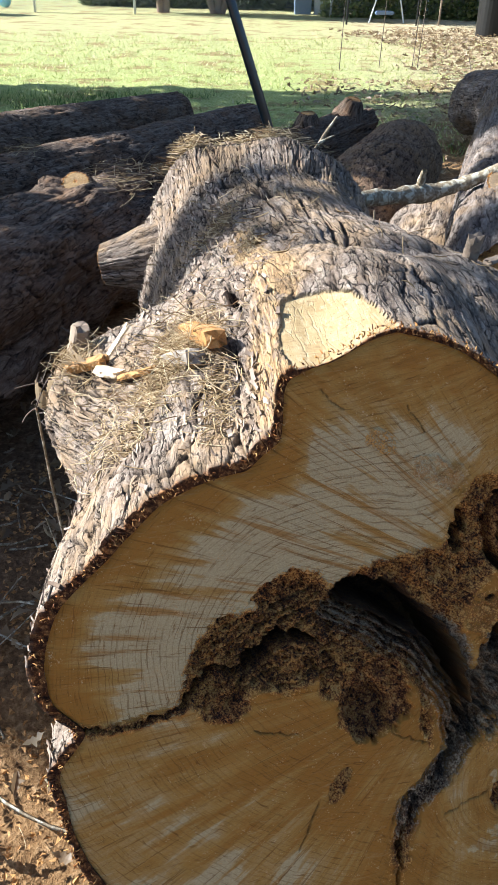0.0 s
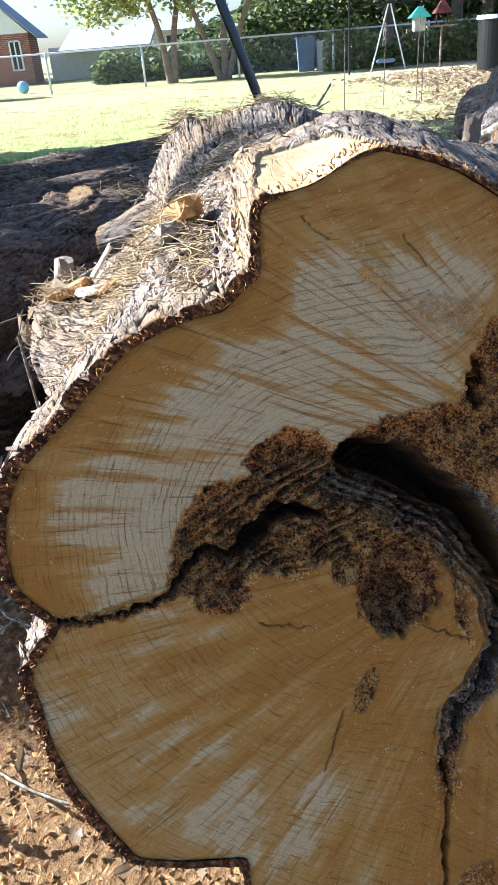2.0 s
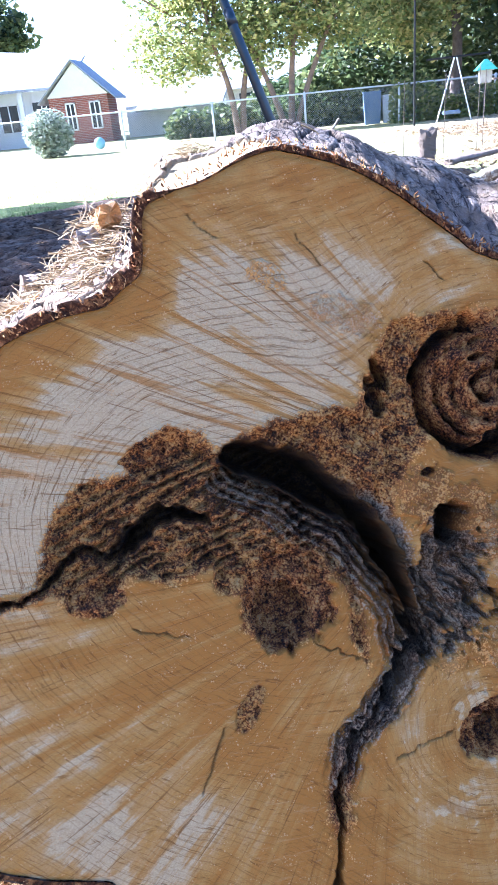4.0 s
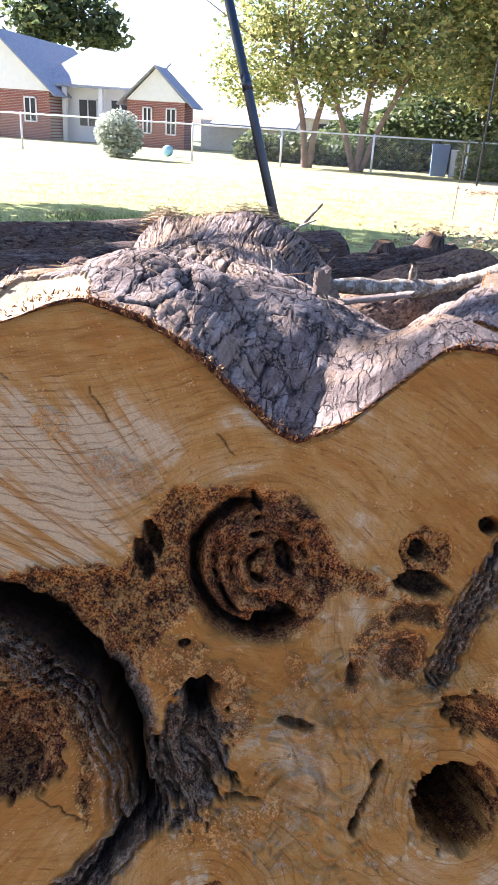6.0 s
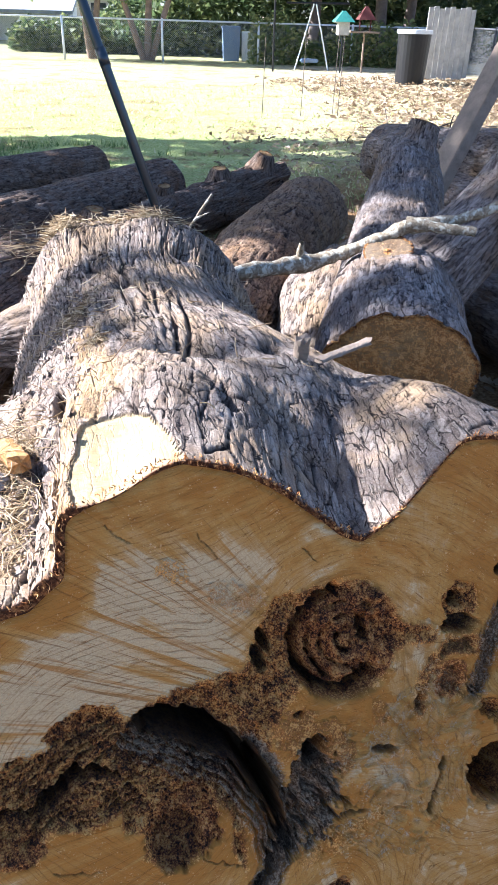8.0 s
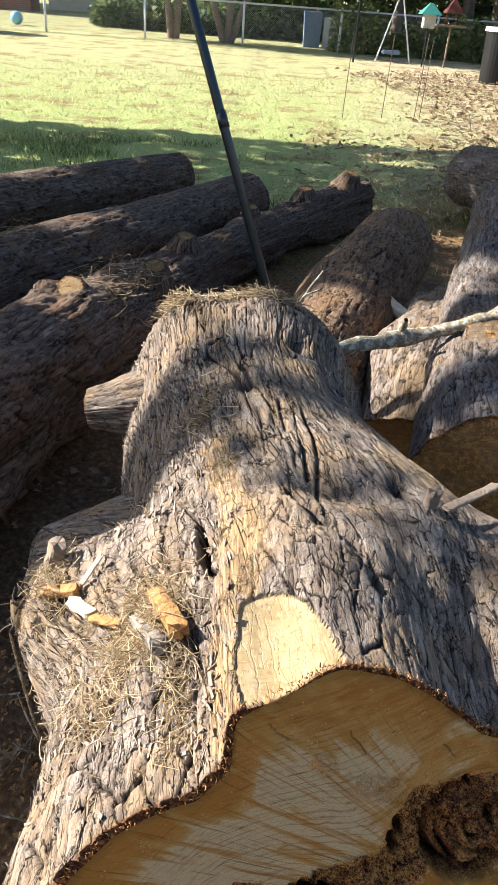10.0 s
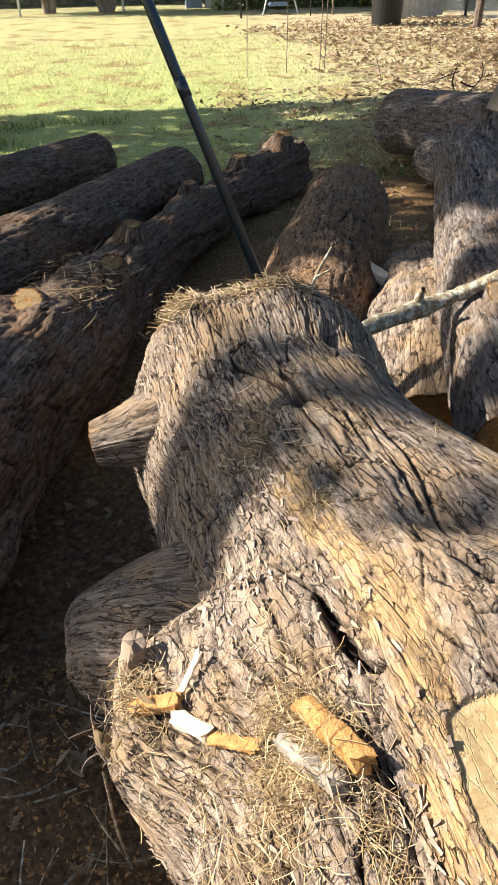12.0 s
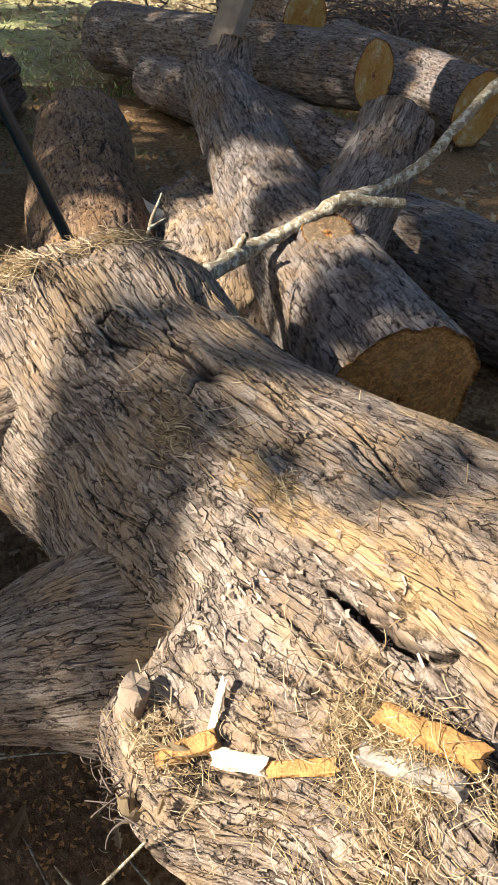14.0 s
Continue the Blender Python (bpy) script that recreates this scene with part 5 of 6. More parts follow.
PANEL = plain("weathered_grey_boards", (0.42, 0.41, 0.38), 0.85, 0.3, 5, bump=0.4)
BEAM = plain("weathered_timber", (0.23, 0.175, 0.125), 0.85, 0.35, 14, bump=0.5)
STRAP = plain("yellow_green_webbing", (0.58, 0.47, 0.035), 0.6, 0.4, 9)
GREEN_PAINT = plain("green_painted_metal", (0.05, 0.23, 0.185), 0.6, 0.3, 10)
RED_PAINT = plain("red_plastic", (0.11, 0.028, 0.02), 0.6, 0.2, 10)
SWING_BLUE = plain("blue_grey_plastic", (0.16, 0.22, 0.33), 0.5, 0.2, 10)
TRUNK_BARK = plain("tree_bark", (0.115, 0.088, 0.070), 0.9, 0.5, 7, bump=0.8)
TRUNK_MYRTLE = plain("smooth_tan_bark", (0.22, 0.15, 0.105), 0.8, 0.45, 5, bump=0.4)
TRUNK_PALE = plain("pale_lichened_bark", (0.50, 0.47, 0.41), 0.9, 0.5, 6, bump=1.0)
CHIP = plain("pale_split_wood", (0.72, 0.60, 0.42), 0.7, 0.25, 30, bump=0.5)
SPLINT = plain("orange_split_wood", (0.40, 0.21, 0.065), 0.6, 0.65, 40, bump=0.8)


def brick_material():
    k = Nodes("red_brick")
    t = k.n.new("ShaderNodeTexBrick")
    t.inputs["Scale"].default_value = 1.0
    t.inputs["Brick Width"].default_value, t.inputs["Row Height"].default_value, t.inputs["Mortar Size"].default_value = 0.215, 0.075, 0.008
    for n, c in (("Color1", (0.30, 0.085, 0.055, 1)), ("Color2", (0.21, 0.065, 0.045, 1)), ("Mortar", (0.40, 0.36, 0.32, 1))):
        t.inputs[n].default_value = c
    m = k.n.new("ShaderNodeMapping")
    m.inputs["Rotation"].default_value = (math.pi / 2, 0, 0)
    tc = k.n.new("ShaderNodeTexCoord")
    k.l.new(tc.outputs["Object"], m.inputs["Vector"])
    k.l.new(m.outputs[0], t.inputs["Vector"])
    return k.done(t.outputs["Color"], 0.85)


BRICK = brick_material()


def leaves(name, centres, size, mat, parent=None, seed=0, long=1.6, flat=0.5, curl=0.25):
    """Many small bent leaves at the given places, as one mesh."""
    rng = np.random.default_rng(seed)
    n = len(centres)
    a = rng.normal(size=(n, 3))
    a[:, 2] *= flat
    a /= np.linalg.norm(a, axis=1)[:, None]
    b = np.cross(a, rng.normal(size=(n, 3)))
    b /= np.linalg.norm(b, axis=1)[:, None]
    c = np.cross(a, b)
    s = (size * rng.uniform(0.6, 1.3, n))[:, None]
    lo, hi = centres - a * s * long / 2, centres + a * s * long / 2
    l, r = centres - b * s / 2 + c * s * curl, centres + b * s / 2 + c * s * curl
    v = np.stack([lo, r, hi, l], 1).reshape(-1, 3)
    i = np.arange(n)[:, None] * 4
    f = np.concatenate([i + np.array([0, 1, 2]), i + np.array([0, 2, 3])], 0)
    ob = put(name, mesh_of(name, v, f, mat, smooth=False), parent)
    return ob


def lobed_leaves(name, centres, size, mat, parent=None, seed=0, flat=0.25, curl=0.35):
    """Curled oak-like leaves with lobed edges, as one mesh."""
    rng = np.random.default_rng(seed)
    n = len(centres)
    t = np.array([0.0, 0.12, 0.24, 0.36, 0.5, 0.62, 0.76, 0.88, 1.0])
    half = np.array([0.02, 0.10, 0.27, 0.14, 0.34, 0.17, 0.27, 0.11, 0.02])
    a = rng.normal(size=(n, 3)) * np.array([1, 1, flat])
    a /= np.linalg.norm(a, axis=1)[:, None]
    up = np.array([0, 0, 1.0]) + rng.normal(size=(n, 3)) * flat * 1.6
    b = np.cross(up, a)
    b /= np.linalg.norm(b, axis=1)[:, None]
    c = np.cross(a, b)
    s = (size * rng.uniform(0.6, 1.4, n))[:, None, None]
    roll = (curl * rng.normal(1.0, 0.9, n))[:, None, None]
    bow = (curl * rng.normal(0.3, 0.9, n))[:, None, None]
    rows = []
    for side in (-1, 0, 1):
        w = half * side * (1 + 0.25 * rng.normal(size=(n, len(t))))
        w = w[..., None]
        rows.append(np.array(centres)[:, None] + s * ((t - 0.5)[None, :, None] * 1.3 * a[:, None] + w * b[:, None] + (roll * np.abs(w) * 1.3 + bow * ((t - 0.5) ** 2 * 2)[None, :, None]) * c[:, None]))
    v = np.stack(rows, 2).reshape(-1, 3)
    m = len(t)
    q = np.array([[i * 3 + j, i * 3 + j + 1, i * 3 + j + 4, i * 3 + j + 3] for i in range(m - 1) for j in (0, 1)])
    f = (np.arange(n)[:, None, None] * m * 3 + q[None]).reshape(-1, 4)
    return put(name, mesh_of(name, v, f, mat, smooth=False), parent)


def clumps(rng, n, blobs, per=40, spread=0.35):
    """Leaf places: clumps inside ellipsoids given as (centre, radii, share)."""
    total = sum(b[2] for b in blobs)
    out = []
    for c, r, share in blobs:
        m = max(1, int(n * share / total / per))
        d = rng.normal(size=(m, 3))
        d /= np.linalg.norm(d, axis=1)[:, None]
        k = np.array(c) + d * np.array(r) * (rng.uniform(0.15, 1, m) ** 0.45)[:, None]
        out.append((k[:, None] + rng.normal(size=(m, per, 3)) * spread * np.array([1, 1, 0.6])).reshape(-1, 3))
    return np.concatenate(out)


def tree(label, stems, blobs, n, size, seed, bark=TRUNK_BARK, leaf=LEAF, spread=0.35, category="tree", name="tree"):
    ob = thing(name, label, category, "trees behind the yard")
    rng = np.random.default_rng(seed)
    for pts, radii in stems:
        v, f = tube_np(*spine(pts, radii, 18), 9)
        put("trunk", mesh_of("trunk", v, f, bark), ob)
    # limbs reaching into the crown
    for c, r, share in blobs:
        base = np.array(min((s[0][-1] for s in stems), key=lambda q: np.linalg.norm(np.array(q) - c)))
        pieces = []
        for _ in range(4):
            tip = np.array(c) + rng.normal(size=3) * np.array(r) * 0.45
            mid = (base + tip) / 2 + rng.normal(size=3) * 0.2
            pieces.append(tube_np(*spine([base, mid, tip], [0.05, 0.035, 0.012], 10), 5))
        v, f = join_np(pieces)
        put("limb", mesh_of("limb", v, f, bark), ob)
    crown = leaves("crown", clumps(rng, n, blobs, 36, spread), size, leaf, ob, seed)
    crown["kind"] = "stuff"
    return ob


# ---- trees at the back of the yard ----
tree("multi-stemmed tree with smooth tan trunks and a light green crown", [([(-2.7, 28.2, -0.1), (-2.9, 28.2, 1.5), (-3.4, 28.3, 3.2)], [0.13, 0.10, 0.07]), ([(-2.55, 28.2, -0.1), (-2.4, 28.3, 1.6), (-1.9, 28.4, 3.4)], [0.12, 0.10, 0.07])],
     [((-4.4, 28.5, 3.5), (2.0, 1.4, 1.5), 1.0), ((-3.0, 28.6, 5.2), (2.8, 1.6, 1.8), 1.3), ((-1.7, 28.4, 3.2), (1.6, 1.2, 1.2), 0.7), ((-3.6, 28.8, 7.4), (2.4, 1.6, 1.6), 0.8)], 11000, 0.125, 1, TRUNK_MYRTLE, LEAF_LIGHT)
tree("multi-stemmed tree with pale peeling trunks and spreading crown", [([(-0.9, 27.9, -0.1), (-1.5, 28.0, 1.6), (-2.2, 28.1, 3.2)], [0.12, 0.09, 0.06]), ([(-0.8, 27.9, -0.1), (-0.7, 28.0, 1.7), (-0.5, 28.1, 3.6)], [0.13, 0.10, 0.07]), ([(-0.7, 27.9, -0.1), (-0.1, 28.0, 1.6), (0.7, 28.1, 3.3)], [0.11, 0.09, 0.06])],
     [((-0.6, 28.3, 4.1), (2.2, 1.5, 1.4), 1.0), ((1.3, 28.4, 4.0), (2.1, 1.5, 1.7), 1.2), ((0.2, 28.3, 6.2), (3.0, 1.8, 1.8), 1.1), ((0.0, 28.6, 8.2), (3.0, 1.8, 1.6), 0.9)], 12000, 0.125, 2, TRUNK_MYRTLE, LEAF_LIGHT)
tree("tall tree with dark trunk and yellowing leaves", [([(5.0, 29.5, -0.1), (5.1, 29.5, 2.5), (4.7, 29.6, 5.0)], [0.20, 0.17, 0.12])],
     [((3.6, 29.4, 3.6), (1.8, 1.2, 1.3), 0.8), ((4.6, 29.4, 6.0), (3.0, 2.0, 2.0), 1.3), ((2.6, 27.6, 6.4), (2.6, 1.5, 1.3), 0.9)], 13000, 0.14, 3, leaf=LEAF_LIGHT)
tree("tall tree with dark upright trunk", [([(7.4, 29.0, -0.1), (7.3, 29.0, 3.0), (7.6, 29.1, 6.0)], [0.22, 0.19, 0.13]), ([(8.6, 30.0, -0.1), (8.7, 30.0, 3.0), (8.9, 30.0, 6.0)], [0.20, 0.18, 0.13])],
     [((7.2, 29.3, 4.0), (2.2, 1.6, 1.6), 1.0), ((9.2, 29.6, 5.0), (2.4, 1.8, 2.2), 1.0), ((7.8, 29.2, 7.2), (3.0, 2.0, 2.0), 1.0)], 10000, 0.18, 4, leaf=LEAF_DARK)
tree("dark evergreen tree beyond the house roof", [([(-28, 62, 0), (-28, 62, 5), (-28, 62, 9)], [0.4, 0.35, 0.2])], [((-28, 62, 8.5), (3.0, 2.5, 3.0), 1.0), ((-28.5, 62, 11.5), (2.2, 2.0, 2.2), 0.8), ((-24.2, 63, 8.0), (1.6, 1.5, 2.0), 0.5)], 4200, 0.42, 5, leaf=LEAF_DARK, spread=0.6)
bush = thing("bush", "round pale silvery shrub in front of the fence", "bush")
rng = np.random.default_rng(8)
d = rng.normal(size=(2600, 3))
d /= np.linalg.norm(d, axis=1)[:, None]
leaves("crown", np.array([-8.75, 25.4, 0.72]) + d * np.array([0.78, 0.7, 0.74]) * rng.uniform(0.55, 1.08, 2600)[:, None], 0.10, LEAF_PALE, bush, 9)["kind"] = "stuff"
bm = bmesh.new()
for k in range(5):
    rod(bm, (-8.75 + 0.05 * k - 0.1, 25.4, -0.03), (-8.95 + 0.12 * k, 25.4, 0.55), 0.02, 0.012, 6)
part("stems", bm, TRUNK_BARK, bush)
rng = np.random.default_rng(21)
under = np.stack([rng.uniform(-6, 17, 42000), rng.uniform(31, 40, 42000), rng.uniform(0, 1, 42000)], -1)
under[:, 2] = under[:, 2] ** 1.2 * (0.6 + 8.0 * fbm(under[:, 0] * 0.55, under[:, 1] * 0.25, seed=44) ** 1.4) * np.interp(under[:, 0] + 2.0 * (fbm(under[:, 0] * 0.9, under[:, 1] * 0.4, seed=46) - 0.5), [-6, -3, 0.0, 1.6, 3.0, 17], [0.12, 0.34, 0.45, 1.0, 1.5, 1.7])
tagged(leaves("far_woods", under, 0.21, LEAF_DARK, None, 22), "dark shaded woods and undergrowth beyond the fence", "woods", kind="stuff")
rng = np.random.default_rng(23)
low = np.stack([rng.uniform(2.6, 9, 4200), 27.5 + rng.uniform(-0.5, 1.0, 4200), rng.uniform(0, 1, 4200) ** 1.6], -1)
low[:, 2] *= 0.3 + 1.7 * fbm(low[:, 0] * 0.9, low[:, 1] * 0.3, seed=45)
tagged(leaves("hedge_undergrowth", low, 0.11, LEAF, None, 24), "low weeds and shrubs along the fence foot", "undergrowth", kind="stuff")

# unseen leafy trees added beyond the side of the yard to cast shade
SHADE_X = -8.0
rng = np.random.default_rng(31)


def shade_tree(label, base, boxes, seed, gaps):
    ob = thing("tree", label, "tree", "shade trees")
    v, f = tube_np(*spine([(base[0], base[1], -0.1), (base[0] + 0.1, base[1], 2.0), (base[0], base[1] + 0.1, 4.2)], [0.28, 0.22, 0.16], 14), 12)
    put("trunk", mesh_of("trunk", v, f, TRUNK_BARK), ob)
    r = np.random.default_rng(seed)
    pts = []
    slope_y, slope_z = SUN_DIR.y / SUN_DIR.z, 1.0
    for (y0, y1), (z0, z1), n in boxes:
        z = r.uniform(z0, z1, n)
        y = r.uniform(y0, y1, n) + 0.06 * np.sin(z * 3.1) + 0.07 * np.sin(z * 7.3 + 1) + 0.05 * np.sin(z * 17 + 2)
        keep = np.ones(n, bool)
        for hy, hz, hr in gaps:
            keep &= np.hypot(y - hy, (z - hz) * 0.6) > hr
        pts.append(np.stack([SHADE_X + r.normal(0, 0.18, n), y + slope_y * z, z], -1)[keep])
    leaves("crown", np.concatenate(pts), 0.17, LEAF, ob, seed, long=1.4)["kind"] = "stuff"
    return ob


# crowns lean away with height; gaps are set where sun patches should fall
GAPS = [(2.2, 6.3, 0.2), (2.92, 6.0, 0.38), (2.95, 5.15, 0.25), (3.75, 5.4, 0.20), (4.4, 4.78, 0.25), (5.7, 4.5, 0.25), (1.97, 5.62, 0.27), (1.70, 5.50, 0.15), (1.73, 5.88, 0.10), (1.50, 6.17, 0.13), (2.72, 5.65, 0.30), (2.75, 6.35, 0.17), (6.4, 5.9, 0.28), (7.6, 7.2, 0.25), (8.4, 4.3, 0.25), (5.2, 8.2, 0.25), (9.6, 6.3, 0.22)]
shade_tree("unseen leafy tree added to shade the log pile", (SHADE_X, 6.5), [((1.43, 10.6), (2.2, 12.5), 27000), ((1.0, 1.6), (2.0, 5.0), 1400), ((1.25, 1.55), (5.0, 5.74), 60)], 33, GAPS)
shade_tree("unseen sparse tree added to dapple the great log", (SHADE_X, 4.6), [((1.2, 1.5), (5.9, 6.6), 20), ((0.78, 1.15), (6.2, 6.65), 11), ((0.46, 0.78), (6.22, 6.62), 19)], 34, [])

# ---- chain-link fences ----
def fence(label, a, b, height, posts, seed, steel=GALV):
    ob = thing("chain_link_fence", label, "fence", "yard fences")
    a, b = Vector(a), Vector(b)
    d = b - a
    ln = d.length
    d /= ln
    for k in range(posts + 1):
        p = a + d * (ln * k / posts)
        bm = bmesh.new()
        rod(bm, p + Vector((0, 0, -0.05)), p + Vector((0, 0, height + 0.03)), 0.038, n=10)
        bmesh.ops.create_uvsphere(bm, u_segments=8, v_segments=5, radius=0.035, matrix=Matrix.Translation(p + Vector((0, 0, height + 0.03))))
        part("post", bm, steel, ob, smooth=True)
    bm = bmesh.new()
    rod(bm, a + Vector((0, 0, height)), b + Vector((0, 0, height)), 0.027, n=8)
    part("top_rail", bm, steel, ob, smooth=True)
    pitch, r = 0.062, 0.0019
    n = int(ln / pitch)
    t = np.arange(-int(height / pitch), n)
    verts, faces = [], []
    A, D = np.array(a), np.array(d)
    side = np.array([-D[1], D[0], 0.0])
    for sign in (1, -1):
        s0 = t * pitch
        s1 = s0 + height
        lo, hi = (s0, s1) if sign > 0 else (s1, s0)
        z0, z1 = np.full(len(t), 0.03), np.full(len(t), height)
        ca, cb = np.clip(lo, 0, ln), np.clip(hi, 0, ln)
        za = z0 + (ca - lo) / (hi - lo) * (z1 - z0)
        zb = z0 + (cb - lo) / (hi - lo) * (z1 - z0)
        ok = np.abs(cb - ca) > 0.02
        pa = A + ca[ok, None] * D + za[ok, None] * np.array([0, 0, 1.0])
        pb = A + cb[ok, None] * D + zb[ok, None] * np.array([0, 0, 1.0])
        up = np.array([0, 0, 1.0]) * r * 1.4
        for off in ((up, -up), (side * r, -side * r)):
            base = sum(len(q) for q in verts)
            verts.append(np.stack([pa + off[0], pa + off[1], pb + off[1], pb + off[0]], 1).reshape(-1, 3))
            faces.append(base + np.arange(len(pa))[:, None] * 4 + np.arange(4))
    net = put("wire_net", mesh_of("wire_net", np.concatenate(verts), np.concatenate(faces), WIRE, smooth=False), ob)
    net["kind"] = "stuff"
    return ob


fence("grey chain-link fence across the back of the yard", (-22.4, 26.3, 0), (9.2, 27.6, 0), 1.18, 10, 1)
fence("grey chain-link fence along the side of the yard", (9.2, 27.55, 0), (8.6, 7.5, 0), 1.25, 8, 2, plain("dull_dark_steel", (0.085, 0.088, 0.092), 0.6, 0.3, 20, 0.2))

# ---- the neighbour's house ----
def build_house():
    h = thing("house", "low red-brick house with white gables and a blue-grey roof", "house")
    def wallbox(name, x0, x1, y0, y1, z0, z1, mat):
        bm = bmesh.new()
        box(bm, (x1 - x0, y1 - y0, z1 - z0), Matrix.Translation(((x0 + x1) / 2, (y0 + y1) / 2, (z0 + z1) / 2)))
        return part(name, bm, mat, h)
    def prism(name, pts, y0, y1, mat):
        bm = bmesh.new()
        f0 = [bm.verts.new((x, y0, z)) for x, z in pts]
        f1 = [bm.verts.new((x, y1, z)) for x, z in pts]
        bm.faces.new(f0)
        bm.faces.new(f1[::-1])
        for i in range(len(pts)):
            j = (i + 1) % len(pts)
            bm.faces.new((f0[j], f0[i], f1[i], f1[j]))
        return part(name, bm, mat, h)
    wallbox("wall", -12.9, -9.95, 38, 39.6, -0.05, 2.12, BRICK)
    prism("gable", [(-12.95, 2.12), (-9.9, 2.12), (-11.42, 3.55)], 37.98, 39.6, WHITE)
    for sx in (-1, 1):
        x0 = -11.42
        prism("roof", [(x0, 3.62), (x0, 3.69), (x0 + sx * 1.95, 1.93), (x0 + sx * 1.95, 1.86)] if sx > 0 else [(x0, 3.69), (x0, 3.62), (x0 - 1.95, 1.86), (x0 - 1.95, 1.93)], 37.7, 39.8, ROOF)
    wallbox("wall", -17.2, -12.9, 40.2, 48, -0.05, 2.6, WHITE)
    wallbox("wall", -23.0, -17.2, 38.4, 48, -0.05, 2.3, BRICK)
    prism("gable", [(-23.0, 2.3), (-17.1, 2.3), (-20.05, 4.9)], 38.38, 48, WHITE)
    for sx in (-1, 1):
        x0 = -20.05
        prism("roof", [(x0, 5.0), (x0, 5.08), (x0 + 3.3, 2.13), (x0 + 3.3, 2.05)] if sx > 0 else [(x0, 5.08), (x0, 5.0), (x0 - 3.3, 2.05), (x0 - 3.3, 2.13)], 38.0, 48.4, ROOF)
    # main roof slope between the wings, falling towards the yard
    bm = bmesh.new()
    q = [(-18.6, 39.3, 2.62), (-12.2, 39.3, 2.55), (-12.6, 44.5, 4.2), (-17.4, 44.5, 4.75)]
    lo, hi = [bm.verts.new(p) for p in q], [bm.verts.new((p[0], p[1], p[2] + 0.12)) for p in q]
    bm.faces.new(hi)
    bm.faces.new(lo[::-1])
    for i in range(4):
        j = (i + 1) % 4
        bm.faces.new((lo[i], lo[j], hi[j], hi[i]))
    part("roof", bm, ROOF, h)
    bm = bmesh.new()
    box(bm, (1.1, 1.5, 0.1), Matrix.Translation((-16.4, 41.6, 3.45)) @ Matrix.Rotation(radians(20), 4, "X"), 0.02)
    part("skylight", bm, WHITE, h, "pale skylight in the roof")
    for x in (-17.0, -15.0, -13.2):
        wallbox("porch_post", x, x + 0.22, 39.5, 39.7, -0.05, 2.6, WHITE)
    for x0, x1, z0, z1, y in ((-16.4, -15.3, 0.7, 2.1, 40.2), (-14.6, -13.5, 0.25, 2.15, 40.2), (-12.1, -11.6, 0.6, 1.85, 38.0), (-10.9, -10.35, 0.6, 1.85, 38.0), (-18.6, -17.9, 0.8, 2.0, 38.4)):
        bm = bmesh.new()
        for a, b, c, d in ((x0, x0 + 0.07, z0, z1), (x1 - 0.07, x1, z0, z1), (x0, x1, z0, z0 + 0.07), (x0, x1, z1 - 0.07, z1), ((x0 + x1) / 2 - 0.03, (x0 + x1) / 2 + 0.03, z0, z1)):
            box(bm, (b - a, 0.06, d - c), Matrix.Translation(((a + b) / 2, y - 0.03, (c + d) / 2)))
        win = part("window", bm, WHITE, h)
        bm = bmesh.new()
        box(bm, (x1 - x0 - 0.1, 0.03, z1 - z0 - 0.1), Matrix.Translation(((x0 + x1) / 2, y - 0.02, (z0 + z1) / 2)))
        part("pane", bm, PANE, win)
    # lower wing further off
    bm = bmesh.new()
    box(bm, (4.5, 4, 0.15), Matrix.Translation((-6.9, 42, 1.7)) @ Matrix.Rotation(radians(14), 4, "X"))
    part("roof", bm, ROOF, h)
    wallbox("wall", -9.9, -4.9, 41.2, 44, -0.05, 1.45, WHITE)
    return h


build_house()

# pale low buildings far beyond the back fence
for x0, x1, y0, z1, roofz in ((-7.5, -1.5, 52, 2.0, 3.0), (0.5, 5.5, 55, 2.2, 3.2)):
    far = thing("house", "low pale grey house far beyond the fence", "house", "far houses")
    bm = bmesh.new()
    box(bm, (x1 - x0, 5, z1 + 0.1), Matrix.Translation(((x0 + x1) / 2, y0 + 2.5, z1 / 2 - 0.05)))
    part("wall", bm, PANEL, far)
    bm = bmesh.new()
    q = [(x0 - 0.4, y0 - 0.4, z1), (x1 + 0.4, y0 - 0.4, z1), (x1 + 0.4, y0 + 5.4, z1), (x0 - 0.4, y0 + 5.4, z1), (x0 + 0.6, y0 + 2.5, roofz), (x1 - 0.6, y0 + 2.5, roofz)]
    vv = [bm.verts.new(p) for p in q]
    for f in ((0, 1, 5, 4), (1, 2, 5), (2, 3, 4, 5), (3, 0, 4), (3, 2, 1, 0)):
        bm.faces.new([vv[i] for i in f])
    part("roof", bm, ROOF, far)
    for k in range(3):
        bm = bmesh.new()
        box(bm, (0.9, 0.06, 0.9), Matrix.Translation((x0 + 1 + (x1 - x0 - 2) * k / 2, y0 - 0.02, 1.25)))
        part("window", bm, PANE, far)

# ---- things standing in the yard ----
def bin_():
    ob = thing("rubbish_bin", "black round plastic bin with pale lid rim", "bin")
    c = (6.15, 20.5)
    bm = bmesh.new()
    rod(bm, (*c, -0.03), (*c, 1.15), 0.36, 0.42, 28)
    part("body", bm, PLASTIC_BLACK, ob, smooth=False)
    bm = bmesh.new()
    rod(bm, (*c, 1.13), (*c, 1.22), 0.45, 0.44, 28)
    part("lid", bm, GALV, ob)


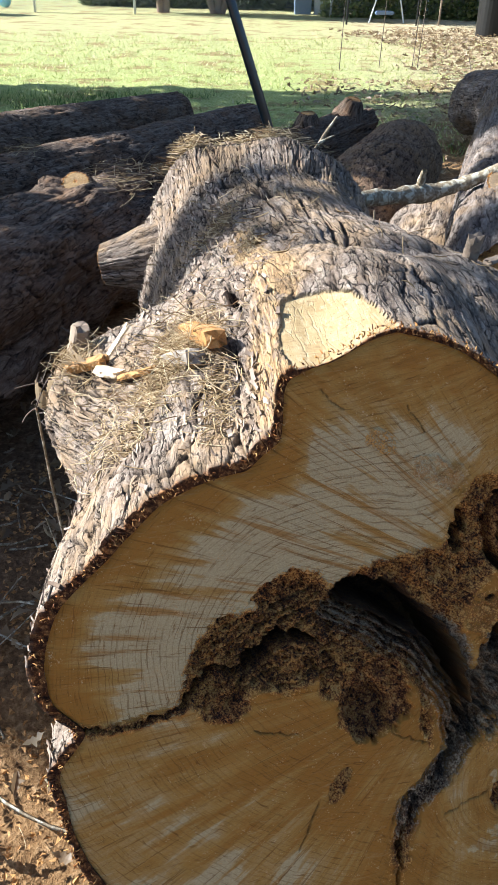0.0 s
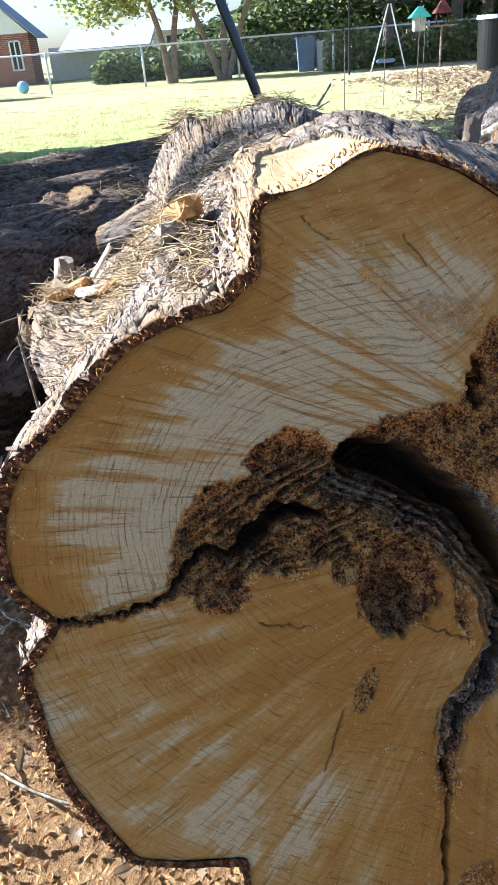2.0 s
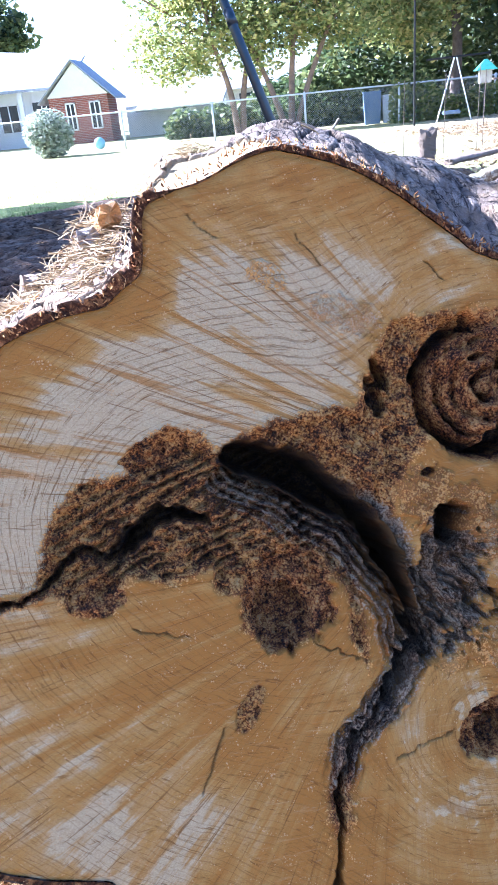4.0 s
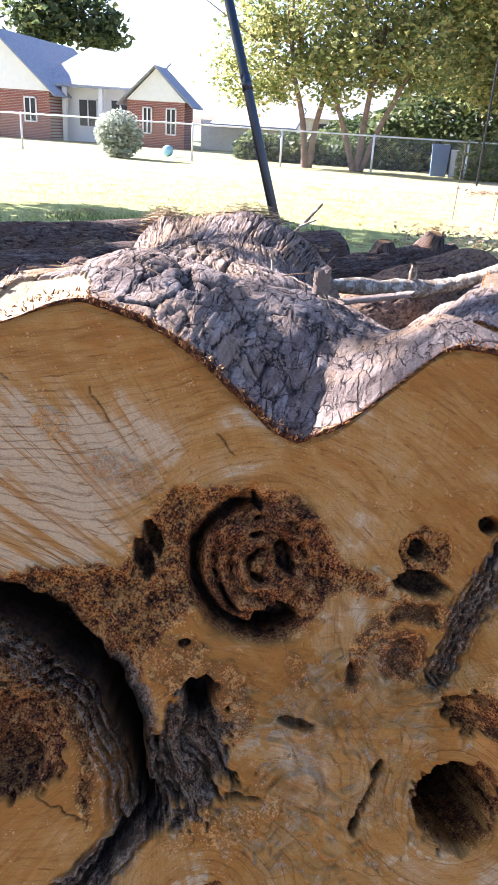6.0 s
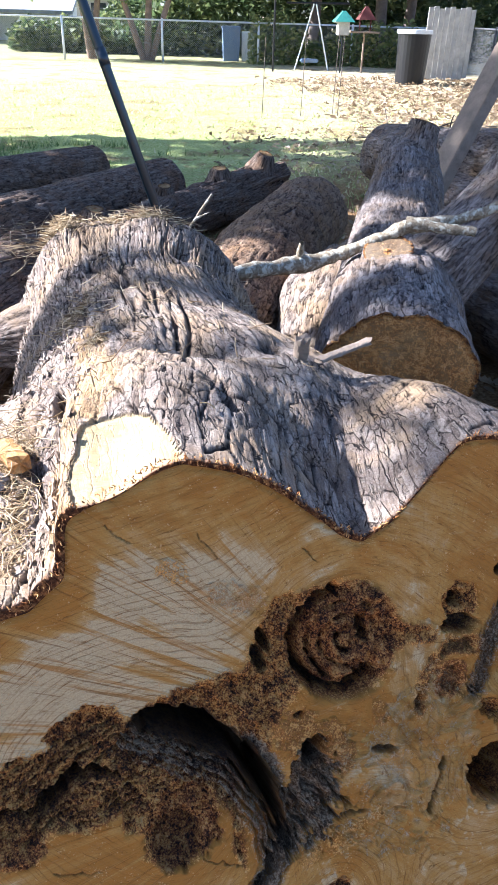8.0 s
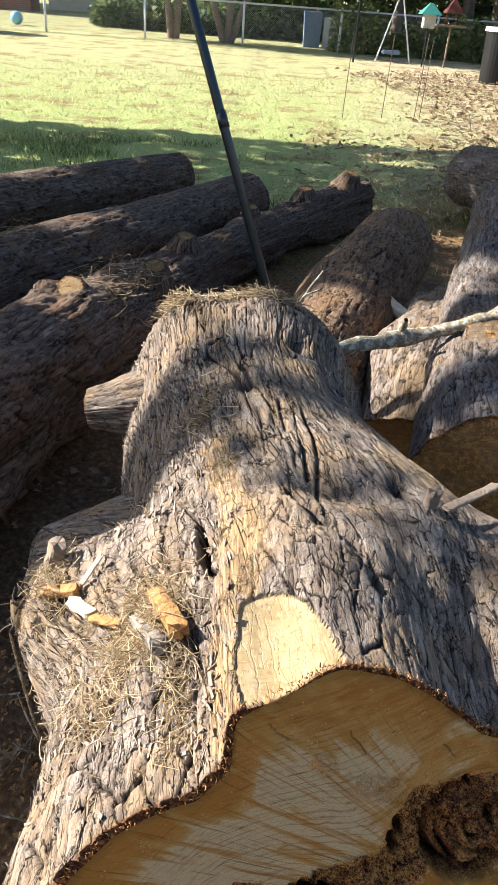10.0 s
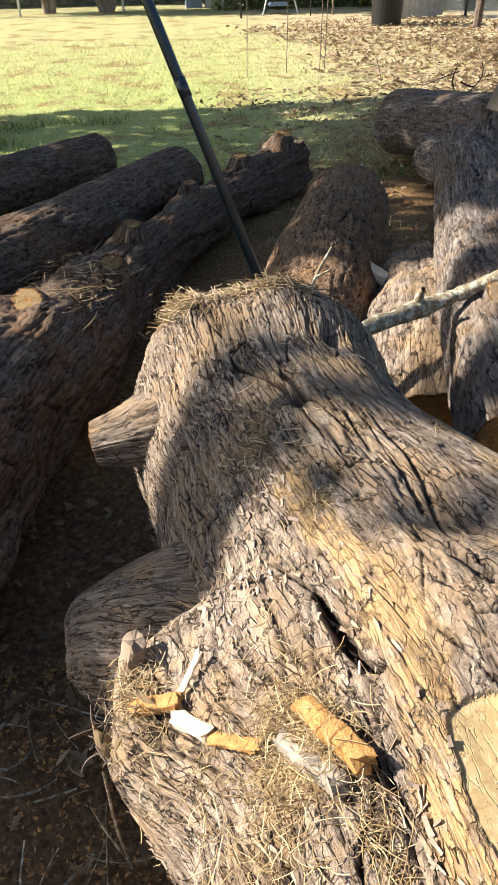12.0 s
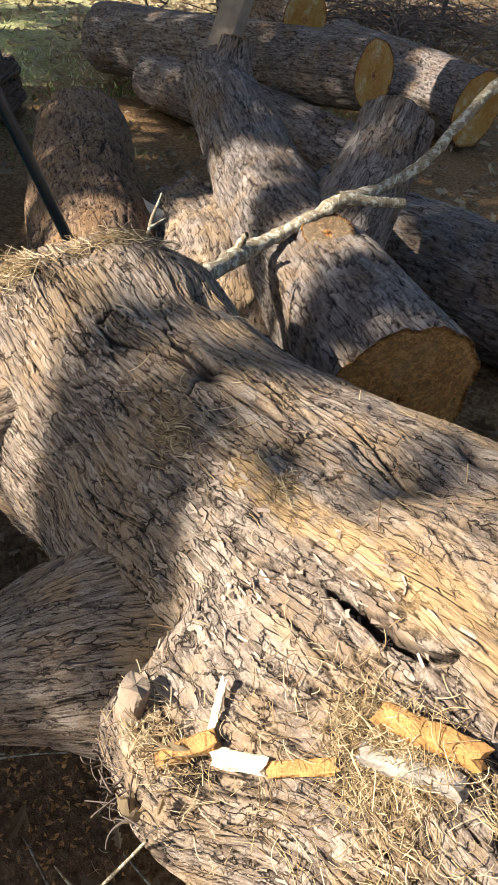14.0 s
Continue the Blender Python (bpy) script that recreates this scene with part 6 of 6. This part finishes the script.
bin_()
shed = thing("board_screen", "weathered grey board screen by the side fence", "screen")
for k in range(9):
    bm = bmesh.new()
    box(bm, (0.16, 0.03, 1.75 + 0.06 * math.sin(k * 2.1)), Matrix.Translation((7.05 + 0.165 * k, 22.3 + 0.05 * k, 0.86)) @ Matrix.Rotation(radians(17), 4, "Z"), 0.005)
    part("board", bm, PANEL, shed)
for k in range(7):
    bm = bmesh.new()
    x, y = 8.0 + 0.10 * k, 19.3 - 0.45 * k
    rod(bm, (x, y, -0.05), (x + 0.2, y + 0.1, 4.4), 0.10 - 0.005 * k, 0.08, 8)
    part("trunk", bm, TRUNK_BARK, tree("slender leafy tree at the side fence", [([(x + 0.2, y + 0.1, 4.2), (x + 0.2, y, 4.6), (x + 0.2, y, 5.0)], [0.08, 0.06, 0.05])], [((x + 0.2, y, 5.4), (1.2, 1.0, 0.9), 1.0)], 700, 0.16, 60 + k, leaf=LEAF_DARK)) if k in (0, 2, 4) else bm.free()


def swing_set():
    ob = thing("swing_frame", "small white swing frame with blue seat", "swing")
    for x in (-0.33, 0.33):
        bm = bmesh.new()
        rod(bm, (4.35 + x * 1.6, 25.2, -0.03), (4.35 + x * 0.1, 25.2, 1.75), 0.022, n=8)
        part("leg", bm, WHITE, ob)
    bm = bmesh.new()
    box(bm, (0.55, 0.3, 0.10), Matrix.Translation((4.25, 25.1, 0.24)), 0.03)
    part("seat", bm, SWING_BLUE, ob)
    bm = bmesh.new()
    rod(bm, (3.5, 25.25, 1.75), (5.4, 25.25, 1.78), 0.03, n=8)
    part("crossbar", bm, PLASTIC_BLACK, ob)


swing_set()


def feeder():
    ob = thing("bird_feeder", "bird feeder with green roof on a thin post", "feeder")
    x, y = 5.05, 24.2
    bm = bmesh.new()
    rod(bm, (x, y, -0.03), (x, y, 1.0), 0.02, n=8)
    part("post", bm, PLASTIC_BLACK, ob)
    bm = bmesh.new()
    box(bm, (0.34, 0.34, 0.36), Matrix.Translation((x, y, 1.15)), 0.02)
    part("body", bm, PANEL, ob)
    bm = bmesh.new()
    bmesh.ops.create_cone(bm, cap_ends=True, segments=4, radius1=0.42, radius2=0.06, depth=0.28, matrix=Matrix.Translation((x, y, 1.45)) @ Matrix.Rotation(radians(45), 4, "Z"))
    part("roof", bm, GREEN_PAINT, ob, "green sloped roof")


feeder()


def red_table():
    ob = thing("bird_table", "small red-roofed bird table on a wooden post", "bird table")
    x, y = 5.75, 24.4
    bm = bmesh.new()
    rod(bm, (x, y, -0.03), (x, y, 1.05), 0.03, n=8)
    part("post", bm, BEAM, ob)
    bm = bmesh.new()
    box(bm, (0.85, 0.4, 0.05), Matrix.Translation((x, y, 1.06)), 0.01)
    part("tray", bm, BEAM, ob)
    bm = bmesh.new()
    bmesh.ops.create_cone(bm, cap_ends=True, segments=4, radius1=0.36, radius2=0.05, depth=0.34, matrix=Matrix.Translation((x, y, 1.55)) @ Matrix.Rotation(radians(45), 4, "Z"))
    part("roof", bm, RED_PAINT, ob)
    for sx in (-0.16, 0.16):
        bm = bmesh.new()
        rod(bm, (x + sx, y, 1.05), (x + sx, y, 1.42), 0.02, n=6)
        part("strut", bm, RED_PAINT, ob)


red_table()


def lamp_post():
    ob = thing("lamp_post", "tall black garden lamp post with amber lantern", "lamp")
    x, y = 3.55, 24.0
    bm = bmesh.new()
    rod(bm, (x - 0.55, y, -0.05), (x - 0.55, y, 5.5), 0.03, n=8)
    part("post", bm, PLASTIC_BLACK, ob)
    bm = bmesh.new()
    rod(bm, (x - 0.55, y, 4.2), (x, y, 4.1), 0.012, n=6)
    part("arm", bm, PLASTIC_BLACK, ob)
    bm = bmesh.new()
    rod(bm, (x, y, 3.25), (x, y, 3.75), 0.13, 0.16, 8)
    part("lantern", bm, plain("amber_glass", (0.32, 0.24, 0.17), 0.3, 0.2), ob)
    bm = bmesh.new()
    rod(bm, (x, y, 3.75), (x, y, 4.05), 0.22, 0.03, 8)
    part("cap", bm, PLASTIC_BLACK, ob)


lamp_post()
ball = thing("ball", "pale blue ball lying on the grass beyond the fence", "ball")
bm = bmesh.new()
bmesh.ops.create_uvsphere(bm, u_segments=20, v_segments=12, radius=0.21, matrix=Matrix.Translation((-8.1, 29.0, 0.19)))
part("shell", bm, plain("pale_blue_plastic", (0.25, 0.52, 0.72), 0.4, 0.1), ball, smooth=True)
for x, w, h, mat, what in ((2.08, 0.62, 1.12, SWING_BLUE, "upright dark blue wheeled bin behind the fence"), (2.66, 0.42, 0.95, WHITE, "white plastic bin behind the fence")):
    tub = thing("wheeled_bin", what, "bin", "bins behind the fence")
    bm = bmesh.new()
    bmesh.ops.create_cone(bm, cap_ends=True, segments=4, radius1=w * 0.60, radius2=w * 0.70, depth=h * 0.9, matrix=Matrix.Translation((x, 29.0, h * 0.45 - 0.03)) @ Matrix.Rotation(radians(45), 4, "Z"))
    part("body", bm, mat, tub)
    bm = bmesh.new()
    box(bm, (w * 1.04, w * 1.04, 0.08), Matrix.Translation((x, 29.0, h * 0.9)), 0.02)
    part("lid", bm, mat, tub)
# thin plant hooks on the lawn
for i, (x, y, h) in enumerate([(1.55, 12.9, 1.15), (2.25, 13.3, 1.2), (2.75, 13.1, 1.25), (2.9, 13.4, 1.2)]):
    hook = thing("garden_stake", "thin wire garden stake standing in the lawn", "stake", "wire stakes")
    bm = bmesh.new()
    rod(bm, (x, y, -0.03), (x + 0.02, y, h), 0.006, n=6)
    part("rod", bm, TRUNK_BARK, hook)

# ---- leaning beam, strap, far pale trunk ----
beam = thing("leaning_beam", "weathered timber beam leaning over the logs", "beam")
bm = bmesh.new()
a, b = Vector((1.93, 5.22, 0.35)), Vector((2.72, 5.75, 1.72))
box(bm, (0.20, 0.09, (b - a).length), Matrix.Translation((a + b) / 2) @ (b - a).to_track_quat("Z", "X").to_matrix().to_4x4() @ Matrix.Rotation(radians(75), 4, "Z"), 0.006)
part("timber", bm, BEAM, beam)

strap = thing("webbing_strap", "folded yellow-green webbing strap draped on a log round", "strap")
rng = np.random.default_rng(41)
for k in range(7):
    t = np.linspace(0, 1, 14)
    c = np.array([4.52 + 0.11 * (k % 4), 8.95 - 0.05 * k, 0.70])
    ang = rng.uniform(-0.6, 0.6) + (0.5 if k % 2 else -0.2)
    ln = rng.uniform(0.6, 1.1)
    px = c[0] + np.cos(ang) * (t - 0.5) * ln
    py = c[1] + np.sin(ang) * (t - 0.5) * ln
    pz = c[2] + 0.04 * k * 0.5 + 0.16 * np.sin(np.pi * t) * rng.uniform(0.5, 1.2) - 0.25 * np.clip(0.35 - t, 0, 1)
    w = np.array([-np.sin(ang), np.cos(ang), 0.35]) * 0.065
    q = np.stack([px, py, pz], -1)
    v = np.concatenate([np.stack([q - w, q + w], 1), np.stack([q - w, q + w], 1) + np.array([0, 0, 0.008])], 1)
    v = v[:, [0, 1, 3, 2]].reshape(-1, 3)
    put("fold", mesh_of("fold", v, grid_faces(14, 4, True), STRAP), strap)

oak = thing("tree", "massive old trunk with pale sunlit lichened bark", "tree")
log_parts(oak, [(11.2, 17.2, -0.2), (11.2, 17.2, 1.0), (11.25, 17.2, 2.6), (11.3, 17.2, 6.0)], [2.7, 2.1, 1.8, 1.6], 200, BARK_PALE, cell=0.05, coarse=3.2, caps=(False, False), name="trunk", lump=0.15)

mossy = thing("tree", "dark mossy trunk beside the massive pale one", "tree")
log_parts(mossy, [(15.0, 16.2, -0.2), (15.0, 16.2, 1.0), (15.05, 16.2, 2.6), (15.1, 16.2, 6.0)], [1.5, 1.1, 0.95, 0.85], 201, BARK_GREY, cell=0.05, coarse=3.0, caps=(False, False), name="trunk", lump=0.15)
rng = np.random.default_rng(45)
n = 5200
lx, ly = rng.uniform(5.5, 16, n), rng.uniform(8.5, 17, n)
tagged(lobed_leaves("leaf_litter", np.stack([lx, ly, 0.01 + 0.05 * rng.random(n)], -1), 0.11, LEAF_DRY, None, 46), "dry leaves heaped below the big trees", "leaf litter", kind="stuff")
n = 1500
lx, ly = rng.uniform(8.9, 14.5, n), rng.normal(14.6, 0.4, n)
tagged(leaves("undergrowth", np.stack([lx, ly, 0.05 + 0.6 * rng.random(n) ** 2], -1), 0.13, LEAF, None, 47), "ivy and weeds at the foot of the big trees", "undergrowth", kind="stuff")

# ---- loose straw, chips, litter ----
def straw_tuft(label, centre, radius, n, length, seed, mat=STRAW, lie=0.22, thick=0.0009, name="straw_tuft", rest=False, up=0.012):
    """A tangle of dry stalks, each thin and bent; rest: they lie on the great log."""
    r = np.random.default_rng(seed)
    pieces = []
    for _ in range(n):
        c = np.array(centre) + r.normal(size=3) * np.array(radius)
        if rest:
            c = np.array(on_log(c[0], c[1], abs(r.normal()) * up))
        d = r.normal(size=3) * np.array([1, 1, lie])
        d /= np.linalg.norm(d)
        bend = r.normal(size=3) * np.array([0.9, 0.9, 0.3]) * 0.5
        ln = length * r.uniform(0.4, 1.5)
        t = np.linspace(-0.5, 0.5, 6)[:, None]
        pieces.append(tube_np(c + d * t * ln + bend * ln * (0.25 - t ** 2), np.full(6, thick * r.uniform(0.5, 1.5)), 3))
    v, f = join_np(pieces)
    return tagged(put(name, mesh_of(name, v, f, mat)), label, "straw", kind="stuff")


straw_tuft("tangled dry straw caught on the root bark", (-0.105, 1.0, 0), (0.026, 0.042, 0), 1100, 0.036, 1, rest=True, up=0.022, thick=0.0006, lie=0.5)
straw_tuft("dry straw strewn over the swollen root", (-0.145, 0.90, 0), (0.035, 0.060, 0), 330, 0.026, 2, rest=True, up=0.010, thick=0.0006)
straw_tuft("thin dry fibres strewn over the root", (-0.19, 1.02, 0), (0.08, 0.11, 0), 420, 0.035, 9, rest=True, up=0.005, thick=0.0006)
straw_tuft("straw caught in the angle beside the chopped facet", (-0.045, 0.84, 0), (0.014, 0.05, 0), 220, 0.035, 11, rest=True, up=0.008, thick=0.0006)
straw_tuft("orange straw tuft on the log's far shoulder", (-0.17, 2.25, 0), (0.03, 0.03, 0), 190, 0.06, 3, rest=True, up=0.02)
straw_tuft("orange-brown straw on the far end of the log", (0.06, 2.29, 0), (0.09, 0.022, 0), 260, 0.05, 4, rest=True, up=0.012)
straw_tuft("pinch of dry moss on the bark", (-0.07, 1.66, 0), (0.025, 0.03, 0), 140, 0.025, 5, rest=True, up=0.005)
straw_tuft("pinch of dry moss on the bark", (0.02, 1.42, 0), (0.012, 0.015, 0), 80, 0.02, 6, rest=True, up=0.006)
straw_tuft("golden straw lying against the log's near end", (0.30, 2.75, 0.52), (0.05, 0.05, 0.03), 160, 0.07, 15, lie=0.6)
straw_tuft("thin fibres scattered along the bark", (0.0, 1.55, 0), (0.18, 0.35, 0), 160, 0.04, 10, rest=True, up=0.004)
straw_tuft("dry grass tuft on the gnarled log", (-0.55, 3.4, 0.55), (0.10, 0.14, 0.02), 180, 0.09, 7)
straw_tuft("dry grass tuft on the dark log", (-1.20, 4.25, 0.48), (0.05, 0.05, 0.02), 90, 0.08, 8)


def splinter(name, label, a, b, w, h, mat, seed):
    """A split billet of wood with torn ends."""
    r = np.random.default_rng(seed)
    a, b = np.array(a), np.array(b)
    d = (b - a) / np.linalg.norm(b - a)
    e1 = np.cross(d, [0, 0, 1])
    e1 /= np.linalg.norm(e1)
    e2 = np.cross(e1, d)
    n, m = 26, 12
    t = np.linspace(0, 1, n)
    th = np.linspace(0, 2 * np.pi, m, endpoint=False)
    sq = np.stack([np.sign(np.cos(th)) * np.abs(np.cos(th)) ** 0.5 * w / 2, np.sign(np.sin(th)) * np.abs(np.sin(th)) ** 0.5 * h / 2], -1)
    k = np.minimum(1, np.minimum(t * 60 + 0.6, (1 - t) * 45 + 0.5))
    t[1], t[-2], k[0], k[-1] = 0.004, 0.996, 0.02, 0.02
    rough = 1 + 0.25 * (vnoise(t[:, None] * 5, np.arange(m)[None] * 0.9, seed=seed) - 0.5)
    p = a + (b - a) * t[:, None, None] + (k[:, None] * rough)[..., None] * (sq[:, :1] * e1 + sq[:, 1:] * e2)[None]
    p += r.normal(size=p.shape) * 0.0003
    p[1] += d * r.normal(size=m)[:, None] * 0.003
    p[-2] += d * r.normal(size=m)[:, None] * 0.005
    ob = thing(name, label, "wood splinter")
    body = put("wood", mesh_of(name, p, grid_faces(n, m, True), mat, smooth=False), ob)
    return ob


splinter("wood_splinter", "orange and grey split billet half buried in straw", on_log(-0.092, 1.035, 0.026), on_log(-0.045, 0.922, 0.026), 0.031, 0.028, SPLINT, 2)
splinter("wood_splinter", "grey bark-backed sliver beside the split billet", on_log(-0.122, 1.020, 0.018), on_log(-0.074, 0.912, 0.018), 0.028, 0.024, plain("grey_split_wood", (0.27, 0.235, 0.195), 0.8, 0.5, 40, bump=0.6), 8)
splinter("wood_splinter", "pale split wood chip lying on the root bark", on_log(-0.262, 1.135, 0.010), on_log(-0.215, 1.085, 0.010), 0.026, 0.014, CHIP, 3)
splinter("wood_splinter", "yellow split wood chip lying on the root bark", on_log(-0.212, 1.08, 0.008), on_log(-0.155, 1.03, 0.010), 0.022, 0.010, SPLINT, 9)
splinter("wood_splinter", "thin pale splinter sticking up from the bark", on_log(-0.25, 1.165, 0.005), on_log(-0.215, 1.20, 0.03), 0.010, 0.006, CHIP, 4)
splinter("wood_splinter", "short torn stub standing on the bark", on_log(0.40, 1.27, -0.03), on_log(0.405, 1.255, 0.04), 0.026, 0.020, BEAM, 5)
splinter("wood_splinter", "pale splinter lying behind the stub", on_log(0.44, 1.27, 0.012), (0.55, 1.34, 0.925), 0.020, 0.009, BEAM, 6)
splinter("wood_splinter", "torn pale spike of wood on the root chunk", (0.93, 3.50, 0.34), (0.74, 3.68, 0.45), 0.07, 0.05, CHIP, 7)

rng = np.random.default_rng(51)
n = 420
lx, ly = rng.uniform(-1.4, 0.1, n), rng.uniform(0.0, 2.6, n)
lz = 0.012 + 0.02 * rng.random(n)
tagged(lobed_leaves("leaf_litter", np.stack([lx, ly, lz], -1), 0.042, LEAF_DRY, None, 52), "curled dry brown leaves scattered on the soil", "leaf litter", kind="stuff")
n = 2600
lx, ly = rng.uniform(0.6, 8.0, n), rng.uniform(2.0, 11.5, n)
tagged(lobed_leaves("leaf_litter", np.stack([lx, ly, 0.01 + 0.03 * rng.random(n)], -1), 0.07, LEAF_DRY, None, 53), "dry leaves and bark crumbs strewn between logs", "leaf litter", kind="stuff")
n = 6500
lx, ly = rng.uniform(-1.2, 0.3, n), rng.uniform(-0.1, 1.9, n)
tagged(leaves("wood_crumbs", np.stack([lx, ly, 0.004 + 0.012 * rng.random(n)], -1), 0.010, SPLINT, None, 54, flat=0.3, curl=0.4), "pale wood crumbs and sawdust on the soil", "wood crumbs", kind="stuff")
straw_tuft("dry twigs lying on the shaded soil", (-0.62, 1.30, 0.03), (0.22, 0.35, 0.012), 40, 0.22, 55, TWIG, 0.12, 0.003, "twigs")

rng = np.random.default_rng(56)
n = 9000
lx, ly = rng.uniform(-1.0, 9.0, n), rng.uniform(6.0, 22, n)
keep = lx - 0.10 * (ly - 7) + 5.5 * (fbm(lx * 0.5, ly * 0.5, seed=58) - 0.5) + rng.normal(0, 0.5, n) > 2.4
lx, ly, n = lx[keep], ly[keep], int(keep.sum())
tagged(lobed_leaves("leaf_litter", np.stack([lx, ly, 0.005 + 0.03 * rng.random(n)], -1), 0.09, LEAF_DRY, None, 57), "dry tan leaves covering the bare side of the yard", "leaf litter", kind="stuff")


def frayed_rim():
    """Torn orange fibres along the sawn edge of the bark."""
    r = np.random.default_rng(72)
    pieces = []
    for _ in range(1500):
        th = r.uniform(-0.4, 3.7)
        ro = float(outline_radius(np.array([th]))[0]) + r.uniform(0.001, 0.014)
        u, v = MID[0] + ro * math.cos(th), MID[1] + ro * math.sin(th)
        c = FACE_O + u * FACE_U + v * FACE_V + FACE_N * r.uniform(-0.002, 0.003)
        d = math.cos(th) * FACE_U + math.sin(th) * FACE_V + 0.9 * r.normal(size=3)
        d /= np.linalg.norm(d)
        ln = r.uniform(0.002, 0.007)
        t = np.linspace(0, 1, 4)[:, None]
        bend = r.normal(size=3) * 0.5
        pieces.append(tube_np(c + d * t * ln + bend * ln * t * (1 - t), np.array([0.0007, 0.0007, 0.0005, 0.0002]) * r.uniform(0.7, 1.8), 3))
    v, f = join_np(pieces)
    k = Nodes("torn_bark_fibre")
    g = k.n.new("ShaderNodeNewGeometry").outputs["Random Per Island"]
    mat = k.done(k.ramp(g, [(0.0, (0.06, 0.022, 0.008)), (0.5, (0.30, 0.12, 0.03)), (1.0, (0.62, 0.36, 0.12))]), 0.8)
    ob = put("torn_fringe", mesh_of("torn_fringe", v, f, mat), butt, "torn orange fibres along the sawn bark edge")
    ob["kind"] = "stuff"


frayed_rim()
twig = thing("dead_twig", "small dead forked twig on the log end", "twig")
bough(twig, "stem", [(0.20, 2.36, 0.86), (0.24, 2.42, 0.905), (0.29, 2.46, 0.965)], [0.006, 0.005, 0.004], 14, 9, 6)
bough(twig, "side_twig", [(0.235, 2.41, 0.90), (0.28, 2.41, 0.92)], [0.004, 0.002], 8, 10, 5)

for k, (x, y) in enumerate([(-0.345, 1.12), (-0.375, 1.14), (-0.33, 1.045), (-0.30, 1.16)]):
    leaf = tagged(lobed_leaves("dead_leaf", np.array([on_log(x, y, 0.010)]), 0.032, LEAF_DRY, None, 74 + k, flat=0.5, curl=1.1), "curled dead oak leaf caught on the root", "leaf", "dead leaves on the root")
splinter("wood_splinter", "torn brown stub of root standing in the bark", on_log(-0.335, 1.255, -0.03), on_log(-0.315, 1.265, 0.045), 0.040, 0.030, BEAM, 12)
splinter("wood_splinter", "brown split root end lying on the bark", on_log(-0.325, 1.17, 0.004), on_log(-0.25, 1.15, 0.008), 0.026, 0.020, SPLINT, 13)
straw_tuft("torn strips of bark hanging from the root end", (-0.375, 1.20, 0.66), (0.012, 0.05, 0.030), 34, 0.045, 17, TRUNK_BARK, 0.9, 0.0013, "torn_bark_strip")
straw_tuft("dry fibres round the torn root stub", (-0.325, 1.20, 0), (0.03, 0.05, 0), 260, 0.04, 14, rest=True, up=0.012, thick=0.0006, lie=0.5)
shoot = thing("dead_twig", "thin dead forked twig leaning against the root", "twig")
bough(shoot, "stem", [(-0.40, 1.30, 0.0), (-0.392, 1.20, 0.34), (-0.372, 1.10, 0.70)], [0.0035, 0.003, 0.002], 18, 15, 6)
bough(shoot, "side_twig", [(-0.398, 1.26, 0.12), (-0.43, 1.27, 0.22), (-0.45, 1.28, 0.30)], [0.003, 0.0025, 0.0015], 12, 16, 6)

straw_tuft("tangled dark brush heaped by the side fence", (7.4, 9.6, 0.18), (1.3, 0.9, 0.12), 620, 0.7, 66, TRUNK_BARK, 0.4, 0.008, "brush_heap")

# greener tufts where the lawn meets the pile
GRASS_GREEN = leaf_material("green_grass_blade", (0.06, 0.11, 0.025), (0.15, 0.22, 0.06), (0.40, 0.42, 0.16))
rng = np.random.default_rng(64)
n = 30000
gx, gy = rng.uniform(-6, 4, n), rng.uniform(5.4, 10.0, n)
keep = fbm(gx * 0.9, gy * 1.3, seed=65) - 0.03 * np.maximum(gx, 0) + rng.normal(0, 0.03, n) > 0.53
gx, gy = gx[keep], gy[keep]
hgt = rng.uniform(0.03, 0.10, len(gx))
ang = rng.uniform(0, 2 * np.pi, len(gx))
w = np.stack([np.cos(ang), np.sin(ang), 0 * ang], -1) * 0.006
tip = np.stack([rng.normal(0, 0.035, len(gx)), rng.normal(0, 0.035, len(gx)), hgt], -1)
b0 = np.stack([gx, gy, np.full(len(gx), -0.02)], -1)
v = np.stack([b0 - w, b0 + w, b0 + tip], 1).reshape(-1, 3)
tagged(put("grass_tuft", mesh_of("grass_tuft", v, np.arange(len(v)).reshape(-1, 3), GRASS_GREEN, smooth=False)), "green grass tufts at the shaded edge of the lawn", "grass", kind="stuff")

# lawn grass, thinning towards the fence
rng = np.random.default_rng(61)
n = 20000
gx, gy = rng.uniform(-7, 7, n), 6.0 + 13 * rng.random(n) ** 1.5
keep = fbm(gx * 0.5, gy * 0.5, seed=62) + 0.05 * (gy - 0.8 * np.maximum(gx, -2) - 7) + rng.normal(0, 0.08, n) > 0.52
gx, gy = gx[keep], gy[keep]
hgt = rng.uniform(0.02, 0.055, len(gx))
ang = rng.uniform(0, 2 * np.pi, len(gx))
w = np.stack([np.cos(ang), np.sin(ang), 0 * ang], -1) * 0.012
tip = np.stack([rng.normal(0, 0.03, len(gx)), rng.normal(0, 0.03, len(gx)), hgt], -1)
b0 = np.stack([gx, gy, np.full(len(gx), -0.02)], -1)
v = np.stack([b0 - w, b0 + w, b0 + tip], 1).reshape(-1, 3)
tagged(put("lawn_grass", mesh_of("lawn_grass", v, np.arange(len(v)).reshape(-1, 3), GRASS, smooth=False)), "short patchy lawn grass", "grass", kind="stuff")
